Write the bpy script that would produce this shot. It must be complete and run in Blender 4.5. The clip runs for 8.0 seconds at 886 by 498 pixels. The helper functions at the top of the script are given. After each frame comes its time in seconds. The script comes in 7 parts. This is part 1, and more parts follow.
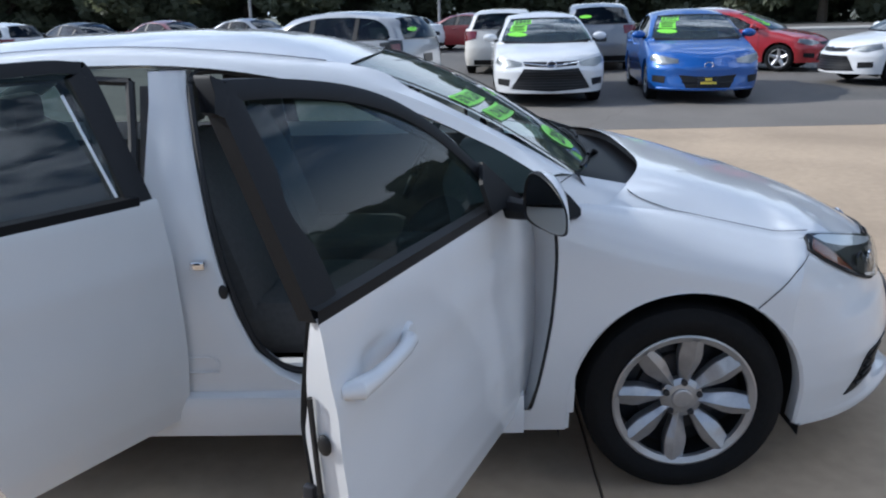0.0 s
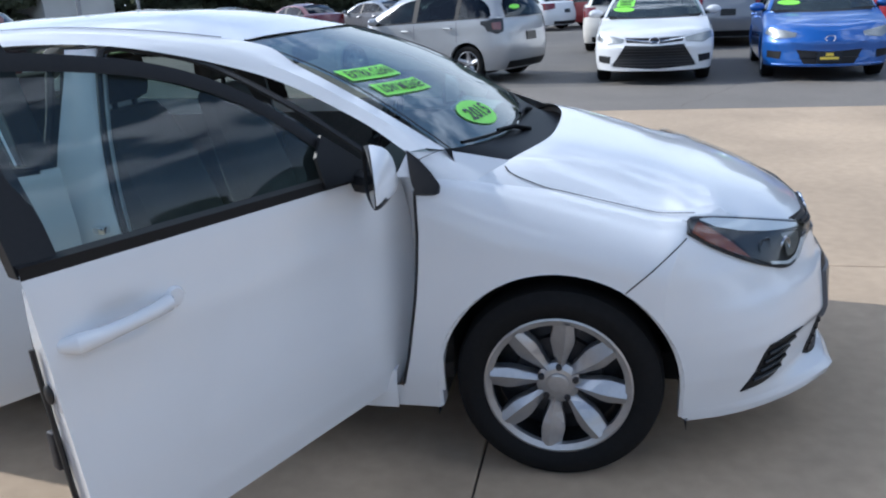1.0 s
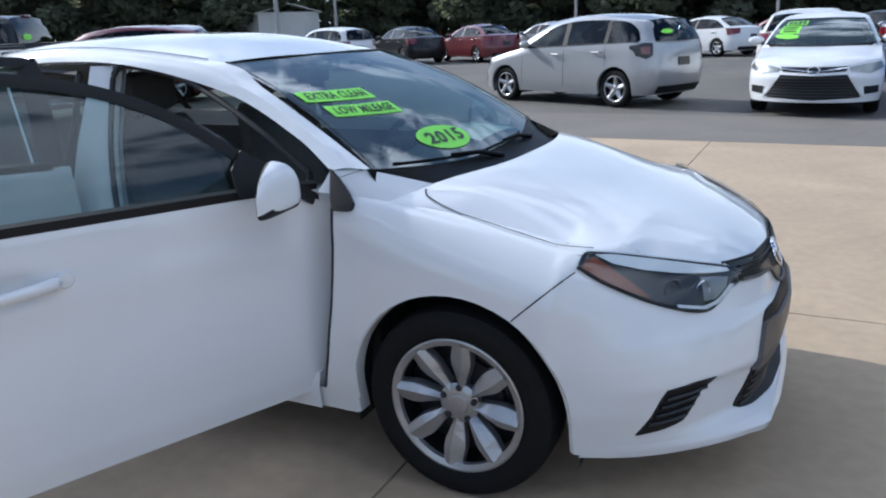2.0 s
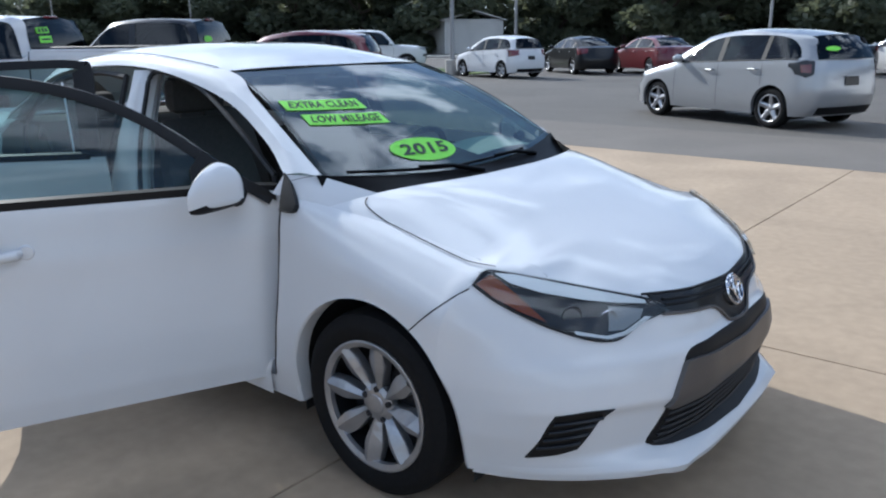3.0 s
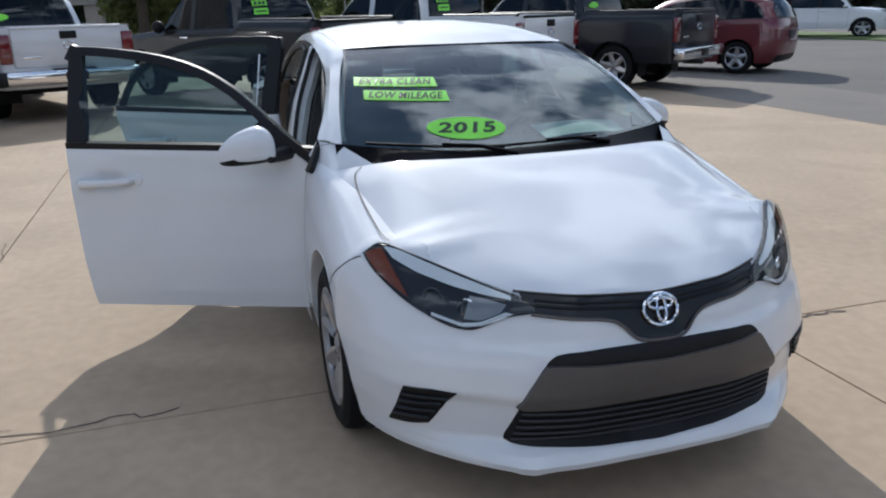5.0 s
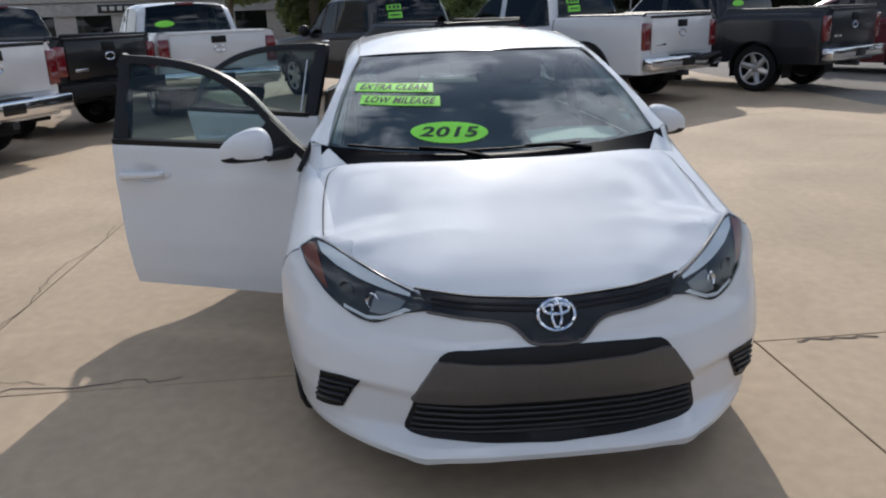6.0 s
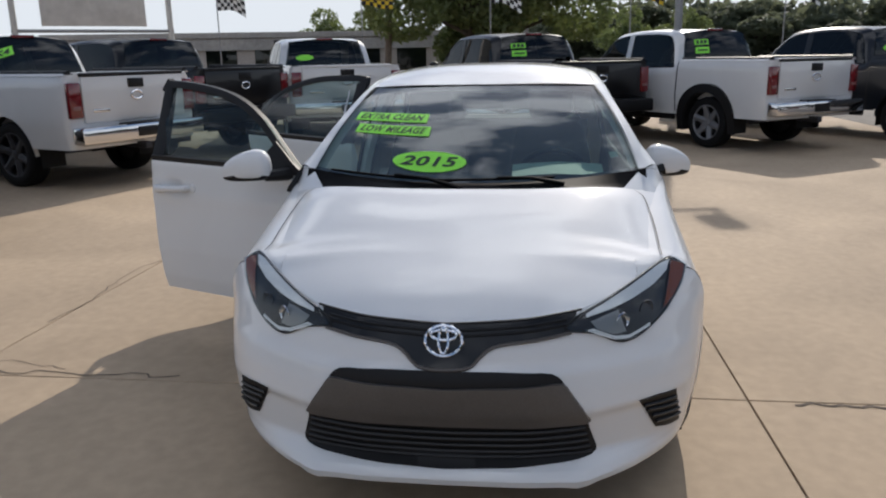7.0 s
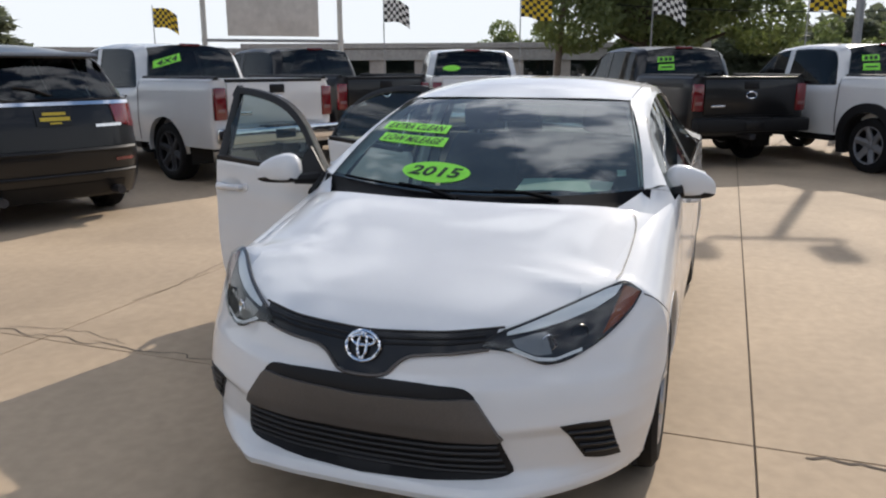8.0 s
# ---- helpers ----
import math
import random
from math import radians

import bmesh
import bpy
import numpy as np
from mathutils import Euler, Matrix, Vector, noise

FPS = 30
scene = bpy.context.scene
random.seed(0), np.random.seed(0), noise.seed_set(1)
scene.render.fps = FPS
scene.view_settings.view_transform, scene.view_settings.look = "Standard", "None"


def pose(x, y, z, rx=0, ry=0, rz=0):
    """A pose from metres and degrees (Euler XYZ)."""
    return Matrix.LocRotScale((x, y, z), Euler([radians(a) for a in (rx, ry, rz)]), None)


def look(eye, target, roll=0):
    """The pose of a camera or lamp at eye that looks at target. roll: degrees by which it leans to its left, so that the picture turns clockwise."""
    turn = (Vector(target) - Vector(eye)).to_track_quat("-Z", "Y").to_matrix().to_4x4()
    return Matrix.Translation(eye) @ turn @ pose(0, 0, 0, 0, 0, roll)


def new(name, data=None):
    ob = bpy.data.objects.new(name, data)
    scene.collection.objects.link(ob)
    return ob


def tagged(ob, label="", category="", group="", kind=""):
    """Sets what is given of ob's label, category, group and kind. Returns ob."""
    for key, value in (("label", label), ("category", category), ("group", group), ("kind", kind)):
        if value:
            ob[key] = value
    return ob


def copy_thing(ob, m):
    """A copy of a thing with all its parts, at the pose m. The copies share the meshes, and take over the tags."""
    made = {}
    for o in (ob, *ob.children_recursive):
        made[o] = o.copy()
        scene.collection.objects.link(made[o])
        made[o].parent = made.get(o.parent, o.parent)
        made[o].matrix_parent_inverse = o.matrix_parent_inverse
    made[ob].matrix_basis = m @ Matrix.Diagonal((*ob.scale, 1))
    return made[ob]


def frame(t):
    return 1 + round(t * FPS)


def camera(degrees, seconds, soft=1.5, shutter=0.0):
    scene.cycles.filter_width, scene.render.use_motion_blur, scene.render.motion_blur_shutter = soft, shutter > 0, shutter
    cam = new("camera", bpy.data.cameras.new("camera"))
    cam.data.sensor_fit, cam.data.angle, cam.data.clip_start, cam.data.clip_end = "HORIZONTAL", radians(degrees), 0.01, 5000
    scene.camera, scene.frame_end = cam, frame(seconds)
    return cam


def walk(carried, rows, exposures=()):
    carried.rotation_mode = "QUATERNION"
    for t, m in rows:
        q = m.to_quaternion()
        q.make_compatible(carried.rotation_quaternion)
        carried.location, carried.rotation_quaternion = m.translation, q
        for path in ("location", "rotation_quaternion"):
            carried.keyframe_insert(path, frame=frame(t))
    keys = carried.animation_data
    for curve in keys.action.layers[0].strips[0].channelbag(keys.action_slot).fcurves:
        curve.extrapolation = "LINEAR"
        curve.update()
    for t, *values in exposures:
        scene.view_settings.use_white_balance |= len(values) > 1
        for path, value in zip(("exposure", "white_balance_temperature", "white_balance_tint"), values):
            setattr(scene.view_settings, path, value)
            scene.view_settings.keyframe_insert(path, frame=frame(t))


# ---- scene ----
cam = camera(59.8, 8.0, soft=2.1)
PATH = [
    (0, (-0.681, -3.037, 1.497), (-0.735, -1.126, 0.91), -1.4),
    (0.5, (-0.255, -3.065, 1.485), (-0.52, -1.184, 0.86), -1.0),
    (1, (0.144, -2.959, 1.453), (-0.277, -1.105, 0.831), -2.9),
    (1.5, (0.555, -2.891, 1.451), (-0.087, -1.092, 0.86), -3.0),
    (3, (1.637, -2.457, 1.467), (0.404, -0.973, 0.938), -0.7),
    (3.5, (1.945, -2.205, 1.499), (0.538, -0.898, 0.939), -1.8),
    (4, (2.178, -1.885, 1.512), (0.629, -0.732, 0.992), -1.7),
    (4.5, (2.437, -1.582, 1.519), (0.718, -0.727, 0.957), -0.9),
    (6, (2.966, -0.512, 1.55), (1.061, -0.355, 0.96), -2.1),
    (6.5, (3.005, -0.139, 1.523), (1.084, -0.166, 0.966), -1.5),
    (7, (3.032, 0.27, 1.507), (1.107, 0.036, 1.019), -1.0),
    (7.5, (3.005, 0.665, 1.525), (1.117, 0.207, 1.048), -0.8),
    (8, (2.887, 1.013, 1.504), (1.058, 0.347, 1.047), -0.1),
]
walk(cam, [(t, look(eye, target, roll)) for t, eye, target, roll in PATH],
     [(0.0, 0.25, 5200.0, 10.0), (1.0, 0.46, 5150.0, 10.0), (1.5, 0.43, 5180.0, 10.0), (3.0, 0.34, 5180.0, 9.0), (4.0, 0.26, 5200.0, 9.0), (4.7, 0.15, 5300.0, 10.0), (6.0, -0.01, 5650.0, 11.0), (6.5, 0.02, 5750.0, 12.0), (7.0, -0.11, 5880.0, 12.0), (7.5, 0.10, 5950.0, 12.0), (8.0, 0.12, 5980.0, 12.0)])

# ---- light ----
SUN_AZ, SUN_EL = 100.0, 31.0          # degrees: the sun stands towards -x, a little to +y
sun_way = Vector((-0.985 * math.cos(radians(SUN_EL)), 0.173 * math.cos(radians(SUN_EL)), math.sin(radians(SUN_EL))))
sun = new("sun", bpy.data.lights.new("sun", "SUN"))
sun.data.energy, sun.data.angle, sun.data.color = 3.8, radians(0.6), (1.0, 0.87, 0.69)
sun.matrix_world = look((0, 0, 30), tuple(Vector((0, 0, 30)) - sun_way))

world = bpy.data.worlds.new("sky")
scene.world = world
world.use_nodes = True
wn, wl = world.node_tree.nodes, world.node_tree.links
wn.clear()
w_out = wn.new("ShaderNodeOutputWorld")
w_bg = wn.new("ShaderNodeBackground")
w_sky = wn.new("ShaderNodeTexSky")
w_sky.sky_type, w_sky.sun_disc = "NISHITA", False
w_sky.sun_elevation, w_sky.sun_rotation = radians(SUN_EL), math.atan2(-0.985, 0.173)
w_sky.air_density, w_sky.dust_density, w_sky.ozone_density = 1.0, 0.8, 1.5
w_tc = wn.new("ShaderNodeTexCoord")
w_sep = wn.new("ShaderNodeSeparateXYZ")
w_add = wn.new("ShaderNodeMath"); w_add.operation = "ADD"; w_add.inputs[1].default_value = 0.12
w_max = wn.new("ShaderNodeMath"); w_max.operation = "MAXIMUM"; w_max.inputs[1].default_value = 0.05
w_dx = wn.new("ShaderNodeMath"); w_dx.operation = "DIVIDE"
w_dy = wn.new("ShaderNodeMath"); w_dy.operation = "DIVIDE"
w_com = wn.new("ShaderNodeCombineXYZ")
w_noise = wn.new("ShaderNodeTexNoise")
w_noise.inputs["Scale"].default_value, w_noise.inputs["Detail"].default_value = 3.0, 8.0
w_noise.inputs["Roughness"].default_value = 0.58
w_ramp = wn.new("ShaderNodeValToRGB")
w_ramp.color_ramp.elements[0].position, w_ramp.color_ramp.elements[1].position = 0.495, 0.585
w_mix = wn.new("ShaderNodeMix"); w_mix.data_type = "RGBA"
w_mix.inputs["B"].default_value = (18.5, 18.5, 18.3, 1)
wl.new(w_tc.outputs["Generated"], w_sep.inputs[0])
wl.new(w_sep.outputs["Z"], w_add.inputs[0]); wl.new(w_add.outputs[0], w_max.inputs[0])
wl.new(w_sep.outputs["X"], w_dx.inputs[0]); wl.new(w_max.outputs[0], w_dx.inputs[1])
wl.new(w_sep.outputs["Y"], w_dy.inputs[0]); wl.new(w_max.outputs[0], w_dy.inputs[1])
wl.new(w_dx.outputs[0], w_com.inputs[0]); wl.new(w_dy.outputs[0], w_com.inputs[1])
w_off = wn.new("ShaderNodeVectorMath"); w_off.operation = "ADD"
w_off.inputs[1].default_value = (5.25, -2.39, 1.12)
wl.new(w_com.outputs[0], w_off.inputs[0])
wl.new(w_off.outputs[0], w_noise.inputs["Vector"])
wl.new(w_noise.outputs["Fac"], w_ramp.inputs[0])
# the low sky is clearer than the sky overhead
w_low = wn.new("ShaderNodeMapRange")
w_low.inputs["From Min"].default_value, w_low.inputs["From Max"].default_value = 0.26, 0.55
w_cover = wn.new("ShaderNodeMath"); w_cover.operation = "MULTIPLY"
wl.new(w_sep.outputs["Z"], w_low.inputs["Value"])
wl.new(w_ramp.outputs[0], w_cover.inputs[0]); wl.new(w_low.outputs[0], w_cover.inputs[1])
wl.new(w_cover.outputs[0], w_mix.inputs["Factor"])
wl.new(w_sky.outputs[0], w_mix.inputs["A"])
w_hz = wn.new("ShaderNodeMapRange")
w_hz.inputs["From Min"].default_value, w_hz.inputs["From Max"].default_value = 0.14, 0.30
w_hz.inputs["To Min"].default_value, w_hz.inputs["To Max"].default_value = 1.0, 0.0
w_haze = wn.new("ShaderNodeMix"); w_haze.data_type = "RGBA"
w_haze.inputs["B"].default_value = (10.4, 10.5, 10.1, 1)
wl.new(w_sep.outputs["Z"], w_hz.inputs["Value"]); wl.new(w_hz.outputs[0], w_haze.inputs["Factor"])
wl.new(w_mix.outputs["Result"], w_haze.inputs["A"])
wl.new(w_haze.outputs["Result"], w_bg.inputs["Color"])
w_bg.inputs["Strength"].default_value = 0.084
wl.new(w_bg.outputs[0], w_out.inputs[0])


# ---- materials ----
def material(name, color, rough=0.5, metal=0.0, coat=0.0, grain=0.0, grain_scale=40.0, bump=0.0, stain=0.0, stain_scale=1.5, vary=0.0, spec=0.5, bump_scale=None):
    """A Principled surface whose colour varies by fine grain, by wide stains and from piece to piece."""
    m = bpy.data.materials.new(name)
    m.use_nodes = True
    n, l = m.node_tree.nodes, m.node_tree.links
    p = n["Principled BSDF"]
    p.inputs["Roughness"].default_value, p.inputs["Metallic"].default_value = rough, metal
    p.inputs["Coat Weight"].default_value, p.inputs["Coat Roughness"].default_value = coat, 0.07
    p.inputs["Specular IOR Level"].default_value = spec
    p.inputs["Base Color"].default_value = (*color, 1)
    if not (grain or stain or bump or vary):
        return m
    tc = n.new("ShaderNodeTexCoord")
    value = n.new("ShaderNodeValue"); value.outputs[0].default_value = 1.0
    last = value.outputs[0]

    def times(out, amount):
        mr = n.new("ShaderNodeMapRange")
        mr.inputs["From Min"].default_value, mr.inputs["From Max"].default_value = 0.25, 0.75
        mr.inputs["To Min"].default_value, mr.inputs["To Max"].default_value = 1 - amount, 1 + amount
        l.new(out, mr.inputs["Value"])
        mu = n.new("ShaderNodeMath"); mu.operation = "MULTIPLY"
        l.new(last, mu.inputs[0]); l.new(mr.outputs[0], mu.inputs[1])
        return mu.outputs[0]

    if grain:
        a = n.new("ShaderNodeTexNoise"); a.inputs["Scale"].default_value, a.inputs["Detail"].default_value = grain_scale, 6
        l.new(tc.outputs["Object"], a.inputs["Vector"])
        last = times(a.outputs["Fac"], grain)
    if stain:
        b = n.new("ShaderNodeTexNoise"); b.inputs["Scale"].default_value, b.inputs["Detail"].default_value = stain_scale, 5
        b.inputs["Distortion"].default_value = 0.6
        l.new(tc.outputs["Object"], b.inputs["Vector"])
        last = times(b.outputs["Fac"], stain)
    if vary:
        oi = n.new("ShaderNodeObjectInfo")
        last = times(oi.outputs["Random"], vary)
    mx = n.new("ShaderNodeMix"); mx.data_type, mx.blend_type = "RGBA", "MULTIPLY"
    mx.inputs["Factor"].default_value = 1.0
    mx.inputs["A"].default_value = (*color, 1)
    l.new(last, mx.inputs["B"])
    l.new(mx.outputs["Result"], p.inputs["Base Color"])
    if bump:
        c = n.new("ShaderNodeTexNoise"); c.inputs["Scale"].default_value, c.inputs["Detail"].default_value = bump_scale or grain_scale * 2, 4
        l.new(tc.outputs["Object"], c.inputs["Vector"])
        bp = n.new("ShaderNodeBump"); bp.inputs["Strength"].default_value, bp.inputs["Distance"].default_value = bump, 0.01
        l.new(c.outputs["Fac"], bp.inputs["Height"]); l.new(bp.outputs[0], p.inputs["Normal"])
    return m


def glass_material(name, tint, face=0.06, film=0.0):
    """Clear or tinted sheet glass: what lies behind it is tinted, and its gloss grows with the angle from its value face on."""
    m = bpy.data.materials.new(name)
    m.use_nodes = True
    n, l = m.node_tree.nodes, m.node_tree.links
    n.remove(n["Principled BSDF"])
    tr = n.new("ShaderNodeBsdfTransparent"); tr.inputs[0].default_value = (*tint, 1)
    gl = n.new("ShaderNodeBsdfGlossy"); gl.inputs["Roughness"].default_value = 0.015
    lw = n.new("ShaderNodeLayerWeight"); lw.inputs["Blend"].default_value = 0.5
    po = n.new("ShaderNodeMath"); po.operation = "POWER"; po.inputs[1].default_value = 4.5
    mr = n.new("ShaderNodeMapRange"); mr.inputs["To Min"].default_value, mr.inputs["To Max"].default_value = face, 1.0
    mi = n.new("ShaderNodeMixShader")
    l.new(lw.outputs["Facing"], po.inputs[0]); l.new(po.outputs[0], mr.inputs["Value"])
    l.new(mr.outputs[0], mi.inputs[0]); l.new(tr.outputs[0], mi.inputs[1]); l.new(gl.outputs[0], mi.inputs[2])
    last = mi.outputs[0]
    # thin uneven matte layer of pale green mixed over the glass
    if film:
        di = n.new("ShaderNodeBsdfDiffuse"); di.inputs[0].default_value = (0.50, 0.60, 0.57, 1)
        no = n.new("ShaderNodeTexNoise"); no.inputs["Scale"].default_value = 7.0
        sc = n.new("ShaderNodeMath"); sc.operation = "MULTIPLY"; sc.inputs[1].default_value = film * 2
        md = n.new("ShaderNodeMixShader")
        l.new(no.outputs["Fac"], sc.inputs[0]); l.new(sc.outputs[0], md.inputs[0])
        l.new(last, md.inputs[1]); l.new(di.outputs[0], md.inputs[2])
        last = md.outputs[0]
    l.new(last, n["Material Output"].inputs["Surface"])
    return m


def leafy(m, through_color, share):
    """Lets part of the light pass through thin leaves."""
    n, l = m.node_tree.nodes, m.node_tree.links
    tr = n.new("ShaderNodeBsdfTranslucent"); tr.inputs[0].default_value = (*through_color, 1)
    mi = n.new("ShaderNodeMixShader"); mi.inputs[0].default_value = share
    l.new(n["Principled BSDF"].outputs[0], mi.inputs[1]); l.new(tr.outputs[0], mi.inputs[2])
    l.new(mi.outputs[0], n["Material Output"].inputs["Surface"])
    return m


def paint(name, color, metal=0.0, rough=0.4, spec=0.5):
    return material(name, color, rough=rough, metal=metal, coat=1.0, stain=0.03, stain_scale=2.5, bump=0.0, spec=spec)


M_WHITE = paint("white_paint", (0.68, 0.685, 0.69), rough=0.6, spec=0.1)
M_WHITE2 = paint("white_truck_paint", (0.62, 0.62, 0.62))
M_CREAM = paint("cream_paint", (0.66, 0.63, 0.57))
M_SILVER = paint("silver_paint", (0.40, 0.405, 0.41), metal=0.45, rough=0.35)
M_GREY = paint("grey_paint", (0.22, 0.23, 0.25), metal=0.5)
M_BLUE = paint("blue_paint", (0.012, 0.09, 0.36), metal=0.25)
M_RED = paint("red_paint", (0.36, 0.015, 0.02), metal=0.15)
M_MAROON = paint("maroon_paint", (0.12, 0.012, 0.018), metal=0.2)
M_BLACK = material("black_paint", (0.006, 0.006, 0.007), rough=0.3, coat=0.35, stain=0.1, spec=0.3)
M_NAVY = material("navy_paint", (0.008, 0.010, 0.015), rough=0.3, coat=0.35, stain=0.1, spec=0.3)
M_GLASS = glass_material("clear_glass", (0.72, 0.80, 0.78))
M_TINT = glass_material("tinted_glass", (0.12, 0.15, 0.15), face=0.05)
M_WSHIELD = glass_material("windscreen_glass", (0.40, 0.54, 0.50), face=0.155, film=0.06)
M_DOORGLASS = glass_material("door_glass", (0.40, 0.52, 0.52), face=0.05, film=0.012)
M_SIDEGLASS = glass_material("side_glass", (0.55, 0.62, 0.58), face=0.06)
M_MIRROR = material("mirror_glass", (0.42, 0.45, 0.46), rough=0.02, metal=1.0)
M_LENS = glass_material("lamp_lens", (0.86, 0.88, 0.88), face=0.045)
M_RUBBER = material("tyre_rubber", (0.006, 0.006, 0.0065), rough=0.75, grain=0.25, grain_scale=60, bump=0.15, spec=0.22)
M_TRIM = material("black_plastic", (0.009, 0.009, 0.010), rough=0.5, grain=0.12, grain_scale=120, spec=0.25)
M_SEAL = material("black_rubber_seal", (0.010, 0.010, 0.011), rough=0.6)
M_GLOSSBLK = material("gloss_black", (0.008, 0.008, 0.009), rough=0.3, coat=0.2, spec=0.3)
M_GREYPL = material("grey_plastic", (0.080, 0.071, 0.065), rough=0.42, grain=0.1, grain_scale=150, stain=0.12, stain_scale=6)
# bright lamp rim; also colours the painted glints on lamp and rear door window
M_BRIGHT = material("lamp_rim_and_glints", (0.72, 0.75, 0.78), rough=0.25, coat=0.6)
M_CHROME = material("chrome", (0.75, 0.75, 0.77), rough=0.09, metal=1.0)
M_ALLOY = material("silver_wheel_paint", (0.40, 0.40, 0.41), rough=0.34, metal=0.75, coat=0.4, grain=0.05, grain_scale=80, stain=0.12, stain_scale=9)
M_STEEL = material("dark_steel", (0.045, 0.045, 0.05), rough=0.55, metal=0.6, grain=0.25, grain_scale=30)
M_RED_LENS = material("red_lens", (0.14, 0.006, 0.010), rough=0.12, coat=1.0)
M_SLENS = material("pale_reversing_lens", (0.20, 0.09, 0.09), rough=0.2, coat=0.6)
M_DULL = material("dull_wheel", (0.20, 0.20, 0.21), rough=0.45, metal=0.5, stain=0.1)
M_BOWL = material("lamp_reflector", (0.27, 0.27, 0.27), rough=0.3, metal=0.8)
M_AMBER = material("amber_lens", (0.18, 0.046, 0.013), rough=0.2, coat=0.25, spec=0.3)
M_COWL = material("black_cowl_plastic", (0.004, 0.004, 0.0045), rough=0.4, spec=0.06, grain=0.2, grain_scale=60)
M_SMOKE = material("smoked_lamp_liner", (0.020, 0.020, 0.022), rough=0.4, spec=0.3)
M_SLAT = material("dark_slat_plastic", (0.022, 0.021, 0.021), rough=0.45, grain=0.1, grain_scale=120, spec=0.35)
M_BEZEL = material("smoked_bezel", (0.045, 0.047, 0.05), rough=0.3, metal=0.4)
M_CLOTH = material("grey_cloth", (0.085, 0.083, 0.082), rough=0.9, grain=0.12, grain_scale=60, stain=0.1)
M_CLOTHL = material("light_cloth", (0.30, 0.29, 0.27), rough=0.9, grain=0.08, grain_scale=60, stain=0.06)
M_DASH = material("dashboard_plastic", (0.022, 0.022, 0.024), rough=0.6, grain=0.15, grain_scale=90)
M_WELL = material("wheel_well", (0.012, 0.012, 0.012), rough=0.9)
M_GREEN = material("green_sticker", (0.30, 0.84, 0.06), rough=0.45, stain=0.05, stain_scale=30)
M_INK = material("black_ink", (0.02, 0.04, 0.02), rough=0.5)
M_PAPER = material("paper", (0.62, 0.68, 0.66), rough=0.7, stain=0.08, stain_scale=9)
M_YELLOW = material("yellow_plate", (0.55, 0.42, 0.03), rough=0.5)
M_CONC = material("concrete", (0.40, 0.305, 0.205), rough=0.85, grain=0.09, grain_scale=14, bump=0.3, stain=0.2, stain_scale=0.6, bump_scale=220)
M_JOINT = material("joint_filler", (0.07, 0.056, 0.044), rough=0.95, grain=0.3, grain_scale=40)
M_CRACK = material("crack_dirt", (0.10, 0.078, 0.058), rough=0.95, grain=0.4, grain_scale=30)
M_ASPHL = material("faded_asphalt", (0.168, 0.150, 0.128), rough=0.88, grain=0.15, grain_scale=40, bump=0.4, stain=0.16, stain_scale=0.5, bump_scale=160)
M_ASPH = material("asphalt", (0.122, 0.112, 0.098), rough=0.85, grain=0.22, grain_scale=45, bump=0.4, stain=0.18, stain_scale=0.35, bump_scale=160)
M_GROUND = material("far_ground", (0.14, 0.14, 0.10), rough=0.95, grain=0.2, grain_scale=3, stain=0.3, stain_scale=0.05)
M_GRASS = material("grass", (0.10, 0.14, 0.035), rough=0.9, grain=0.3, grain_scale=12, stain=0.25, stain_scale=0.8)
M_KERB = material("kerb_concrete", (0.42, 0.40, 0.36), rough=0.85, grain=0.12, grain_scale=30, stain=0.15)
M_BARK = material("bark", (0.07, 0.055, 0.04), rough=0.95, grain=0.4, grain_scale=14, bump=0.6)
M_LEAF = leafy(material("leaves", (0.15, 0.18, 0.075), rough=0.6, grain=0.45, grain_scale=1.3, stain=0.35, stain_scale=0.3), (0.22, 0.27, 0.08), 0.42)
M_LEAF2 = leafy(material("dark_leaves", (0.115, 0.13, 0.085), rough=0.65, grain=0.4, grain_scale=1.1, stain=0.3, stain_scale=0.3), (0.19, 0.21, 0.12), 0.38)
M_POLE = material("galvanised_pole", (0.30, 0.30, 0.30), rough=0.5, metal=0.5, grain=0.12, grain_scale=20)
M_WOODP = material("weathered_pole_wood", (0.13, 0.10, 0.075), rough=0.9, grain=0.3, grain_scale=8)
M_BILL = material("billboard_back", (0.56, 0.54, 0.51), rough=0.8, grain=0.1, grain_scale=6, stain=0.12)
M_WALL = material("store_wall", (0.42, 0.37, 0.33), rough=0.9, grain=0.12, grain_scale=5, stain=0.15, stain_scale=0.4)
M_ROOF = material("grey_roof", (0.36, 0.34, 0.32), rough=0.9, grain=0.15, grain_scale=5, stain=0.15, stain_scale=0.5)
M_SHED = material("pale_shed", (0.50, 0.49, 0.46), rough=0.8, stain=0.12, stain_scale=0.6)
M_FWHITE = material("white_flag_cloth", (0.72, 0.72, 0.70), rough=0.8)
M_FBLACK = material("black_flag_cloth", (0.02, 0.02, 0.02), rough=0.8)
M_FYELLOW = material("yellow_flag_cloth", (0.62, 0.44, 0.02), rough=0.8)


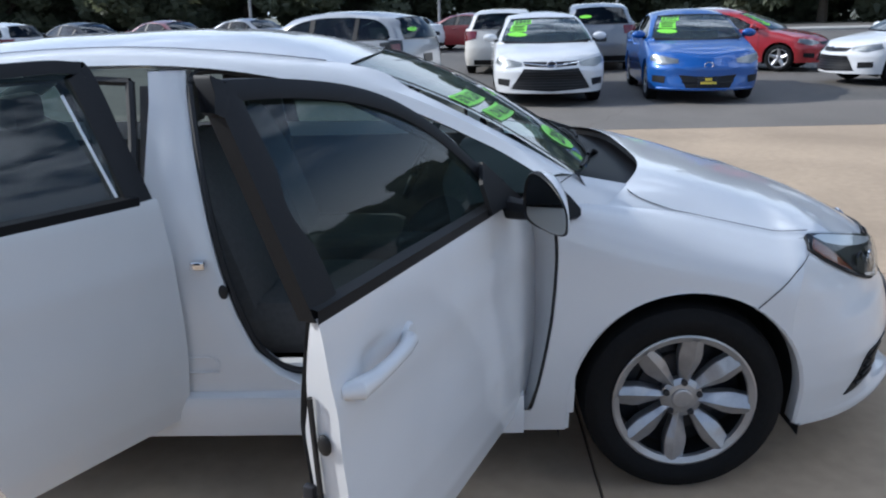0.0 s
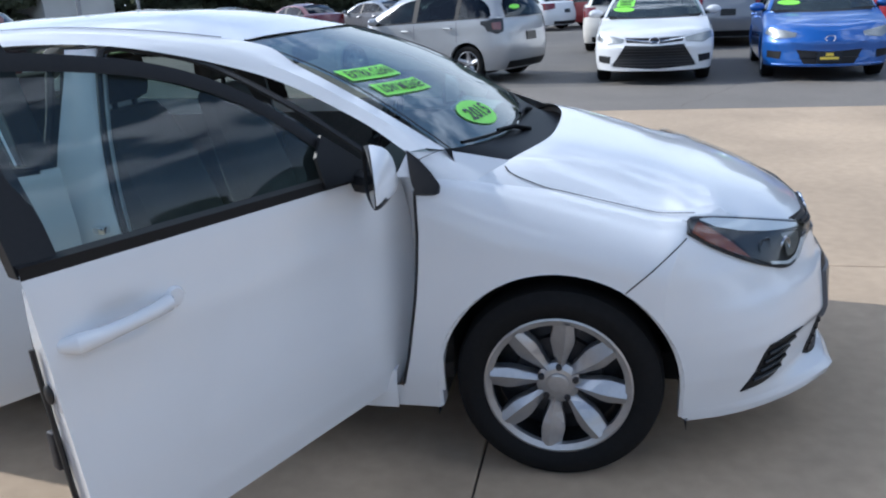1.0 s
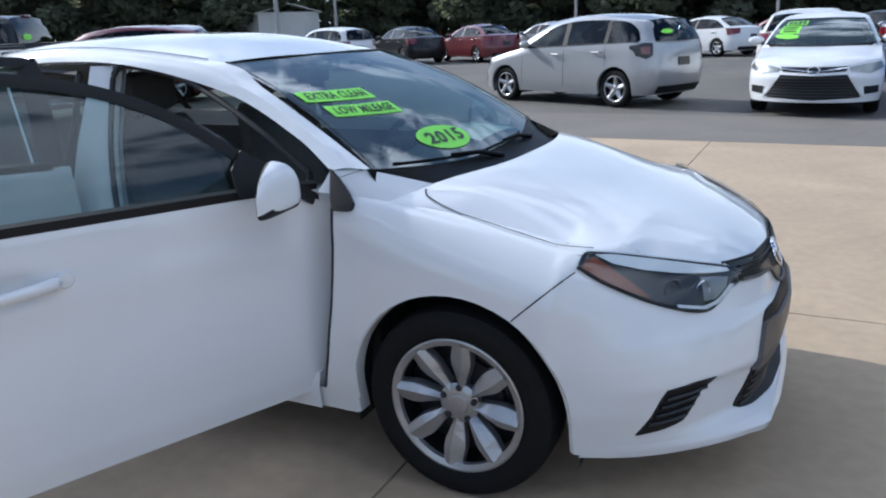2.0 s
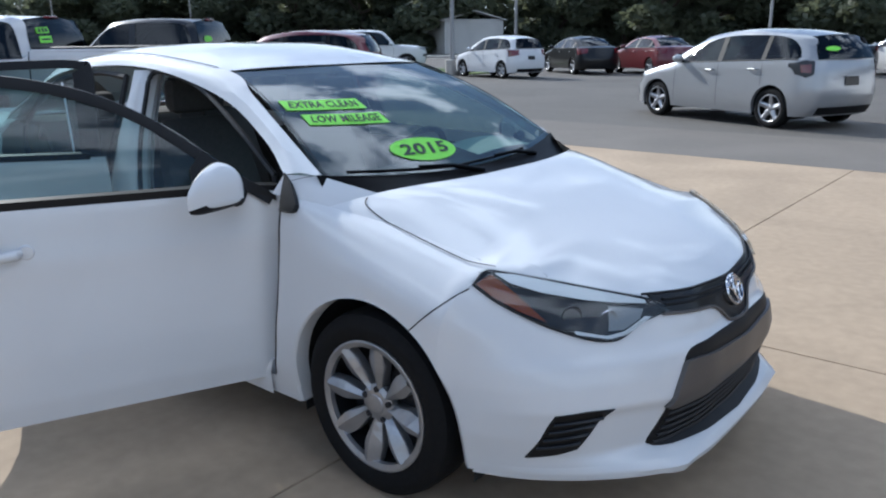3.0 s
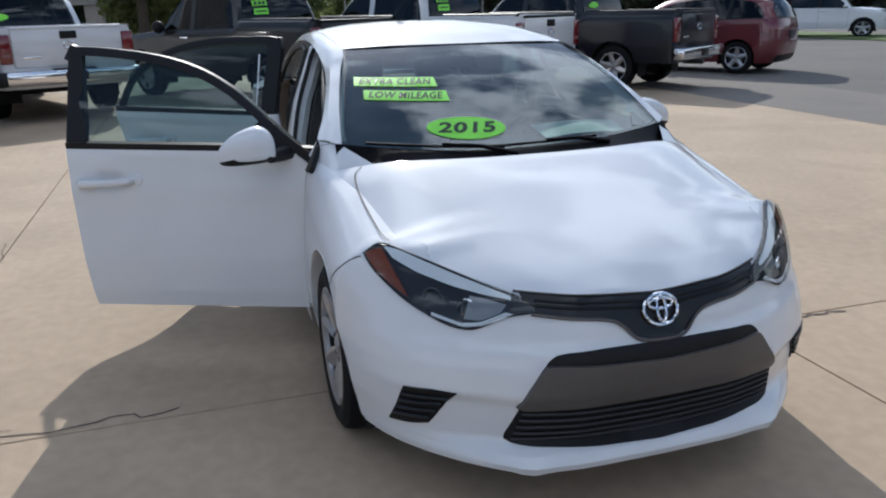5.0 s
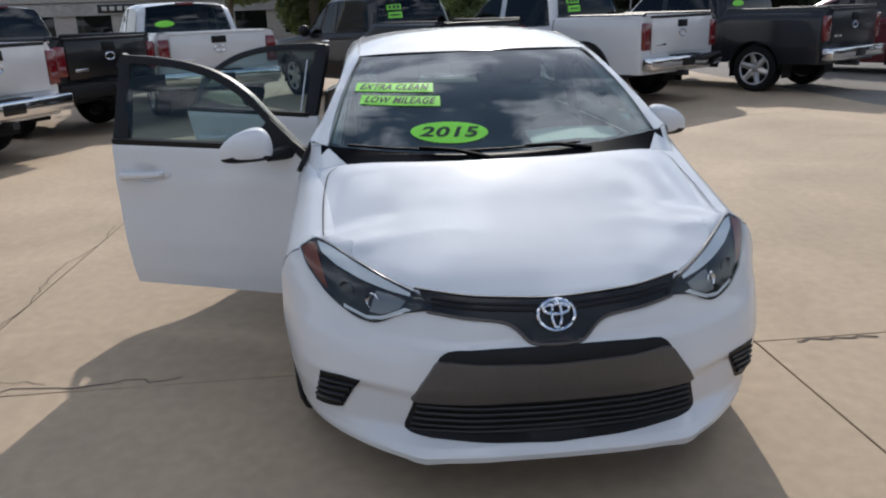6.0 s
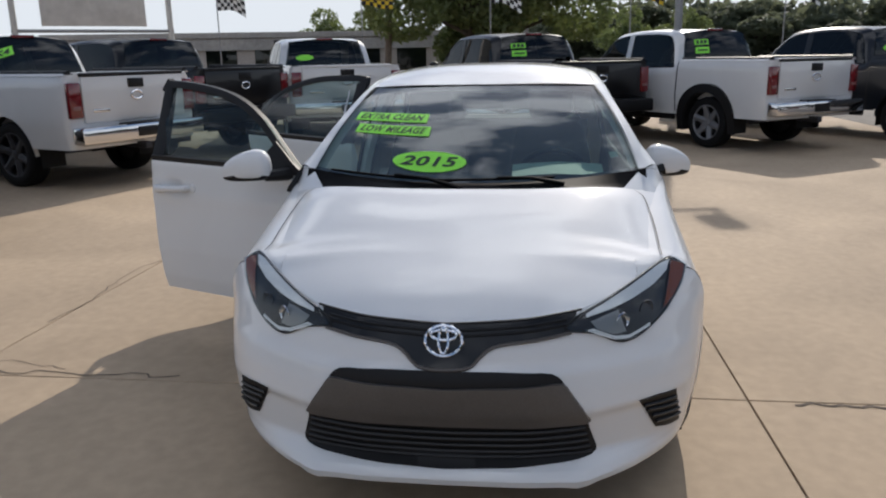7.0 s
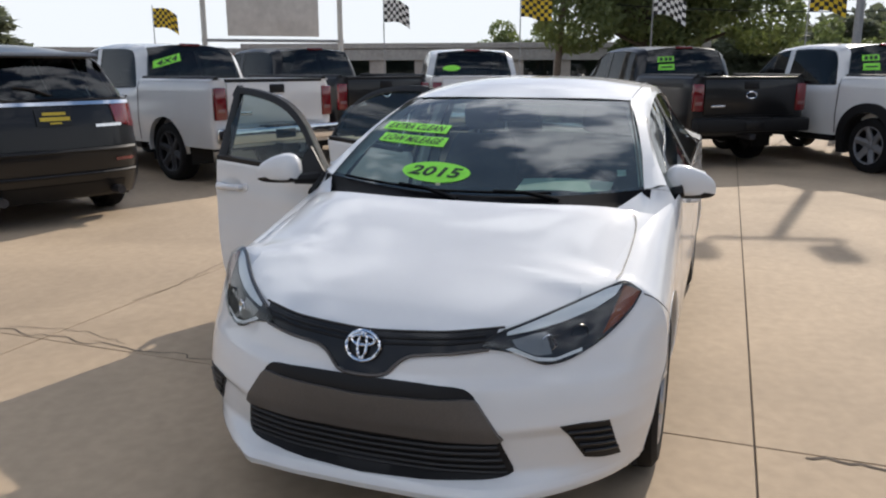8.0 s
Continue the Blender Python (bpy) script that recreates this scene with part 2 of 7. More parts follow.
# ---- mesh helpers ----
def part(name, bm, mat, parent=None, label="", smooth=True):
    """Links a bmesh as one mesh object under a thing or a part."""
    bmesh.ops.recalc_face_normals(bm, faces=bm.faces)
    me = bpy.data.meshes.new(name)
    bm.to_mesh(me)
    bm.free()
    for m in mat if isinstance(mat, (list, tuple)) else [mat]:
        me.materials.append(m)
    if smooth:
        me.polygons.foreach_set("use_smooth", [True] * len(me.polygons))
        me.set_sharp_from_angle(angle=radians(38))
    ob = new(name, me)
    if parent:
        ob.parent = parent
    if label:
        ob["label"] = label
    return ob


def thing(name, m, label, category, group="", kind=""):
    ob = new(name)
    ob.empty_display_size = 0.1
    ob.matrix_world = m
    return tagged(ob, label, category, group, kind)


def quads(bm, rows, closed=False):
    """Faces over a grid of points; returns the grid of vertices."""
    vs = [[bm.verts.new(p) for p in row] for row in rows]
    for a, b in zip(vs, vs[1:]):
        for i in range(len(a) if closed else len(a) - 1):
            j = (i + 1) % len(a)
            bm.faces.new((a[i], a[j], b[j], b[i]))
    return vs


def sheet(rows, closed=False, thick=0.0):
    """A bmesh over a grid of points, given a thickness along its normals."""
    bm = bmesh.new()
    quads(bm, rows, closed)
    if thick:
        bmesh.ops.recalc_face_normals(bm, faces=bm.faces)
        bmesh.ops.solidify(bm, geom=bm.faces[:], thickness=thick)
    return bm


def box(bm, lo, hi, bevel=0.0):
    """A box between two corners, with rounded edges, added to bm."""
    c, s = (Vector(lo) + Vector(hi)) / 2, Vector(hi) - Vector(lo)
    made = bmesh.ops.create_cube(bm, size=1.0, matrix=Matrix.Translation(c) @ Matrix.Diagonal((*s, 1)))["verts"]
    if bevel:
        edges = list({e for v in made for e in v.link_edges})
        bmesh.ops.bevel(bm, geom=edges, offset=min(bevel, min(s) * 0.45), segments=2, affect="EDGES", profile=0.5)
    return bm


def boxed(lo, hi, bevel=0.0):
    return box(bmesh.new(), lo, hi, bevel)


def lathe(profile, n=32, axis="y"):
    """A surface turned round the y axis (or z) from (radius, along) pairs."""
    rows = []
    for r, h in profile:
        ring = []
        for k in range(n):
            a = 2 * math.pi * k / n
            ring.append((r * math.cos(a), h, r * math.sin(a)) if axis == "y" else (r * math.cos(a), r * math.sin(a), h))
        rows.append(ring)
    bm = bmesh.new()
    quads(bm, rows, closed=True)
    return bm


def tube(points, radius, n=8):
    """A round bar along points; radius may be a number or one for each point."""
    pts = [Vector(p) for p in points]
    rad = radius if isinstance(radius, (list, tuple)) else [radius] * len(pts)
    rows = []
    for i, p in enumerate(pts):
        d = (pts[min(i + 1, len(pts) - 1)] - pts[max(i - 1, 0)]).normalized()
        up = Vector((0, 0, 1)) if abs(d.z) < 0.9 else Vector((1, 0, 0))
        a = d.cross(up).normalized()
        b = d.cross(a)
        rows.append([tuple(p + rad[i] * (math.cos(2 * math.pi * k / n) * a + math.sin(2 * math.pi * k / n) * b)) for k in range(n)])
    bm = bmesh.new()
    vs = quads(bm, rows, closed=True)
    bm.faces.new(vs[0]); bm.faces.new(vs[-1])
    return bm


def lerp(table, x):
    """Straight lines between (x, value) pairs."""
    return float(np.interp(x, [t[0] for t in table], [t[1] for t in table]))


def glide(table, x):
    """A smooth curve through (x, value) pairs, level beyond the ends."""
    xs, vs = [t[0] for t in table], [t[1] for t in table]
    if x <= xs[0] or x >= xs[-1]:
        return lerp(table, x)
    slope = [0.0] + [(vs[k + 1] - vs[k - 1]) / (xs[k + 1] - xs[k - 1]) for k in range(1, len(xs) - 1)] + [(vs[-1] - vs[-2]) / (xs[-1] - xs[-2])]
    k = max(i for i in range(len(xs) - 1) if xs[i] <= x)
    w = xs[k + 1] - xs[k]
    f = (x - xs[k]) / w
    return ((2 * f ** 3 - 3 * f * f + 1) * vs[k] + (f ** 3 - 2 * f * f + f) * w * slope[k]
            + (3 * f * f - 2 * f ** 3) * vs[k + 1] + (f ** 3 - f * f) * w * slope[k + 1])


def smooth_line(ctrl, per=6):
    """A Catmull-Rom line through control points."""
    p = [Vector(c) for c in ctrl]
    p = [2 * p[0] - p[1]] + p + [2 * p[-1] - p[-2]]
    out = []
    for i in range(1, len(p) - 2):
        for k in range(per):
            t = k / per
            a, b, c, d = p[i - 1:i + 3]
            out.append(0.5 * (2 * b + (c - a) * t + (2 * a - 5 * b + 4 * c - d) * t * t + (3 * b - a - 3 * c + d) * t ** 3))
    return out + [p[-2]]


def text_points(words, size, bold=0.0):
    """The built-in font's letters as flat faces: a bmesh in x (along) and y (up), centred."""
    cu = bpy.data.curves.new("words", "FONT")
    cu.body, cu.size, cu.align_x, cu.align_y = words, size, "CENTER", "CENTER"
    cu.resolution_u, cu.offset, cu.shear, cu.space_character = 3, bold, 0.2, 1.08
    ob = bpy.data.objects.new("words", cu)
    scene.collection.objects.link(ob)
    me = bpy.data.meshes.new_from_object(ob.evaluated_get(bpy.context.evaluated_depsgraph_get()))
    bm = bmesh.new()
    bm.from_mesh(me)
    bpy.data.objects.remove(ob)
    bpy.data.curves.remove(cu)
    bpy.data.meshes.remove(me)
    return bm


# ---- vehicles ----
class NosePlan:
    """A nose drawn by its plan at several heights: how far ahead it lies at set shares of its half width."""

    def __init__(self, shares, rows, side):
        zs = np.arange(0.14, 0.86, 0.004)
        s = np.linspace(0, 1, 161)
        heights = [r[0] for r in rows]
        table = np.array([np.interp(zs, heights, [r[1][k] for r in rows]) for k in range(len(shares))] + [np.interp(zs, [r[0] for r in side], [r[1] for r in side])]).T
        grid = np.array([np.interp(s, list(shares) + [1.0], row) for row in table])
        for width in (15, 11):
            half = width // 2
            wide = np.hstack([grid[:, half:0:-1], grid, 2 * grid[:, -1:] - grid[:, -2:-2 - half:-1]])
            grid = np.array([np.convolve(row, np.ones(width) / width, "valid") for row in wide])
        tall = np.vstack([grid[:1], grid[:1], grid, grid[-1:], grid[-1:]])
        grid = np.array([tall[i:i + 5].mean(axis=0) for i in range(len(zs))])
        self.zs, self.s, self.grid = zs, s, grid

    def row(self, z):
        f = min(max((z - self.zs[0]) / 0.004, 0.0), len(self.zs) - 1.001)
        i = int(f)
        return self.grid[i] + (self.grid[i + 1] - self.grid[i]) * (f - i)

    def at(self, z, s):
        return float(np.interp(s, self.s, self.row(z)))

    def share(self, z, x):
        return float(np.interp(-x, -self.row(z), self.s))


class Auto:
    """The outer form of a vehicle. x runs ahead from the front axle, y to its left, z up from the ground."""

    def __init__(self, **k):
        self.wb, self.tyre, self.arch, self.tw = 2.7, 0.316, 0.368, 0.205
        self.xf, self.xr, self.zb = 0.30, -3.05, 0.215
        self.nose = [(0.15, 0.90, 2.0), (0.22, 0.955, 2.0), (0.30, 0.945, 2.0), (0.43, 0.905, 2.0), (0.57, 0.915, 2.0), (0.62, 0.87, 1.75), (0.70, 0.81, 1.75), (0.80, 0.74, 1.8)]
        self.tail = [(0.15, -3.50, 2.4), (0.30, -3.62, 2.4), (0.55, -3.66, 2.4), (0.70, -3.63, 2.4), (0.95, -3.56, 2.4), (1.1, -3.5, 2.4)]
        self.side = [(0.15, 0.835), (0.22, 0.848), (0.35, 0.875), (0.50, 0.884), (0.62, 0.880), (0.72, 0.874), (0.80, 0.868), (1.05, 0.856)]
        self.top = [(-3.05, 1.02), (-2.6, 1.01), (-1.5, 0.99), (-0.6, 0.975), (-0.3, 0.94), (0.0, 0.885), (0.30, 0.805)]
        self.zf0, self.zr0 = 0.70, 1.03
        self.round, self.round_h = [(-0.60, 0.010), (-0.30, 0.045), (0.3, 0.055)], 0.09
        self.hood = [(-0.40, 0.985), (-0.15, 0.955), (0.0, 0.93), (0.2, 0.897), (0.36, 0.866), (0.55, 0.822), (0.68, 0.778), (0.77, 0.730), (0.82, 0.700)]
        self.hood_back, self.hood_sweep, self.hood_p = -0.10, 0.22, 4.0
        self.ws0, self.ws1 = (-0.20, 0.965), (-0.305, 0.748, 1.000)      # windscreen base: middle (x, z), corner
        self.wt0, self.wt1 = (-1.05, 1.352), (-1.085, 0.553, 1.338)    # windscreen head
        self.ws_bulge = 0.035
        self.roof = [(-2.45, 1.405), (-2.1, 1.45), (-1.7, 1.467), (-1.4, 1.448), (-1.05, 1.352 + 0.015)]
        self.rt0, self.rt1 = (-2.52, 1.385), (-2.46, 0.50, 1.355)      # rear window head
        self.rb0, self.rb1 = (-3.15, 1.09), (-3.05, 0.60, 1.075)       # rear window base
        # the side windows' outline from the front base over the roof edge to the rear base, and the line beside it on the roof
        self.outer = [(-0.50, 0.800, 0.985), (-0.78, 0.742, 1.125), (-1.10, 0.680, 1.262), (-1.45, 0.645, 1.338), (-1.95, 0.636, 1.350), (-2.40, 0.640, 1.300), (-2.72, 0.690, 1.150), (-2.92, 0.745, 1.03)]
        self.inner = [(-0.305, 0.748, 1.000), (-0.57, 0.690, 1.140), (-0.85, 0.622, 1.262), (-1.10, 0.560, 1.352), (-1.80, 0.555, 1.412), (-2.44, 0.510, 1.352), (-2.75, 0.55, 1.22), (-3.05, 0.60, 1.075)]
        self.pillars = [(-1.60, -1.50), (-2.62, -2.55)]
        self.fine = 1.0
        get = k.get
        self.plan = get("plan", None)
        self.wb = get("wb", self.wb)
        self.tyre = get("tyre", self.tyre)
        self.arch = get("arch", self.arch)
        self.tw = get("tw", self.tw)
        self.xf = get("xf", self.xf)
        self.xr = get("xr", self.xr)
        self.zb = get("zb", self.zb)
        self.nose = get("nose", self.nose)
        self.tail = get("tail", self.tail)
        self.side = get("side", self.side)
        self.top = get("top", self.top)
        self.zf0 = get("zf0", self.zf0)
        self.zr0 = get("zr0", self.zr0)
        self.round = get("round", self.round)
        self.round_h = get("round_h", self.round_h)
        self.hood = get("hood", self.hood)
        self.hood_back = get("hood_back", self.hood_back)
        self.hood_sweep = get("hood_sweep", self.hood_sweep)
        self.hood_p = get("hood_p", self.hood_p)
        self.hood_e = get("hood_e", 2.0)
        self.ws0 = get("ws0", self.ws0)
        self.ws1 = get("ws1", self.ws1)
        self.wt0 = get("wt0", self.wt0)
        self.wt1 = get("wt1", self.wt1)
        self.ws_bulge = get("ws_bulge", self.ws_bulge)
        self.roof = get("roof", self.roof)
        self.roof_p = get("roof_p", 2.3)
        self.rt0 = get("rt0", self.rt0)
        self.rt1 = get("rt1", self.rt1)
        self.rb0 = get("rb0", self.rb0)
        self.rb1 = get("rb1", self.rb1)
        self.outer = get("outer", self.outer)
        self.inner = get("inner", self.inner)
        self.pillars = get("pillars", self.pillars)
        self.fine = get("fine", self.fine)

    def X(self, z, front=True):
        t = self.nose if front else self.tail
        zs = [r[0] for r in t]
        return float(np.interp(z, zs, [r[1] for r in t])), float(np.interp(z, zs, [r[2] for r in t]))

    def reach(self, z, s, front):
        """How far ahead (or behind) the nose lies at the share s of its half width."""
        x0 = self.xf if front else self.xr
        if front and self.plan:
            return self.plan.at(z, s)
        X, n = self.X(z, front)
        return x0 + (X - x0) * max(0.0, 1 - min(1.0, s) ** n) ** (1 / n)

    def share(self, z, x, front):
        """The share of the half width at which the nose reaches x."""
        if front and self.plan:
            return self.plan.share(z, x)
        x0 = self.xf if front else self.xr
        X, n = self.X(z, front)
        q = min(1.0, abs((x - x0) / (X - x0)))
        return max(0.0, 1 - q ** n) ** (1 / n)

    def ztop(self, x):
        return lerp(self.top, x)

    def W(self, x, z, zt=None):
        zt = self.ztop(x) if zt is None else zt
        w = lerp(self.side, z)
        d = max(0.0, 1 - max(0.0, zt - z) / self.round_h)
        if self.plan:
            return w - lerp(self.round, x) * (1 - math.sqrt(max(0.0, 1 - d * d)))
        return w - (lerp(self.round, x) if isinstance(self.round, list) else self.round) * d * d

    def end(self, a, z, front, zt):
        """A point of the nose or tail: a runs from 0 in the middle to 1 at the side."""
        x0 = self.xf if front else self.xr
        X, n = self.X(z, front)
        w = self.W(x0, z, self.ztop(x0) if front and self.plan else zt)
        ang = a * math.pi / 2
        if front and self.plan:
            return Vector((self.plan.at(z, math.sin(ang)), w * math.sin(ang), z))
        return Vector((x0 + (X - x0) * max(0.0, math.cos(ang)) ** (2 / n), w * math.sin(ang) ** (2 / n), z))

    def end_top(self, a, front):
        z0, z1 = (self.zf0, self.ztop(self.xf)) if front else (self.zr0, self.ztop(self.xr))
        if front and self.plan:
            return z0 + (z1 - z0) * lerp([(0, 0), (0.15, 0.04), (0.313, 0.21), (0.541, 0.64), (0.62, 0.95), (0.70, 1.0), (1, 1)], a)
        return z0 + (z1 - z0) * (lerp([(0, 0), (0.345, 0.10), (0.567, 0.64), (0.714, 0.92), (1, 1)], a) if front else a ** 1.6)

    def on_end(self, y, z, front=True, off=0.0):
        """The point of the nose (or tail) at a given y and z, set off along its normal."""
        def at(yy, zz):
            s = abs(yy)
            x0 = self.xf if front else self.xr
            X, n = self.X(zz, front)
            zt = self.ztop(x0)
            for _ in range(3):
                w = self.W(x0, zz, max(self.ztop(x0) if front and self.plan else zt, zz))
                a = math.asin(min(1.0, s / w) ** (1 if front and self.plan else n / 2)) * 2 / math.pi
                zt = self.end_top(a, front)
            return Vector((self.reach(zz, min(1.0, s / w), front), yy, zz))
        p = at(y, z)
        if off:
            e = 0.004
            n = (at(y + e, z) - at(y - e, z)).cross(at(y, z + e) - at(y, z - e)).normalized()
            if (n.x > 0) != front:
                n = -n
            p = p + off * n
        return p

    def on_side(self, x, z, sgn, off=0.0):
        return Vector((x, sgn * (self.W(x, z) + off), z))

    def columns(self):
        f = self.fine
        nf, ns, nr = int((34 if self.plan else 22) * f), int(64 * f), int(14 * f)
        cols = [("f", (i / nf)) for i in range(nf)]
        cols += [("s", self.xf + (self.xr - self.xf) * i / ns) for i in range(ns + 1)]
        cols += [("r", 1 - (i + 1) / nr) for i in range(nr)]
        return cols

    def column(self, c, rows):
        kind, v = c
        zt = self.ztop(v) if kind == "s" else self.end_top(v, kind == "f")
        out = []
        for k in range(rows + 1):
            z = self.zb + (zt - self.zb) * (k / rows)
            if kind == "s":
                out.append(Vector((v, self.W(v, z, zt), z)))
            else:
                out.append(self.end(v, z, kind == "f", zt))
        return out

    def edge(self):
        """The top edge of the flank from the middle of the nose to the tail."""
        return [self.column(c, 1)[-1] for c in self.columns()]

    def shell(self, sgn, skip=None, rows=None):
        """One flank from nose to tail with its wheel openings cut."""
        rows = rows or int(18 * self.fine)
        grid = [self.column(c, rows) for c in self.columns()]
        zc, R = self.tyre, self.arch
        bm = bmesh.new()
        vs = [[bm.verts.new(p) for p in col] for col in grid]
        inside = {}
        for col in vs:
            for v in col:
                for ax in (0.0, -self.wb):
                    dx, dz = v.co.x - ax, v.co.z - zc
                    if (dz < 0 and abs(dx) < R) or (dz >= 0 and math.hypot(dx, dz) < R):
                        inside[v] = ax
        for a, b in zip(vs, vs[1:]):
            for i in range(rows):
                f = (a[i], a[i + 1], b[i + 1], b[i])
                if all(v in inside for v in f):
                    continue
                c = sum((v.co for v in f), Vector()) / 4
                if skip and skip(c):
                    continue
                bm.faces.new(f)
        for v, ax in inside.items():
            dx, dz = v.co.x - ax, v.co.z - zc
            if dz < 0:
                v.co.x = ax + math.copysign(R, dx)
            else:
                r = max(1e-4, math.hypot(dx, dz))
                v.co.x, v.co.z = ax + dx * R / r, zc + dz * R / r
            v.co.y = self.W(v.co.x, v.co.z) if self.xr <= v.co.x <= self.xf else self.on_end(v.co.y, v.co.z, v.co.x > self.xf).y
            if v.co.x > self.xf or v.co.x < self.xr:
                front = v.co.x > self.xf
                x0 = self.xf if front else self.xr
                v.co.y = self.W(x0, v.co.z) * self.share(v.co.z, v.co.x, front)
        bmesh.ops.delete(bm, geom=[v for v in bm.verts if not v.link_faces], context="VERTS")
        if sgn < 0:
            for v in bm.verts:
                v.co.y = -v.co.y
        return bm

    def arch_lip(self, sgn, ax):
        """The turned-in edge of a wheel opening."""
        R, zc = self.arch, self.tyre
        line = [(ax + R, self.zb + 0.005 + (zc - self.zb) * k / 4) for k in range(4)]
        line += [(ax + R * math.cos(math.pi * k / 24), zc + R * math.sin(math.pi * k / 24)) for k in range(25)]
        line += [(ax - R, zc - (zc - self.zb - 0.005) * (k + 1) / 4) for k in range(4)]
        rows = []
        for x, z in line:
            y = self.flank_y(x, z)
            cx, cz = ax, max(zc, 0)
            rows.append([(x, sgn * (y + 0.002), z), (x + (ax - x) * 0.03, sgn * (y - 0.004), z), (x + (ax - x) * 0.03, sgn * (y - 0.06), z)])
        return sheet(rows)

    def flare(self, sgn, ax, wide=0.085):
        """A square-shouldered plastic flare round a wheel opening."""
        R, zc = self.arch, self.tyre
        rows = []
        for k in range(-3, 28):
            a = math.pi * min(max(k, 0), 24) / 24
            low = (k if k < 0 else max(0, k - 24) * -1) * 0.05
            c, s = math.cos(a), math.sin(a)
            q = 1 + 0.16 * abs(math.sin(2 * a))
            pts = [(R * 0.985, 1.0), (R, 1.0), (R + wide * 0.5, 1.0), (R + wide * 0.95 * q, 1.0), (R + wide * q, 0.0)]
            row = []
            for n, (r, o) in enumerate(pts):
                x, z = ax + r * c, zc + r * s + low
                row.append((x, sgn * (self.flank_y(x, z) + (0.028 if 0 < n < 4 else (-0.05 if n == 0 else 0.0))), z))
            rows.append(row)
        return sheet(rows)

    def flank_y(self, x, z):
        if self.xr <= x <= self.xf:
            return self.W(x, z)
        front = x > self.xf
        x0 = self.xf if front else self.xr
        return self.W(x0, z) * self.share(z, x, front)

    def well(self, sgn, ax):
        R, zc, w = self.arch + 0.015, self.tyre, lerp(self.side, 0.5)
        rows = []
        for k in range(-3, 22):
            a = math.pi * k / 18
            x, z = (ax + R * math.cos(a), zc + R * math.sin(a)) if 0 <= k <= 18 else (ax + math.copysign(R, math.cos(a)), zc + 0.05 * (k if k < 0 else 18 - k))
            rows.append([(x, sgn * (w - 0.07), z), (x, sgn * (w - 0.40), z), (ax + (x - ax) * 0.2, sgn * (w - 0.40), zc + (z - zc) * 0.2)])
        return sheet(rows)

    def back(self, t):
        """Where the bonnet ends at the share t of its half width."""
        return self.hood_back - self.hood_sweep * abs(t) ** self.hood_e

    def crown(self, x, t):
        """The bonnet's rise across its width, 1 in the middle and 0 at the edge."""
        return 1 - abs(t) ** (glide(self.hood_p, x) if isinstance(self.hood_p, list) else self.hood_p)

    def hood_bm(self, gap=None, keep=lambda t: True):
        """The bonnet's heightfield out to the top edge of both flanks."""
        e = [p for p in self.edge() if p.x > self.hood_back - self.hood_sweep - 0.06]
        ex = [p.x for p in e][::-1]
        ey = [p.y for p in e][::-1]
        ez = [p.z for p in e][::-1]
        tip = e[0].x
        ns, nt = int(26 * self.fine) + 6, 2 * (int(12 * self.fine) + 3)
        rows = []
        for i in range(ns + 1):
            f = (i / ns) ** 1.7
            row = []
            for j in range(nt + 1):
                t = -1 + 2 * j / nt
                t = math.copysign(abs(t) ** 0.8, t)
                back = self.back(t)
                x = tip + (back - tip) * f
                ye, ze = float(np.interp(x, ex, ey)), float(np.interp(x, ex, ez))
                row.append((x, t * ye, ze + (max(glide(self.hood, x), ze) - ze) * self.crown(x, t)))
            rows.append(row)
        self.hood_edge = (ex, ey, ez)
        return rows

    def hood_z(self, x, y):
        ex, ey, ez = self.hood_edge
        ye, ze = float(np.interp(x, ex, ey)), float(np.interp(x, ex, ez))
        t = min(1.0, abs(y) / max(ye, 1e-4))
        return ze + (max(glide(self.hood, x), ze) - ze) * self.crown(x, t)

    def pane(self, base0, base1, head0, head1, bulge, u, v):
        """A point of a windscreen or rear window; u -1 to 1 across, v 0 to 1 up."""
        b = Vector((base0[0] + (base1[0] - base0[0]) * u * u, base1[1] * u, base0[1] + (base1[2] - base0[1]) * u * u))
        h = Vector((head0[0] + (head1[0] - head0[0]) * u * u, head1[1] * u, head0[1] + (head1[2] - head0[1]) * u * u))
        p = b.lerp(h, v)
        d = (h - b).normalized()
        n = Vector((-d.z, 0, d.x)) * (1 if d.x > 0 else -1)
        n = n if n.z > 0 else -n
        return p + n * bulge * math.sin(math.pi * v)

    def ws(self, u, v, off=0.0):
        p = self.pane(self.ws0, self.ws1, self.wt0, self.wt1, self.ws_bulge, u, v)
        return p + Vector((0.45, 0, 0.89)) * off

    def rw(self, u, v):
        return self.pane(self.rb0, self.rb1, self.rt0, self.rt1, 0.03, u, v)

    def roof_rows(self, n=16, m=14):
        inn = smooth_line(self.inner, 8)
        rows = []
        for i in range(n + 1):
            s = i / n
            row = []
            for j in range(m + 1):
                u = -1 + 2 * j / m
                xf = self.wt0[0] + (self.wt1[0] - self.wt0[0]) * u * u
                xr = self.rt0[0] + (self.rt1[0] - self.rt0[0]) * u * u
                x = xf + (xr - xf) * s
                ye = float(np.interp(-x, [-p.x for p in inn], [p.y for p in inn]))
                ze = float(np.interp(-x, [-p.x for p in inn], [p.z for p in inn]))
                zc = lerp(self.roof, x)
                row.append((x, u * ye, ze + (zc - ze) * (1 - abs(u) ** self.roof_p)))
            rows.append(row)
        return rows

    def rail_rows(self, sgn, per=8):
        a, b = smooth_line(self.inner, per), smooth_line(self.outer, per)
        rows = []
        for p, q in zip(a, b):
            mid = (p + q) / 2 + Vector((0, 0.012, 0.012))
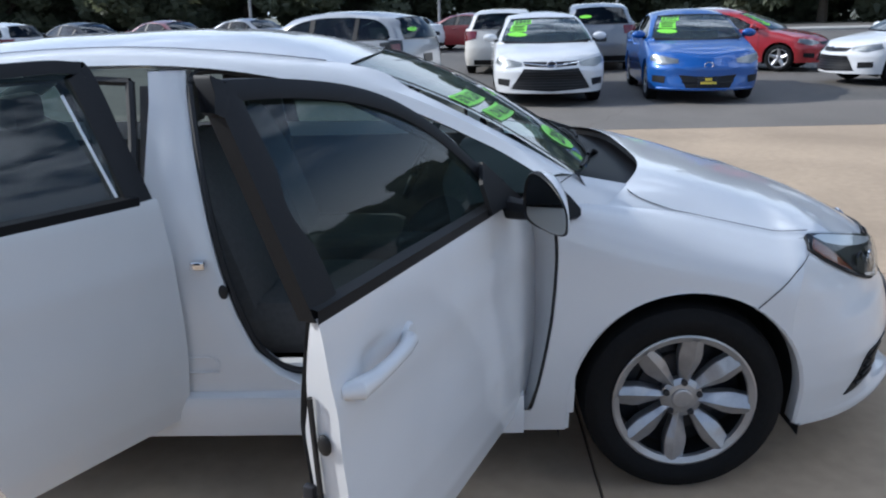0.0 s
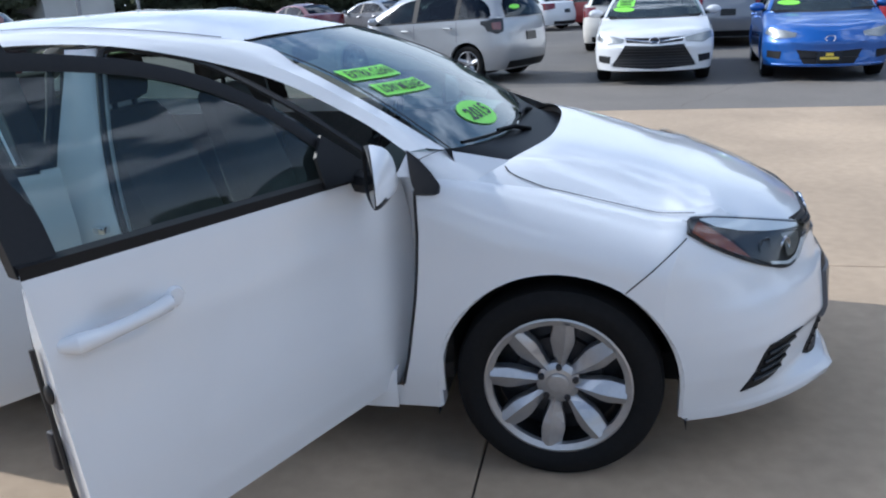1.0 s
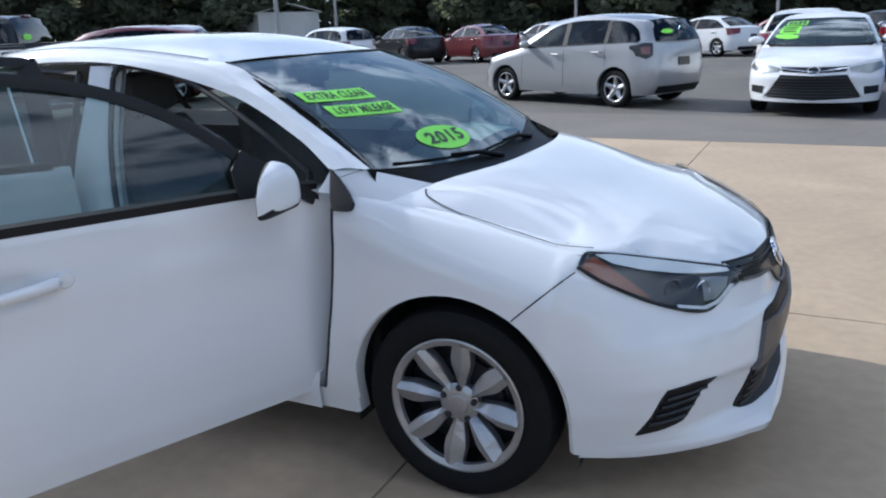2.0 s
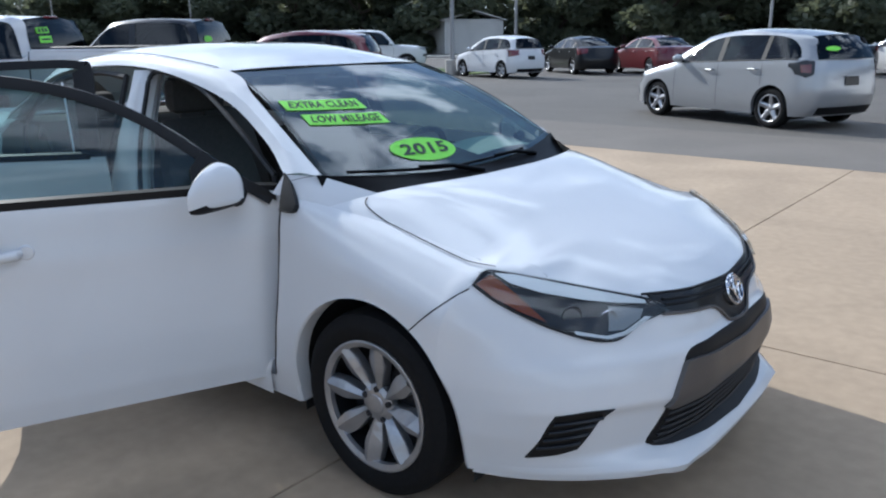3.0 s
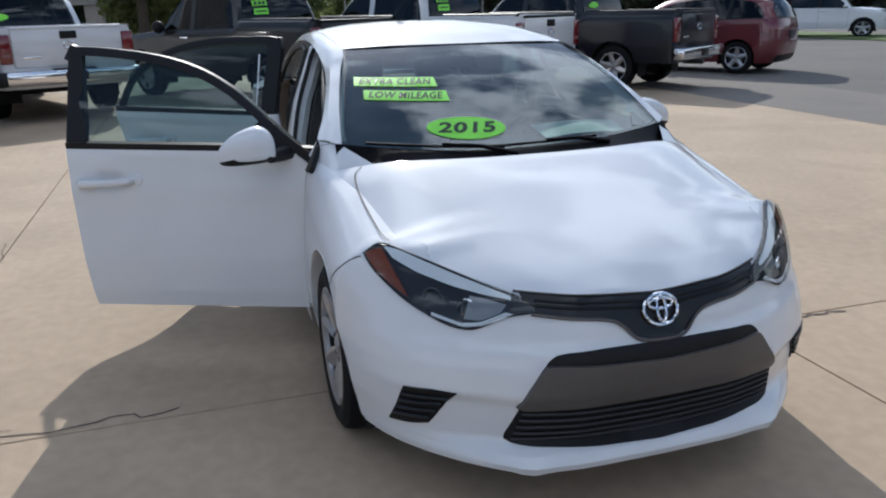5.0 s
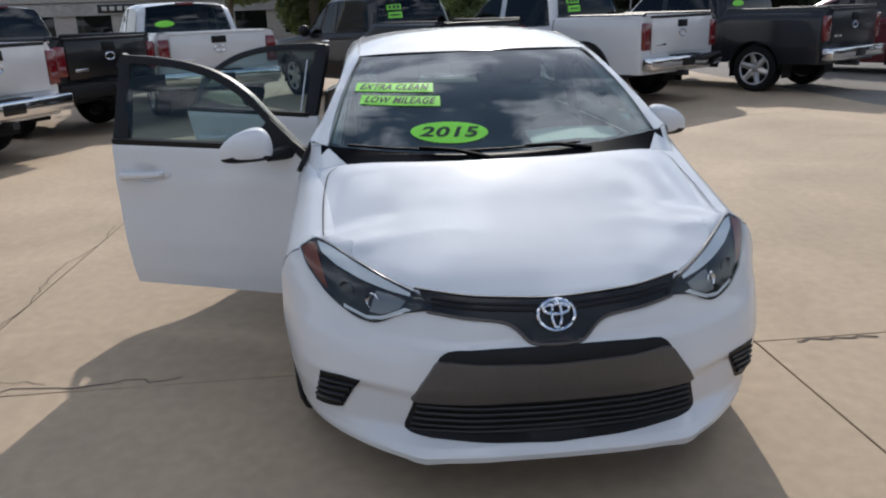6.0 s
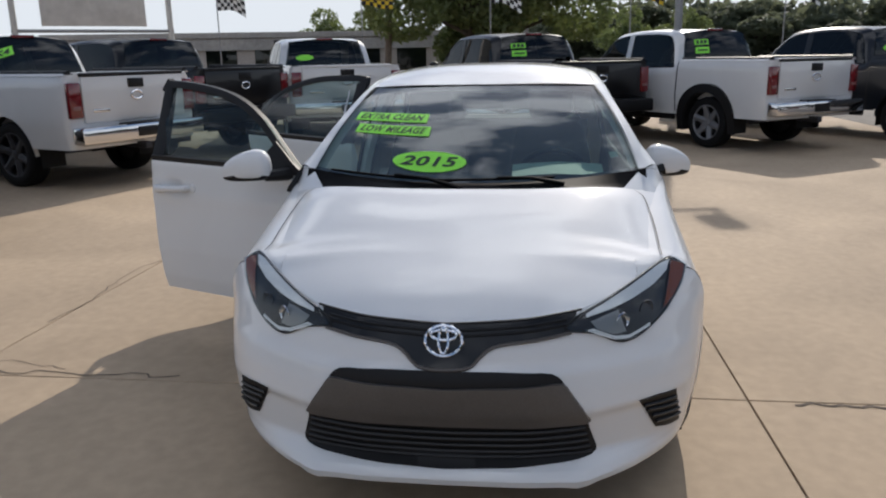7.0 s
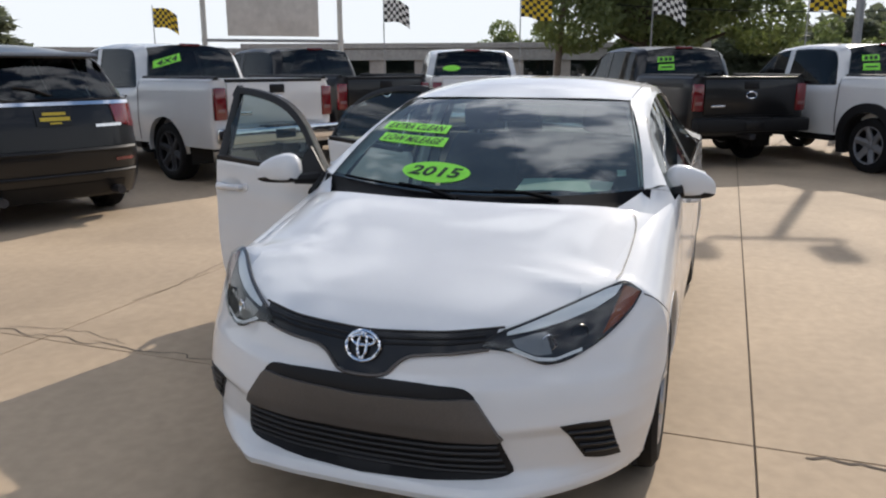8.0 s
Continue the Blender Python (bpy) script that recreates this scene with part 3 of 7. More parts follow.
            rows.append([(r.x, sgn * r.y, r.z) for r in (p, p.lerp(mid, 0.55), mid, mid.lerp(q, 0.6), q, q + Vector((0, -0.05, -0.012)), p + Vector((0, -0.02, -0.045)))])
        return rows

    def belt_point(self, x):
        zt = self.ztop(x) if x <= self.xf else self.ztop(self.xf)
        return Vector((x, self.W(max(min(x, self.xf), self.xr), zt, zt), zt))

    def window_rows(self, sgn, x0, x1, inset=0.012, n=14, m=6):
        """Glass of a side window between two stations (x0 ahead of x1)."""
        line = smooth_line(self.outer, 10)
        xs, ys, zs = [-p.x for p in line], [p.y for p in line], [p.z for p in line]
        rows = []
        for i in range(n + 1):
            x = x0 + (x1 - x0) * i / n
            top = Vector((x, float(np.interp(-x, xs, ys)), float(np.interp(-x, xs, zs))))
            bot = self.belt_point(x)
            bot.z = min(bot.z, top.z)
            rows.append([(x, sgn * (p.y - inset), p.z) for p in (bot.lerp(top, k / m) for k in range(m + 1))])
        return rows


def between(car, top, bot, n=16, m=5, off=0.004, front=True, depth=0.0, sgn=1):
    """A patch on the nose or tail between two lines given in (y, z), raised by off, with its rim carried in by depth."""
    def along(line, t):
        d = [0.0]
        for a, b in zip(line, line[1:]):
            d.append(d[-1] + math.dist(a, b))
        s = t * d[-1]
        return float(np.interp(s, d, [p[0] for p in line])), float(np.interp(s, d, [p[1] for p in line]))
    rows = []
    for i in range(n + 1):
        a, b = along(top, i / n), along(bot, i / n)
        rows.append([car.on_end(sgn * (a[0] + (b[0] - a[0]) * k / m), a[1] + (b[1] - a[1]) * k / m, front, off) for k in range(m + 1)])
    bm = bmesh.new()
    quads(bm, rows)
    if depth:
        rim = [e for e in bm.edges if e.is_boundary]
        new_verts = [v for v in bmesh.ops.extrude_edge_only(bm, edges=rim)["geom"] if isinstance(v, bmesh.types.BMVert)]
        for v in new_verts:
            v.co.x -= depth if front else -depth
    return bm


def strip(points, width, normal, lift=0.0):
    """A narrow band along points lying across the given normal."""
    pts = [Vector(p) for p in points]
    n = Vector(normal).normalized()
    rows = []
    for i, p in enumerate(pts):
        d = (pts[min(i + 1, len(pts) - 1)] - pts[max(i - 1, 0)]).normalized()
        s = d.cross(n).normalized() * width / 2
        rows.append([p - s + n * lift, p + n * (lift + 0.0006), p + s + n * lift])
    return sheet(rows)


TYRES = {}


def wheel(parent, at, sgn, r, rim_r, width, style="ten", mat=None):
    """A wheel with tyre, rim and hub under the vehicle; its outer face looks along sgn * y."""
    key = (r, rim_r, width, style, mat.name if mat else "")
    if key not in TYRES:
        h = width / 2
        prof = [(rim_r * 0.97, -h * 0.8), (rim_r + 0.02, -h * 0.98), (r - 0.035, -h), (r - 0.008, -h * 0.82), (r, -h * 0.5), (r, h * 0.5), (r - 0.008, h * 0.82), (r - 0.035, h * 0.985), (rim_r + 0.045, h * 1.0), (rim_r + 0.012, h * 0.95), (rim_r * 0.985, h * 0.82)]
        bm = lathe(prof, 48)
        # tread grooves
        ob = part("tyre", bm, M_RUBBER)
        tyre_me = ob.data
        bpy.data.objects.remove(ob)
        bm = bmesh.new()
        n = 48
        # barrel and outer ring
        rows = []
        for rr, yy in [((0.90 if style == "ten" else 0.935) * rim_r, h * 0.72), ((0.905 if style == "ten" else 0.94) * rim_r, h * 0.88), (rim_r * 0.985, h * 0.95), (rim_r * 1.012, h * 0.93), (rim_r * 1.0, h * 0.80)]:
            rows.append([(rr * math.cos(2 * math.pi * k / n), yy, rr * math.sin(2 * math.pi * k / n)) for k in range(n)])
        quads(bm, rows, closed=True)
        count = {"ten": 8, "five": 5, "six": 6, "seven": 7}[style]
        for k in range(count):
            a = 2 * math.pi * (k + (0.12 if style == "ten" else 0.25)) / count
            ca, sa = math.cos(a), math.sin(a)
            w0, w1, w2 = (0.022, 0.037, 0.035) if style == "ten" else (0.05, 0.038, 0.055)
            w0, w1, w2 = (q * rim_r / 0.22 for q in (w0, w1, w2))
            prof = [(rim_r * 0.20, w0 * 0.9, h * 0.66), (rim_r * 0.34, w0, h * 0.72), (rim_r * 0.72, w1 * 0.95, h * 0.82), (rim_r * 0.76, w1 * 0.95, h * 0.83), (rim_r * 0.965, w2 * 0.92, h * 0.90)]
            if style == "ten":
                prof = [(rim_r * r, w * rim_r / 0.222, h * q) for r, w, q in ((0.16, 0.016, 0.62), (0.30, 0.017, 0.66), (0.44, 0.025, 0.74), (0.60, 0.035, 0.82), (0.70, 0.037, 0.85), (0.84, 0.033, 0.88), (0.93, 0.031, 0.90))]
            rows = []
            for rad, w, yy in prof:
                rows.append([(rad * ca + s * w * sa, yy + d, rad * sa - s * w * ca) for s, d in ((-1, -0.04), (-1, -0.010), (-0.94, -0.004), (-0.25, 0.007), (-0.2, 0.007), (0.94, -0.012), (1, -0.018), (1, -0.04))])
            quads(bm, rows)
        hub = [(rim_r * 0.30, h * 0.40), (rim_r * 0.30, h * 0.62), (rim_r * 0.22, h * 0.70), (rim_r * 0.16, h * 0.72), (rim_r * 0.15, h * 0.76), (rim_r * 0.12, h * 0.78), (0.001, h * 0.79)]
        rows = [[(rr * math.cos(2 * math.pi * k / 24), yy, rr * math.sin(2 * math.pi * k / 24)) for k in range(24)] for rr, yy in hub]
        quads(bm, rows, closed=True)
        ob = part("rim", bm, mat or M_ALLOY, smooth=False)
        rim_me = ob.data
        bpy.data.objects.remove(ob)
        bm = lathe([(0.001, -h * 0.2), (rim_r * 0.90, -h * 0.2), (rim_r * 0.90, -h * 0.1), (0.62 * rim_r, h * 0.05), (0.60 * rim_r, h * 0.2), (0.001, h * 0.2)], 32)
        ob = part("brake_disc", bm, M_STEEL)
        disc_me = ob.data
        bpy.data.objects.remove(ob)
        bm = bmesh.new()
        bmesh.ops.create_cone(bm, cap_ends=True, segments=8, radius1=rim_r * 0.052, radius2=rim_r * 0.045, depth=0.03, matrix=Matrix.Rotation(radians(-90), 4, "X"))
        ob = part("wheel_nut", bm, M_STEEL)
        nut_me = ob.data
        bpy.data.objects.remove(ob)
        ob = part("barrel", lathe([(rim_r * 0.99, -h * 0.7), (rim_r * 0.93, -h * 0.6), (rim_r * 0.925, h * 0.4), (rim_r * 0.938, h * 0.74)], 40), M_TRIM)
        barrel_me = ob.data
        bpy.data.objects.remove(ob)
        TYRES[key] = (tyre_me, rim_me, disc_me, barrel_me, nut_me)
    hubob = new("wheel")
    hubob.empty_display_size = 0.05
    hubob.parent = parent
    hubob.matrix_local = Matrix.Translation(at) @ (Matrix.Rotation(math.pi, 4, "Z") if sgn < 0 else Matrix())
    for nm, me in zip(("tyre", "rim", "brake_disc", "barrel"), TYRES[key]):
        o = new(nm, me)
        o.parent = hubob
    if style == "ten":
        for k in range(5):
            a = 2 * math.pi * (k + 0.3) / 5
            o = new("wheel_nut", TYRES[key][4])
            o.parent = hubob
            o.location = (rim_r * 0.245 * math.cos(a), width * 0.30, rim_r * 0.245 * math.sin(a))
    return hubob


def fill_under(car, parent, mat=None):
    """The dark floor pan that closes a vehicle below."""
    part("underbody", boxed((car.xr - 0.25, -0.62, car.zb + 0.01), (car.xf + 0.25, 0.62, car.zb + 0.12), 0.03), mat or M_WELL, parent)


def seat(parent, x, y, wide=0.50, mat=None, head=True):
    bm = bmesh.new()
    box(bm, (x - 0.05, y - wide / 2, 0.36), (x + 0.48, y + wide / 2, 0.58), 0.06)
    part("seat_cushion", bm, mat or M_CLOTH, parent)
    rows = []
    for z, dx, w, th in [(0.50, 0.0, 1.0, 0.16), (0.70, -0.06, 1.0, 0.17), (0.92, -0.13, 0.94, 0.14), (1.08, -0.19, 0.78, 0.11), (1.12, -0.20, 0.66, 0.06)]:
        row = []
        for k in range(20):
            a = 2 * math.pi * k / 20
            cx, cy = math.copysign(abs(math.cos(a)) ** 0.6, math.cos(a)), math.copysign(abs(math.sin(a)) ** 0.6, math.sin(a))
            row.append((x + dx + cx * th / 2, y + cy * wide * w / 2, z))
        rows.append(row)
    bm = bmesh.new()
    vs = quads(bm, rows, closed=True)
    bm.faces.new(vs[-1]); bm.faces.new(vs[0])
    part("seat_back", bm, mat or M_CLOTH, parent)
    if head:
        bm = bmesh.new()
        box(bm, (x - 0.27, y - 0.13, 1.14), (x - 0.17, y + 0.13, 1.31), 0.045)
        box(bm, (x - 0.225, y - 0.07, 1.08), (x - 0.21, y - 0.055, 1.16))
        box(bm, (x - 0.225, y + 0.055, 1.08), (x - 0.21, y + 0.07, 1.16))
        part("headrest", bm, mat or M_CLOTH, parent)


def steering_wheel(parent, at):
    m = Matrix.Translation(at) @ Matrix.Rotation(radians(-65), 4, "Y")
    bm = bmesh.new()
    pts = [m @ Vector((0.185 * math.cos(2 * math.pi * k / 24), 0.185 * math.sin(2 * math.pi * k / 24), 0)) for k in range(25)]
    ring = tube(pts, 0.016)
    me = bpy.data.meshes.new("t"); ring.to_mesh(me); ring.free(); bm.from_mesh(me); bpy.data.meshes.remove(me)
    bmesh.ops.create_cube(bm, size=1, matrix=m @ Matrix.Diagonal((0.14, 0.16, 0.05, 1)))
    bmesh.ops.create_cube(bm, size=1, matrix=m @ Matrix.Diagonal((0.035, 0.36, 0.02, 1)))
    part("steering_wheel", bm, M_DASH, parent)


# ---- the white sedan with its doors open ----
HINGE, SWING = Vector((-0.535, -0.85, 0.0)), 67.0
HINGE_R, SWING_R = Vector((-1.60, -0.83, 0.0)), 58.0


def door_parts(car, parent, name, x0, x1, hinge, swing, line, pillar, handle_x, label, lean=0.5, wide_front=None):
    """An opened right-hand door, drawn closed and then swung about its hinge: skin, liner, sash frame, glass, handle."""
    turn = Matrix.Translation(hinge) @ Matrix.Rotation(radians(swing), 4, "Z") @ Matrix.Translation(-hinge)
    zlo = 0.275

    def put(bm):
        bm.transform(turn)
        return bm

    def x_at(s, z):
        f = (z - zlo) / (0.985 - zlo)
        a = x0 - 0.09 * max(0.0, (0.75 - z) / 0.47) ** 2 if x0 > -1 else x0 + 0.015 * math.sin(f * math.pi)
        b = lerp(x1, z)
        return a + (b - a) * s
    def deep(z):
        """Thickness of the door, thin at the belt."""
        return 0.018 + 0.067 * min(1.0, max(0.0, (0.99 - z) / 0.24)) ** 0.7
    n, m = 64, 46
    outer, liner = [], []
    for i in range(n + 1):
        ro, ri = [], []
        for k in range(m + 1):
            z = zlo + (lerp(car.top, x_at(i / n, 0.97)) - zlo) * k / m
            x = x_at(i / n, z)
            y = -car.W(x, z)
            crease = 0.006 * math.exp(-((z - 0.80) / 0.05) ** 2)
            dish = 0.020 * math.exp(-abs((x - handle_x - 0.012) / 0.062) ** 3 - abs((z - 0.846) / 0.034) ** 3)
            ro.append(Vector((x, y - crease + dish, z)))
            ri.append(Vector((x * 0.97 + (x0 + lerp(x1, z)) / 2 * 0.03, y + 0.012 + deep(z), z + (0.01 if k == 0 else 0))))
        outer.append(ro); liner.append(ri)
    bm = bmesh.new()
    vo = quads(bm, outer)
    # turned-in edges all round
    loop = [vo[i][0] for i in range(n + 1)] + [vo[n][k] for k in range(1, m + 1)] + [vo[i][m] for i in range(n - 1, -1, -1)] + [vo[0][k] for k in range(m - 1, 0, -1)]
    ins = [bm.verts.new(v.co + Vector((0.012 if v.co.x < (x0 + lerp(x1, 0.6)) / 2 - 0.3 else 0, deep(v.co.z), 0))) for v in loop]
    for i in range(len(loop)):
        j = (i + 1) % len(loop)
        bm.faces.new((loop[i], loop[j], ins[j], ins[i]))
    door = part(name, put(bm), M_WHITE, parent, label)
    part("door_liner", put(sheet(liner)), M_CLOTH, door, "dark grey plastic and cloth inner door panel")
    bm = boxed((-0.2 + (x0 + lerp(x1, 0.6)) / 2, -car.W(x0, 0.6) + 0.10, 0.60), (0.25 + (x0 + lerp(x1, 0.6)) / 2, -car.W(x0, 0.6) + 0.155, 0.66), 0.02)
    part("armrest", put(bm), M_DASH, door)
    # sash frame: outside line and inside line
    outs = smooth_line(line, 8)
    cx = sum(p[0] for p in line) / len(line)
    rows = []
    for i, p in enumerate(outs):
        q0, q1 = outs[max(i - 1, 0)], outs[min(i + 1, len(outs) - 1)]
        d = (q1 - q0).normalized()
        inw = Vector((d.z, 0, -d.x))
        inw = inw if inw.dot(Vector((cx, 0, 1.1)) - Vector((p.x, 0, p.z))) > 0 else -inw
        w = 0.036 + ((0.055 if wide_front else 0.030 + 0.028 * min(1.0, max(0.0, (1.36 - p.z) / 0.3))) if p.x < pillar or (wide_front and p.x > wide_front) else 0.0)
        q = p + inw * w
        a, b = Vector((p.x, -p.y, p.z)), Vector((q.x, -p.y - (p.z - q.z) * lean, q.z))
        rows.append([a, a.lerp(b, 0.5) + Vector((0, -0.004, 0)), b, b + Vector((0, 0.03, 0)), a + Vector((0, 0.035, 0)), a])
    part("window_frame", put(sheet(rows)), M_TRIM, door, "black window sash frame")
    # belt strip
    pts = [(x0 - 0.06 + (lerp(x1, 0.98) - x0 + 0.06) * k / 12, 0, 0) for k in range(13)]
    rows = []
    for p in pts:
        z = lerp(car.top, p[0])
        y = -car.W(p[0], z)
        rows.append([(p[0], y - 0.003, z - 0.012), (p[0], y - 0.004, z + 0.016), (p[0], y + 0.02, z + 0.022), (p[0], y + 0.05, z + 0.004)])
    part("belt_moulding", put(sheet(rows)), M_TRIM, door)
    # glass
    xa, xb = outs[0].x - 0.02, outs[-1].x + 0.05
    rows = []
    for i in range(21):
        x = xa + (xb - xa) * i / 20
        hi = [p for p in outs if abs(p.x - x) < 0.045]
        zt = max([p.z for p in hi], default=1.2) - 0.02
        zb = lerp(car.top, x) - 0.02
        zt = max(zt, zb + 0.005)
        yb = car.W(x, zb) - 0.018
        rows.append([(x, -(yb - (z - zb) * (lean - 0.2) - (z - zb) ** 2 * 0.5), z) for z in (zb + (zt - zb) * k / 6 for k in range(7))])
    g = part("window_glass", put(sheet(rows)), M_DOORGLASS, door, "raised tinted window glass")
    g.visible_shadow = False
    # handle: grip, two caps, dished pocket
    hz = 0.842
    y = -car.W(handle_x, hz) - 0.006
    bm = tube([(handle_x + 0.125, y + 0.010, hz + 0.004), (handle_x + 0.105, y - 0.014, hz + 0.004), (handle_x + 0.07, y - 0.022, hz + 0.002), (handle_x + 0.0, y - 0.026, hz - 0.002), (handle_x - 0.06, y - 0.024, hz - 0.005), (handle_x - 0.105, y - 0.016, hz - 0.007), (handle_x - 0.13, y + 0.010, hz - 0.008)], [0.012, 0.019, 0.017, 0.016, 0.018, 0.023, 0.015], 12)
    hob = part("door_handle", put(bm), M_WHITE, door)
    part("handle_cap", put(lathe([(0.001, -0.006), (0.020, -0.005), (0.024, 0.0), (0.025, 0.012)], 20)), M_WHITE, hob).matrix_local = turn @ Matrix.Translation((handle_x + 0.138, -car.W(handle_x + 0.138, hz) - 0.004, hz + 0.005)) @ turn.inverted()
    return door, put, turn


def white_sedan():
    low = [(0.15, [0.860, 0.856, 0.828, 0.745, 0.670, 0.580, 0.485, 0.400]),
           (0.215, [0.902, 0.898, 0.876, 0.805, 0.728, 0.632, 0.535, 0.430]),
           (0.245, [0.897, 0.892, 0.868, 0.790, 0.715, 0.625, 0.535, 0.430]),
           (0.280, [0.835, 0.828, 0.796, 0.735, 0.685, 0.620, 0.535, 0.430]),
           (0.405, [0.868, 0.860, 0.822, 0.745, 0.690, 0.632, 0.550, 0.450])]
    high = [(0.435, [0.884, 0.872, 0.832, 0.772, 0.715, 0.645, 0.555, 0.450]),
            (0.510, [0.888, 0.870, 0.812, 0.752, 0.695, 0.622, 0.530, 0.435]),
            (0.560, [0.880, 0.862, 0.795, 0.735, 0.675, 0.600, 0.512, 0.423]),
            (0.590, [0.850, 0.836, 0.772, 0.712, 0.652, 0.575, 0.492, 0.412]),
            (0.620, [0.842, 0.827, 0.758, 0.694, 0.634, 0.557, 0.476, 0.402]),
            (0.700, [0.810, 0.790, 0.725, 0.660, 0.590, 0.510, 0.440, 0.370]),
            (0.800, [0.745, 0.722, 0.648, 0.592, 0.535, 0.470, 0.418, 0.384])]
    car = Auto(fine=1.7, plan=NosePlan((0, 0.3, 0.5, 0.62, 0.72, 0.82, 0.9, 0.96), low + high, [(0.62, 0.30), (0.70, 0.315), (0.78, 0.345), (0.82, 0.365)]),
               round=[(-0.60, 0.010), (-0.45, 0.030), (-0.30, 0.075), (0.0, 0.150), (0.3, 0.190)], round_h=0.17,
               hood=[(-0.40, 1.0), (-0.15, 0.988), (-0.05, 0.978), (0.0, 0.970), (0.2, 0.924), (0.36, 0.876), (0.55, 0.820), (0.68, 0.774), (0.77, 0.728), (0.82, 0.700)],
               hood_back=-0.050, hood_sweep=0.20, hood_e=3.2, hood_p=[(-0.25, 6.4), (-0.05, 5.8), (0.12, 4.3), (0.35, 2.9), (0.65, 2.7)],
               top=[(-3.05, 1.02), (-2.6, 1.01), (-1.5, 0.99), (-0.6, 0.975), (-0.3, 0.94), (0.0, 0.890), (0.30, 0.822)],
               outer=[(-0.440, 0.800, 1.025), (-0.62, 0.735, 1.122), (-0.95, 0.668, 1.252), (-1.45, 0.642, 1.350), (-1.95, 0.634, 1.360), (-2.40, 0.640, 1.306), (-2.72, 0.690, 1.150), (-2.92, 0.745, 1.03)],
               inner=[(-0.335, 0.718, 1.014), (-0.57, 0.678, 1.145), (-0.82, 0.620, 1.265), (-1.035, 0.568, 1.350), (-1.75, 0.556, 1.414), (-2.44, 0.515, 1.368), (-2.75, 0.55, 1.225), (-3.05, 0.60, 1.075)],
               ws0=(-0.20, 0.966), ws1=(-0.335, 0.718, 1.014), wt0=(-0.990, 1.354), wt1=(-1.030, 0.566, 1.346),
               roof=[(-2.55, 1.400), (-2.45, 1.424), (-2.1, 1.450), (-1.7, 1.459), (-1.4, 1.448), (-1.2, 1.414), (-0.98, 1.356)], roof_p=3.0)
    base = thing("compact_sedan", Matrix(), "white four-door sedan with two doors open and green windscreen stickers", "car")

    def opening(c):
        """Faces of the right flank that the two open doors leave away."""
        return (-1.62 < c.x < -0.375 and c.z > 0.29) or (-2.28 < c.x <= -1.62 and c.z > 0.345) or (-2.62 < c.x < -2.2 and c.z > 0.80)

    part("left_flank", car.shell(1, rows=66), M_WHITE, base)
    bm = car.shell(-1, opening, rows=66)
    part("right_flank", bm, M_WHITE, base)
    for sgn in (1, -1):
        for ax in (0.0, -car.wb):
            part("wheel_arch_lip", car.arch_lip(sgn, ax), M_WHITE, base)
            part("wheel_well", car.well(sgn, ax), M_WELL, base)
    rows = car.hood_bm()
    part("hood", sheet(rows), M_WHITE, base)
    fill_under(car, base)

    def on_top(x, y):
        """The height of the bonnet or of the wing's shoulder beside it."""
        xs = min(x, car.xf)
        zt = car.ztop(xs)
        w = lerp(car.side, zt - 0.05)
        r = lerp(car.round, xs)
        if y <= w - r or x > car.xf:
            return car.hood_z(x, y)
        q = 1 - min(1.0, (w - y) / r)
        return zt - car.round_h * (1 - math.sqrt(1 - q * q))

    # shut lines of hood, wings and bumper
    for sgn in (1, -1):
        pts = [(0.385, 0.710), (0.30, 0.716), (0.15, 0.722), (0.0, 0.722), (-0.10, 0.716), (-0.15, 0.702), (-0.168, 0.675)]
        pts = [(x, sgn * y, on_top(x, y)) for x, y, _ in smooth_line([(a, b, 0) for a, b in pts], 5)]
        part("hood_gap", strip(pts, 0.005, (0, sgn * 0.25, 1), 0.003), M_SEAL, base)
        pts = []
        for k in range(13):
            t = k / 12
            x, z = 0.357 - 0.165 * t, 0.775 - 0.142 * t ** 1.1
            pts.append((x, sgn * (car.flank_y(x, z)), z))
        part("bumper_gap", strip(pts, 0.004, (0.35, sgn, 0.05), 0.002), M_SEAL, base)
    for sgn in (1, -1):
        part("wing_top", wing_top(car, sgn), M_WHITE, base)
    rows = []
    for z, xa, xb in ((0.914, -0.412, -0.350), (0.922, -0.410, -0.338), (0.940, -0.420, -0.337), (0.972, -0.430, -0.365), (1.005, -0.438, -0.402), (1.030, -0.446, -0.440)):
        y = -0.866 + max(0.0, z - 0.9) * 0.55
        rows.append([(xa, y, z), ((xa + xb) / 2, y - 0.003, z), (xb, y, z)])
    bm = sheet(rows, thick=0.02)
    part("corner_trim", bm, M_TRIM, base, "black plastic corner at the pillar foot")
    for sgn in (1, -1):
        a, b = car.ws(sgn * 0.99, 0.0, 0.004), Vector((-0.405, sgn * 0.815, 1.0))
        part("pillar_seam", strip([a.lerp(b, k / 5) + Vector((0, 0, 0.004 * math.sin(k / 5 * math.pi))) for k in range(6)], 0.003, (0.3, sgn * 0.5, 1), 0.006), M_SEAL, base)
    # left doors: shut lines
    for x in (-0.50, -1.56, -2.50):
        pts = [car.on_side(x - 0.03 * math.sin((z - 0.3) / 0.68 * math.pi) * (1 if x > -1 else -1), z, 1) for z in [0.30 + 0.66 * k / 16 for k in range(17)]]
        if x < -2.4:
            pts = [p for p in pts if math.hypot(p.x + 2.7, p.z - 0.316) > car.arch + 0.02]
        part("door_gap", strip(pts, 0.005, (0, 1, 0), 0.002), M_SEAL, base)
    part("sill_gap", strip([car.on_side(-0.5 - 1.9 * k / 20, 0.285, 1) for k in range(21)], 0.005, (0, 1, 0), 0.002), M_SEAL, base)
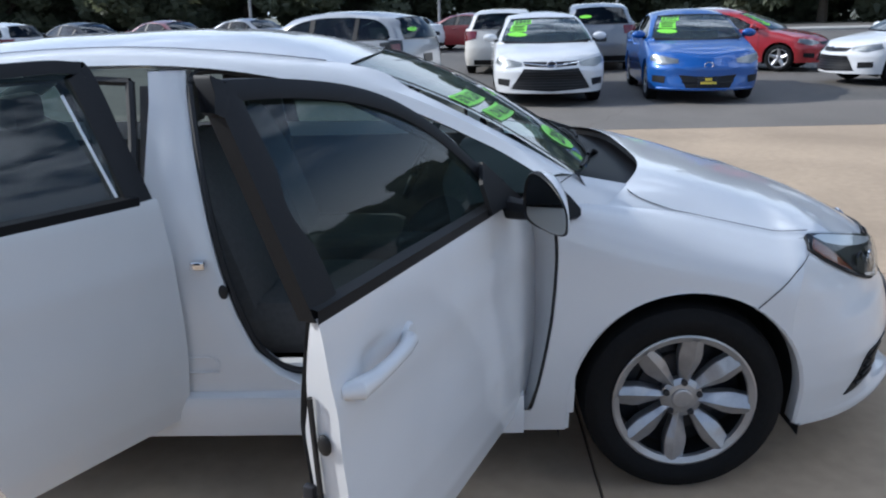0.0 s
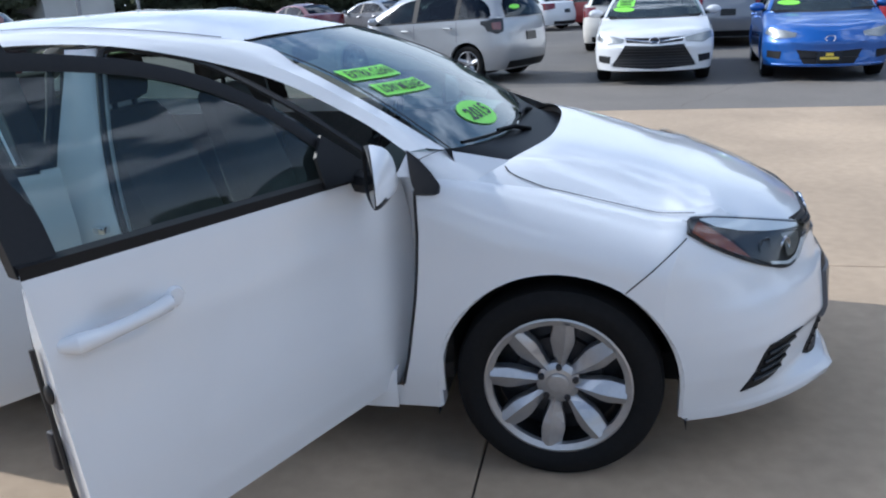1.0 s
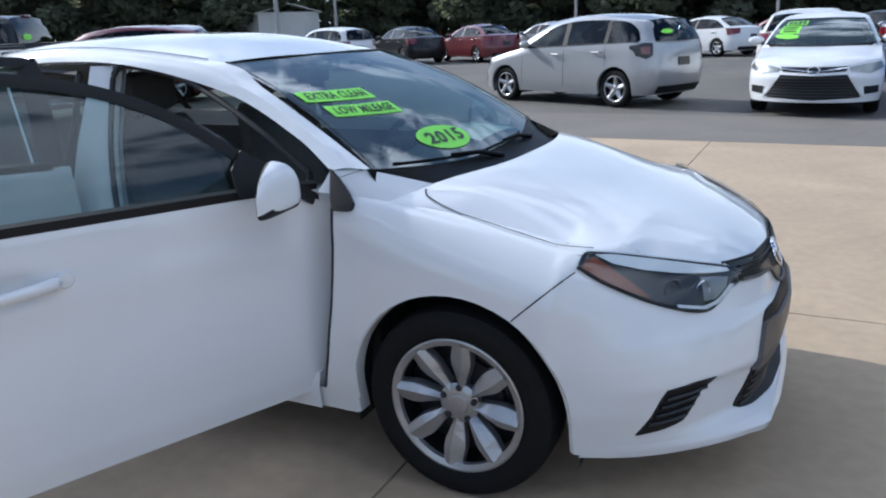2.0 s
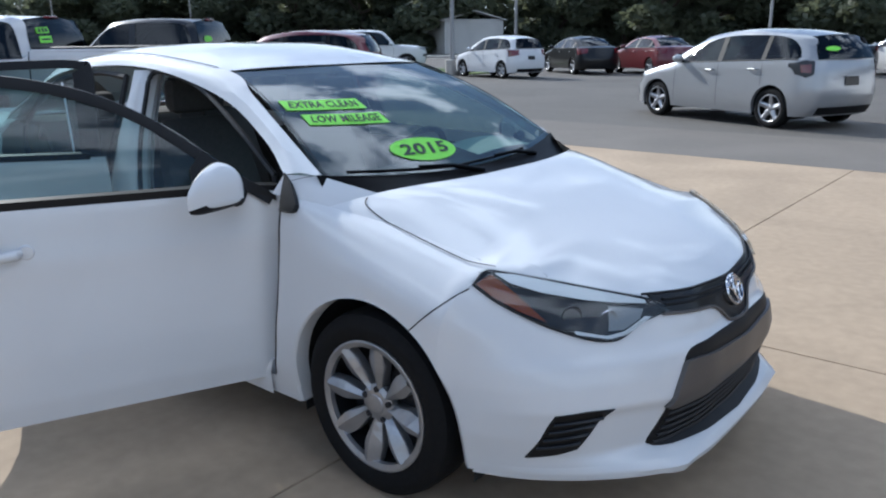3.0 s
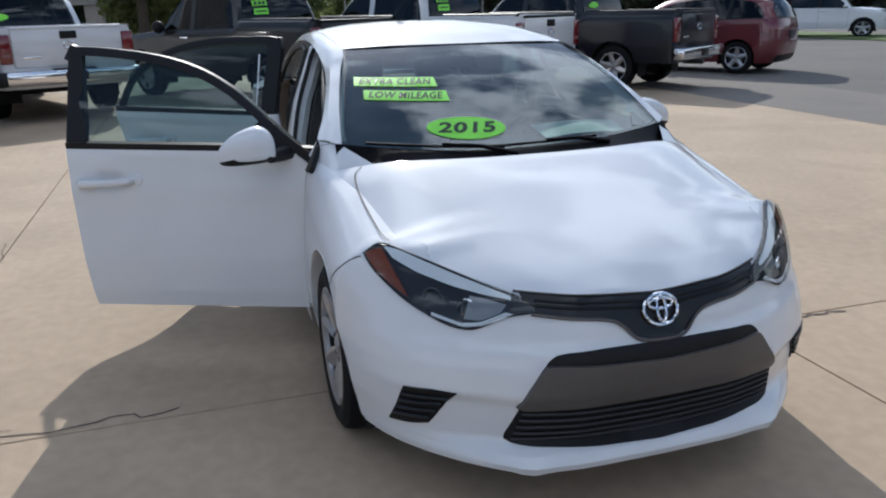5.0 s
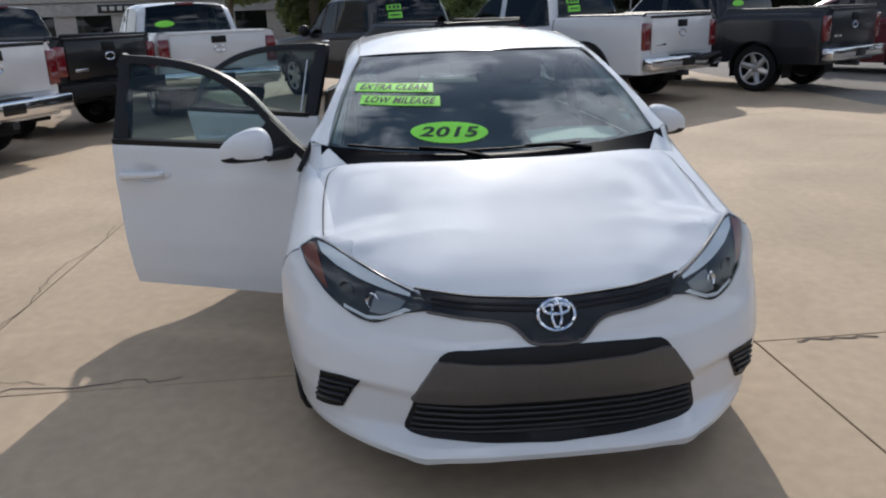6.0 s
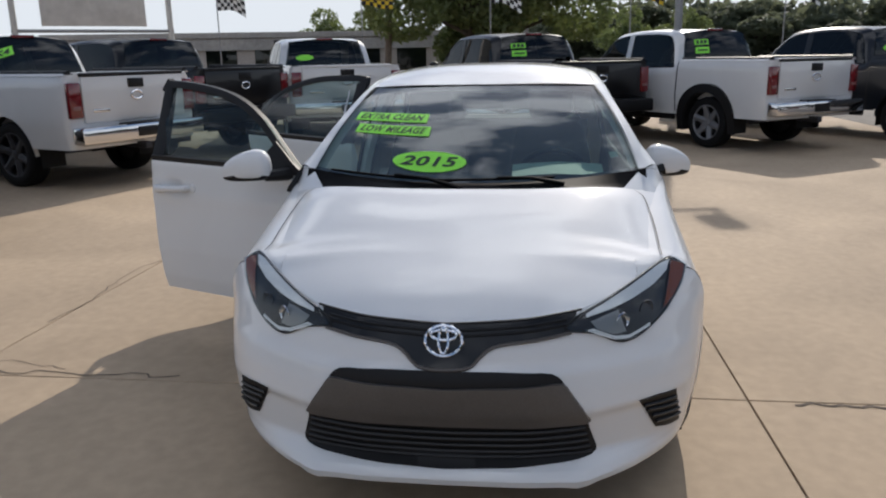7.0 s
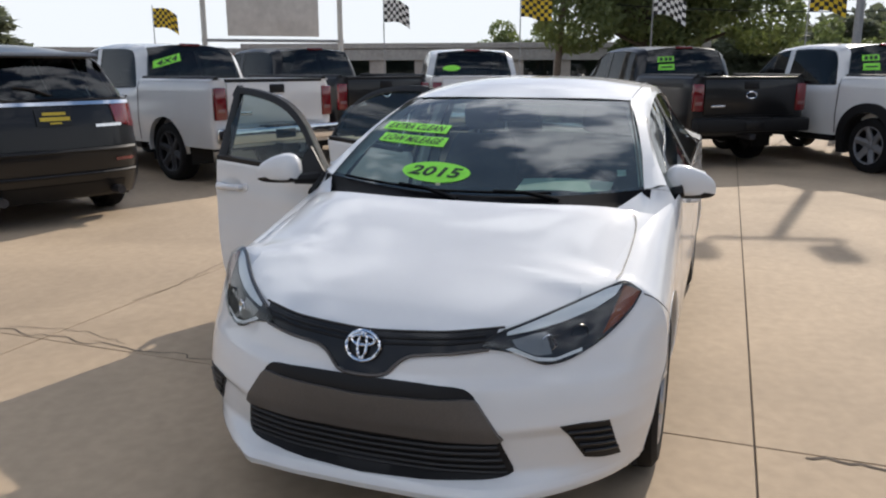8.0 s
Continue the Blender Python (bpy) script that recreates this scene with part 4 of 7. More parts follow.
    for x in (-1.22, -2.16):
        part("door_handle", tube([(x + 0.11, 0.868, 0.862), (x + 0.08, 0.905, 0.862), (x - 0.06, 0.905, 0.855), (x - 0.10, 0.868, 0.852)], 0.017, 8), M_WHITE, base)

    # front wing's rear edge seen in the open doorway, sill, B pillar, door seals
    edge_x = lambda z: lerp([(0.215, -0.525), (0.30, -0.472), (0.40, -0.448), (0.50, -0.430), (0.60, -0.414), (0.70, -0.405), (0.80, -0.400), (0.90, -0.405), (0.97, -0.412)], z)
    rows = []
    for k in range(25):
        z = 0.285 + 0.655 * k / 24
        xs = [-0.345 + (edge_x(z) + 0.345) * j / 5 for j in range(6)]
        row = [(x, -(car.W(x, z) + 0.0012), z) for x in xs]
        rows.append(row + [(edge_x(z) - 0.003, row[-1][1] + 0.004, z), (edge_x(z), row[-1][1] + 0.030, z)])
    part("wing_edge", sheet(rows), M_WHITE, base)
    part("front_hinge_panel", sheet([[(edge_x(z) - 0.004, -0.84, z), (edge_x(z) - 0.014, -0.815, z), (edge_x(z) - 0.030, -0.76, z), (-0.49, -0.69, z), (-0.60, -0.66, z)] for z in [0.28 + 0.66 * k / 8 for k in range(9)]]), M_WHITE, base)
    # dark tube drawn for the shaded gap between wing and opened door
    part("wing_edge_seal", tube([(edge_x(z) - 0.007, -(car.W(-0.42, z) - 0.004), z) for z in [0.30 + 0.62 * k / 14 for k in range(15)]], 0.005, 6), M_SEAL, base)
    part("sill", sheet([[(x, -0.865, 0.215), (x, -0.872, 0.30), (x, -0.86, 0.345), (x, -0.80, 0.362), (x, -0.735, 0.37), (x, -0.72, 0.40), (x, -0.68, 0.40), (x, -0.66, 0.26)] for x in [-0.50 - 2.05 * k / 10 for k in range(11)]]), M_WHITE, base)
    rows = []
    for z, xa, xb, y in [(0.345, -1.13, -1.80, -0.83), (0.375, -1.20, -1.78, -0.83), (0.41, -1.265, -1.76, -0.83), (0.485, -1.347, -1.72, -0.825), (0.61, -1.398, -1.69, -0.82), (0.75, -1.439, -1.675, -0.807), (0.89, -1.465, -1.665, -0.787), (1.06, -1.494, -1.650, -0.744), (1.255, -1.523, -1.640, -0.669), (1.345, -1.530, -1.645, -0.634)]:
        rows.append([(xa - 0.02, y + 0.085, z), (xa + 0.004, y + 0.055, z), (xa, y + 0.012, z), (xa - 0.012, y + 0.004, z), ((xa * 2 + xb) / 3, y, z), ((xa + xb * 2) / 3, y, z), (xb, y + 0.005, z), (xb - 0.02, y + 0.05, z), (xb, y + 0.10, z), (xa - 0.02, y + 0.10, z)])
    part("centre_pillar", sheet(rows), M_WHITE, base, "white centre pillar with door striker")
    bm = bmesh.new()
    box(bm, (-1.515, -0.835, 0.765), (-1.470, -0.80, 0.790), 0.004)
    part("door_striker", bm, M_CHROME, base)
    bm = bmesh.new()
    bmesh.ops.create_uvsphere(bm, u_segments=12, v_segments=6, radius=0.02, matrix=Matrix.Translation((-1.427, -0.812, 0.685)) @ Matrix.Diagonal((0.8, 0.3, 1.2, 1)))
    part("pillar_plug", bm, M_SEAL, base)
    seal = [(-0.56, -0.745, 1.0), (-0.80, -0.705, 1.14), (-1.12, -0.645, 1.282), (-1.38, -0.622, 1.335), (-1.49, -0.618, 1.338), (-1.512, -0.640, 1.31), (-1.508, -0.665, 1.24), (-1.480, -0.730, 1.06), (-1.452, -0.768, 0.89), (-1.425, -0.785, 0.75), (-1.385, -0.795, 0.61), (-1.335, -0.795, 0.49), (-1.255, -0.785, 0.415), (-1.13, -0.76, 0.39), (-0.75, -0.735, 0.39), (-0.60, -0.76, 0.50), (-0.57, -0.77, 0.75), (-0.56, -0.745, 1.0)]
    part("door_seal", tube(smooth_line(seal, 6), 0.011, 6), M_SEAL, base)
    # pressed panel and plug on the pillar's foot
    part("pillar_pressing", tube([(-1.63, -0.834, 0.475), (-1.48, -0.836, 0.475), (-1.46, -0.836, 0.455), (-1.46, -0.838, 0.425), (-1.63, -0.838, 0.425)], 0.003, 6), M_WHITE, base)
    seal = [(-1.70, -0.64, 1.315), (-2.0, -0.62, 1.325), (-2.38, -0.63, 1.28), (-2.60, -0.67, 1.15), (-2.66, -0.72, 0.98), (-2.45, -0.76, 0.74), (-2.25, -0.76, 0.50), (-2.15, -0.735, 0.39), (-1.80, -0.735, 0.39), (-1.70, -0.77, 0.55), (-1.685, -0.77, 0.95), (-1.69, -0.70, 1.15), (-1.70, -0.64, 1.315)]
    part("door_seal", tube(smooth_line(seal, 6), 0.014, 6), M_SEAL, base)

    # roof, pillars, glass
    roof = sheet(car.roof_rows(22, 18))
    part("roof", roof, M_WHITE, base)
    rr = [[(x, y * 0.97, z - 0.035) for x, y, z in row] for row in car.roof_rows(10, 10)]
    part("headliner", sheet(rr), M_CLOTHL, base, "pale grey cloth headlining")
    for sgn in (1, -1):
        part("pillar_and_rail", sheet(car.rail_rows(sgn)), M_WHITE, base)
    for sgn in (1, -1):
        pts = [(p.x, sgn * (p.y + 0.004), p.z + 0.003) for p in smooth_line(car.inner, 8) if -2.75 < p.x < -1.04]
        part("roof_seam", tube(pts, 0.0020, 6), M_BOWL, base)
        # dark drip moulding between screen and pillar
        pts = [car.ws(sgn * 0.985, k / 20, 0.006) for k in range(21)]
        part("screen_moulding", tube(pts, 0.002, 6), M_SEAL, base)
    ws = part("windscreen", sheet([[car.ws(-1 + 2 * j / 28, k / 18) for j in range(29)] for k in range(19)]), M_WSHIELD, base, "laminated windscreen reflecting clouds")
    ws.visible_shadow = False
    # black ceramic border of the screen
    bm = bmesh.new()
    quads(bm, [[car.ws(-1 + 2 * j / 28, v, -0.003) for j in range(29)] for v in (0.0, 0.02, 0.036)])
    part("screen_border", bm, M_GLOSSBLK, base)
    bm = bmesh.new()
    quads(bm, [[car.ws(-1 + 2 * j / 28, v, -0.003) for j in range(29)] for v in (0.993, 0.996, 1.0)])
    part("screen_border", bm, M_GLOSSBLK, base)
    rw = part("rear_window", sheet([[car.rw(-1 + 2 * j / 16, k / 8) for j in range(17)] for k in range(9)]), M_TINT, base)
    rw.visible_shadow = False
    rows = []
    for i in range(7):
        v = i / 6
        rows.append([(car.rb0[0] + 0.1 * u * u + (-3.55 + 0.1 * u * u - car.rb0[0] - 0.1 * u * u) * v, u * (0.64 + 0.08 * v), 1.085 - 0.015 * u * u - 0.03 * v * v) for u in (-1 + 2 * j / 12 for j in range(13))])
    part("trunk_lid", sheet(rows), M_WHITE, base)
    for sgn in (1, -1):
        rows = []
        for i in range(9):
            x = -2.75 - 0.85 * i / 8
            e = car.flank_y(max(x, -3.6), car.ztop(-3.05))
            rows.append([(x, sgn * (0.58 + 0.03 * i / 8), 1.085), (x, sgn * (e + 0.60) / 2, 1.07), (x, sgn * e, 1.02)])
        part("rear_quarter", sheet(rows), M_WHITE, base)
    for x0, x1 in ((-0.52, -1.50), (-1.60, -2.56), (-2.62, -2.90)):
        g = part("side_window", sheet(car.window_rows(1, x0, x1)), M_SIDEGLASS, base, "closed tinted side window")
        g.visible_shadow = False
    g = part("quarter_window", sheet(car.window_rows(-1, -2.66, -2.90)), M_SIDEGLASS, base)
    g.visible_shadow = False
    for x0, x1 in ((-1.50, -1.60), (-2.56, -2.62)):
        part("window_pillar", sheet(car.window_rows(1, x0, x1, 0.006, 3)), M_TRIM, base)

    # cowl and wipers
    rows = []
    for j in range(31):
        u = -1 + 2 * j / 30
        y = 0.745 * u
        xh = car.back(u)
        ph = Vector((xh + 0.03, y, car.hood_z(xh + 0.03, y) - 0.012))
        pw = car.ws(u, 0.012, 0.004)
        pw.y = 0.745 * u
        rows.append([ph, ph.lerp(pw, 0.06) + Vector((0, 0, -0.022)), ph.lerp(pw, 0.35) + Vector((0, 0, -0.030)), ph.lerp(pw, 0.7) + Vector((0, 0, -0.014)), pw])
    part("cowl_panel", sheet(rows), M_COWL, base, "black plastic cowl below the windscreen")
    for pivot_u, tip_u, tip_v, bl in ((-0.05, -0.88, 0.014, 0.30), (0.55, -0.24, 0.018, 0.33)):
        a = car.ws(pivot_u, 0.0, 0.02) + Vector((0.03, 0, -0.022))
        mid = car.ws((pivot_u + tip_u) / 2, 0.026, 0.022)
        b = car.ws(tip_u, tip_v, 0.018)
        w = part("wiper", tube([a, a.lerp(mid, 0.5) + Vector((0, 0, 0.012)), mid], [0.011, 0.008, 0.006], 8), M_COWL, base, "black wiper arm and blade")
        pts = [car.ws(tip_u + (pivot_u - tip_u) * k / 10 * 0.93, tip_v + 0.008 * math.sin(k / 10 * math.pi), 0.014) for k in range(11)]
        part("wiper_blade", tube(pts, 0.006, 6), M_COWL, w)

    # nose: upper grille band, emblem, lower grille, lamps, side intakes
    top = [(-0.405, 0.722), (-0.25, 0.711), (-0.12, 0.704), (0, 0.702), (0.12, 0.704), (0.25, 0.711), (0.405, 0.722)]
    bot = [(-0.385, 0.672), (-0.28, 0.660), (-0.17, 0.648), (-0.125, 0.628), (-0.085, 0.588), (-0.05, 0.580), (0, 0.578), (0.05, 0.580), (0.085, 0.588), (0.125, 0.628), (0.17, 0.648), (0.28, 0.660), (0.385, 0.672)]
    g = part("upper_grille", between(car, top, bot, 48, 5, 0.004, depth=0.02), M_GLOSSBLK, base, "gloss black upper grille band")
    for f in (0.32, 0.62):
        pts = [car.on_end(y, 0.703 + 0.018 * (abs(y) / 0.4) ** 1.5 - 0.044 * f - 0.012 * f * (1 - abs(y) / 0.4), True, 0.008) for y in [-0.37 + 0.74 * k / 30 for k in range(31)]]
        part("grille_bar", tube(pts, 0.0045, 6), M_TRIM, g)
    pts = [car.on_end(y, z - 0.004, True, 0.006) for y, z in bot]
    part("grille_trim", tube(smooth_line(pts, 3), 0.0055, 6), M_GREYPL, g)
    part("hood_front_gap", tube([car.on_end(y, 0.7055 + 0.022 * (abs(y) / 0.42) ** 1.5, True, 0.002) for y in [-0.42 + 0.84 * k / 30 for k in range(31)]], 0.004, 6), M_SEAL, base)
    ez = 0.657
    ring = tube([car.on_end(0.056 * math.cos(2 * math.pi * k / 32), ez + 0.042 * math.sin(2 * math.pi * k / 32), True, 0.014) for k in range(33)], 0.0058, 8)
    em = part("badge", ring, M_CHROME, base, "chrome oval badge")
    part("badge_bar", tube([car.on_end(0.039 * math.cos(2 * math.pi * k / 28), ez + 0.016 + 0.014 * math.sin(2 * math.pi * k / 28), True, 0.016) for k in range(29)], 0.0052, 8), M_CHROME, em)
    part("badge_loop", tube([car.on_end(0.0145 * math.cos(2 * math.pi * k / 28), ez + 0.001 + 0.036 * math.sin(2 * math.pi * k / 28), True, 0.017) for k in range(29)], 0.005, 8), M_CHROME, em)

    def mirrored(half):
        """A line across the nose from its left half, given from the middle outwards."""
        return [(-y, z) for y, z in half[::-1]] + [(y, z) for y, z in half if y > 0]
    top = mirrored([(0, 0.572), (0.2, 0.570), (0.30, 0.566), (0.335, 0.560), (0.356, 0.546), (0.372, 0.520), (0.448, 0.412)])
    bot = mirrored([(0, 0.252), (0.2, 0.257), (0.40, 0.268), (0.455, 0.273), (0.474, 0.281), (0.474, 0.300), (0.440, 0.398)])
    lg = part("lower_grille", between(car, top, bot, 60, 16, 0.003, depth=0.02), M_TRIM, base, "black lower grille opening with slats")
    top = mirrored([(0, 0.522), (0.2, 0.526), (0.33, 0.532), (0.362, 0.529), (0.372, 0.518)])
    bot = mirrored([(0, 0.398), (0.2, 0.398), (0.38, 0.400), (0.436, 0.402), (0.446, 0.412)])
    part("plate_panel", between(car, top, bot, 44, 8, 0.014, depth=0.03), M_GREYPL, lg, "grey unpainted plate panel")
    for k in range(5):
        z = 0.377 - 0.024 * k
        w = 0.438 + (0.40 - z) * 0.25 - 0.012
        pts = [car.on_end(w * (-1 + 2 * i / 36), z + 0.014 * abs(-1 + 2 * i / 36) ** 2 - 0.006, True, 0.007) for i in range(37)]
        part("grille_slat", tube(pts, 0.005, 6), M_SLAT, lg)
    for sgn in (1, -1):
        # intake pockets
        top = [(0.605, 0.438), (0.67, 0.440), (0.738, 0.432)]
        bot = [(0.672, 0.312), (0.715, 0.298), (0.768, 0.288)]
        fg = part("side_intake", between(car, top, bot, 12, 6, 0.004, depth=0.02, sgn=sgn), M_TRIM, base, "black slatted dummy intake")
        for k in range(4):
            z = 0.415 - 0.026 * k
            pts = [car.on_end(sgn * (0.625 + 0.015 * k + (0.113 - 0.008 * k) * i / 8), z - 0.010 * i / 8, True, 0.008) for i in range(9)]
            part("intake_slat", tube(pts, 0.0055, 6), M_GLOSSBLK, fg)
        # chin spoiler
        rows = []
        for i in range(25):
            y = 0.82 * i / 24
            d = 0.004 + 0.010 * max(0.0, 1 - abs(y - 0.42) / 0.06)
            f = min(1.0, (24 - i) / 6)
            d = 0.001 + (d - 0.001) * f * f * (3 - 2 * f)
            p, q, r = car.on_end(sgn * y, 0.250, True, 0.001), car.on_end(sgn * y, 0.226, True, d), car.on_end(sgn * y, 0.206, True, max(0.001, d - 0.004))
            rows.append([p, p.lerp(q, 0.6) + Vector((0.003, 0, 0)), q, r, car.on_end(sgn * y, 0.196, True, -0.03)])
        part("chin_spoiler", sheet(rows), M_WHITE, base)
        # headlamp
        top = [(0.788, 0.782), (0.742, 0.810), (0.705, 0.806), (0.60, 0.775), (0.50, 0.742), (0.41, 0.712), (0.366, 0.684)]
        bot = [(0.788, 0.782), (0.764, 0.737), (0.70, 0.676), (0.62, 0.632), (0.562, 0.619), (0.52, 0.628), (0.46, 0.658), (0.366, 0.674)]
        hl = part("headlight", between(car, top, bot, 36, 8, 0.003, depth=0.02, sgn=sgn), M_SMOKE, base, "headlight with smoked bezel and amber corner")
        grow = lambda line, c, f: [(c[0] + (y - c[0]) * f, c[1] + (z - c[1]) * f) for y, z in line]
        lens = part("lens", between(car, grow(top, (0.58, 0.70), 0.985), grow(bot, (0.58, 0.70), 0.985), 36, 8, 0.020, depth=0.018, sgn=sgn), M_LENS, hl, "clear lens")
        lens.visible_shadow = False
        # pale strip that paints the sky's reflection on the upper lens
        part("lamp_eyebrow", between(car, [(0.728, 0.803), (0.69, 0.798), (0.60, 0.769), (0.50, 0.736), (0.43, 0.712)], [(0.712, 0.778), (0.66, 0.752), (0.58, 0.728), (0.50, 0.712), (0.43, 0.703)], 20, 3, 0.012, sgn=sgn), M_BRIGHT, hl, "sky reflection painted along the lamp's upper edge")
        part("amber_reflector", between(car, [(0.783, 0.782), (0.760, 0.793), (0.735, 0.800)], [(0.768, 0.750), (0.728, 0.708), (0.690, 0.682)], 12, 8, 0.011, sgn=sgn), M_AMBER, hl, "amber corner lens")
        part("lamp_liner", between(car, [(0.700, 0.760), (0.62, 0.730), (0.56, 0.716)], [(0.682, 0.680), (0.62, 0.645), (0.58, 0.640)], 10, 6, 0.008, sgn=sgn), M_SMOKE, hl, "smoked inner lamp housing")
        part("reflector", between(car, [(0.535, 0.708), (0.50, 0.704), (0.445, 0.692)], [(0.560, 0.646), (0.52, 0.644), (0.465, 0.668)], 12, 8, 0.009, sgn=sgn), M_BOWL, hl, "bright metal reflector")
        part("lamp_rim", between(car, [(0.64, 0.655), (0.57, 0.634), (0.52, 0.640), (0.45, 0.672)], [(0.64, 0.645), (0.565, 0.624), (0.518, 0.630), (0.43, 0.668)], 16, 2, 0.011, sgn=sgn), M_BRIGHT, hl, "bright lower rim")
        for cy, cz, r in ((0.548, 0.678, 0.027), (0.628, 0.694, 0.030)):
            c = car.on_end(sgn * cy, cz, True, 0.010)
            bowl = lathe([(r, 0.0), (r * 0.96, 0.004), (r * 0.86, -0.002), (r * 0.55, -0.012), (0.001, -0.016)], 20)
            bowl.transform(Matrix.Translation(c) @ Matrix.Rotation(radians(-90 + sgn * 38), 4, "Z"))
            part("lamp_bowl", bowl, M_CHROME if r < 0.03 else M_BEZEL, hl)
        edge = [car.on_end(sgn * y, z, True, 0.006) for y, z in bot]
        part("lamp_gap", tube(smooth_line(edge, 3), 0.0032, 6), M_SEAL, hl)
        edge = [car.on_end(sgn * y, z, True, 0.006) for y, z in top]
        part("lamp_gap", tube(smooth_line(edge, 3), 0.0032, 6), M_SEAL, hl)
        # tail lamp
        part("tail_light", between(car, [(0.55, 0.98), (0.80, 0.97)], [(0.55, 0.82), (0.82, 0.80)], 8, 5, 0.006, front=False, depth=0.02, sgn=sgn), M_RED_LENS, base)

    # wheels
    for ax in (0.0, -car.wb):
        for sgn in (1, -1):
            wheel(base, (ax, sgn * (0.868 - 0.1025), 0.316), sgn, 0.316, 0.222, 0.205, "ten")

    # doors
    line = [(x, 0.848 - 0.40 * (z - 0.985), z) for x, z in ((-0.478, 0.945), (-0.57, 1.010), (-0.70, 1.112), (-0.846, 1.224), (-1.0, 1.304), (-1.17, 1.354), (-1.37, 1.384), (-1.54, 1.396), (-1.578, 1.390), (-1.574, 1.20), (-1.568, 0.985))]
    fd, put, turn = door_parts(car, base, "front_door", -0.395, [(0.27, -1.525), (0.5, -1.542), (0.75, -1.556), (0.985, -1.566)], HINGE, SWING, line, -1.545, -1.395, "open white front door", lean=0.40)
    # latch, check plug and seal on the door's end
    bm = bmesh.new()
    box(bm, (-1.552, -0.80, 0.54), (-1.534, -0.775, 0.63), 0.004)
    part("door_latch", put(bm), M_STEEL, fd)
    part("end_seal", put(tube([(lerp([(0.27, -1.525), (0.5, -1.542), (0.75, -1.556), (0.985, -1.566)], z) + 0.001, -0.815, z) for z in [0.33 + 0.50 * k / 10 for k in range(11)]], 0.006, 6)), M_SEAL, fd)
    bm = bmesh.new()
    bmesh.ops.create_uvsphere(bm, u_segments=12, v_segments=6, radius=0.019, matrix=Matrix.Translation((-1.556, -0.838, 0.735)) @ Matrix.Diagonal((0.3, 0.8, 1.2, 1)))
    part("door_plug", put(bm), M_SEAL, fd)
    # black corner of the sash behind the mirror
    part("mirror_sail", put(sheet([[(x, -0.866, lo), (x, -0.866 + 0.36 * max(0.0, hi - 0.985), hi)] for x, lo, hi in ((-0.470, 0.925, 0.945), (-0.515, 0.950, 0.978), (-0.575, 0.968, 1.018), (-0.65, 0.975, 1.075), (-0.700, 0.978, 1.112), (-0.745, 0.978, 1.060))], thick=0.012)), M_TRIM, fd)
    line = [(x, 0.848 - 0.5 * (z - 0.995), z) for x, z in ((-1.615, 0.995), (-1.62, 1.16), (-1.63, 1.36), (-1.68, 1.388), (-1.80, 1.394), (-2.10, 1.38), (-2.36, 1.315), (-2.54, 1.18), (-2.60, 1.0))]
    rear, _, _ = door_parts(car, base, "rear_door", -1.60, [(0.27, -2.16), (0.42, -2.22), (0.60, -2.36), (0.75, -2.52), (0.985, -2.60)], HINGE_R, SWING_R, line, -2.9, -2.38, "open white rear door", wide_front=-1.66)
    turn_r = Matrix.Translation(HINGE_R) @ Matrix.Rotation(radians(SWING_R), 4, "Z") @ Matrix.Translation(-HINGE_R)
    # sunlit sheen of the rubber window edge, painted as a pale tube
    bm = tube([(-1.722 - 0.004 * k, -(0.848 - 0.5 * (1.02 + 0.04 * k - 0.995)) - 0.003, 1.02 + 0.04 * k) for k in range(8)], 0.0045, 6)
    bm.transform(turn_r)
    part("window_channel", bm, M_BRIGHT, rear, "rubber window edge with its sunlit sheen painted pale")

    # mirrors
    def mirror(c, wide, sgn, parent, turn_z):
        """A door mirror: painted cap, black foot and rim, and the glass."""
        m = Matrix.Translation(c) @ Matrix.Rotation(radians(turn_z), 4, "Z")
        n = 56

        def ring(d, s):
            """One ring of the housing: d is its share of the depth ahead of the rim, s its size."""
            row = []
            for k in range(n):
                a = 2 * math.pi * k / n
                cy = math.copysign(abs(math.cos(a)) ** 0.72, math.cos(a))
                outer = (1 + sgn * cy * s) / 2
                deep = 0.014 + 0.090 * (1 - outer)
                up = abs(math.sin(a)) ** 0.72 * (0.116 - 0.062 * outer ** 1.6) if math.sin(a) > 0 else -0.046 * abs(math.sin(a)) ** 0.5
                row.append(Vector((-0.055 + deep * d, cy * wide / 2 * s, up * s)))
            return row
        rows = [ring(d, s) for d, s in [(1.0, 0.04), (0.995, 0.20), (0.97, 0.38), (0.91, 0.55), (0.82, 0.70), (0.69, 0.83), (0.50, 0.925), (0.26, 0.98), (0.06, 1.0), (-0.06, 0.985), (-0.10, 0.955), (-0.04, 0.92)]]
        cap, foot = bmesh.new(), bmesh.new()
        for i in range(len(rows) - 1):
            for k in range(n):
                q = [rows[i][k], rows[i][(k + 1) % n], rows[i + 1][(k + 1) % n], rows[i + 1][k]]
                low = (i >= 3 and math.sin(2 * math.pi * (k + 0.5) / n) < -0.22) or i >= 8
                bm = foot if low else cap
                bm.faces.new([bm.verts.new(m @ p) for p in q])
        cap.faces.new([cap.verts.new(m @ p) for p in rows[0]])
        bmesh.ops.remove_doubles(cap, verts=cap.verts, dist=1e-5)
        bmesh.ops.remove_doubles(foot, verts=foot.verts, dist=1e-5)
        part("mirror_housing", cap, M_WHITE, parent, "white door mirror housing")
        part("mirror_foot", foot, M_TRIM, parent)
        bm = bmesh.new()
        bm.faces.new([bm.verts.new(m @ p) for p in ring(-0.05, 0.925)])
        part("mirror_glass", bm, M_MIRROR, parent)
        return m
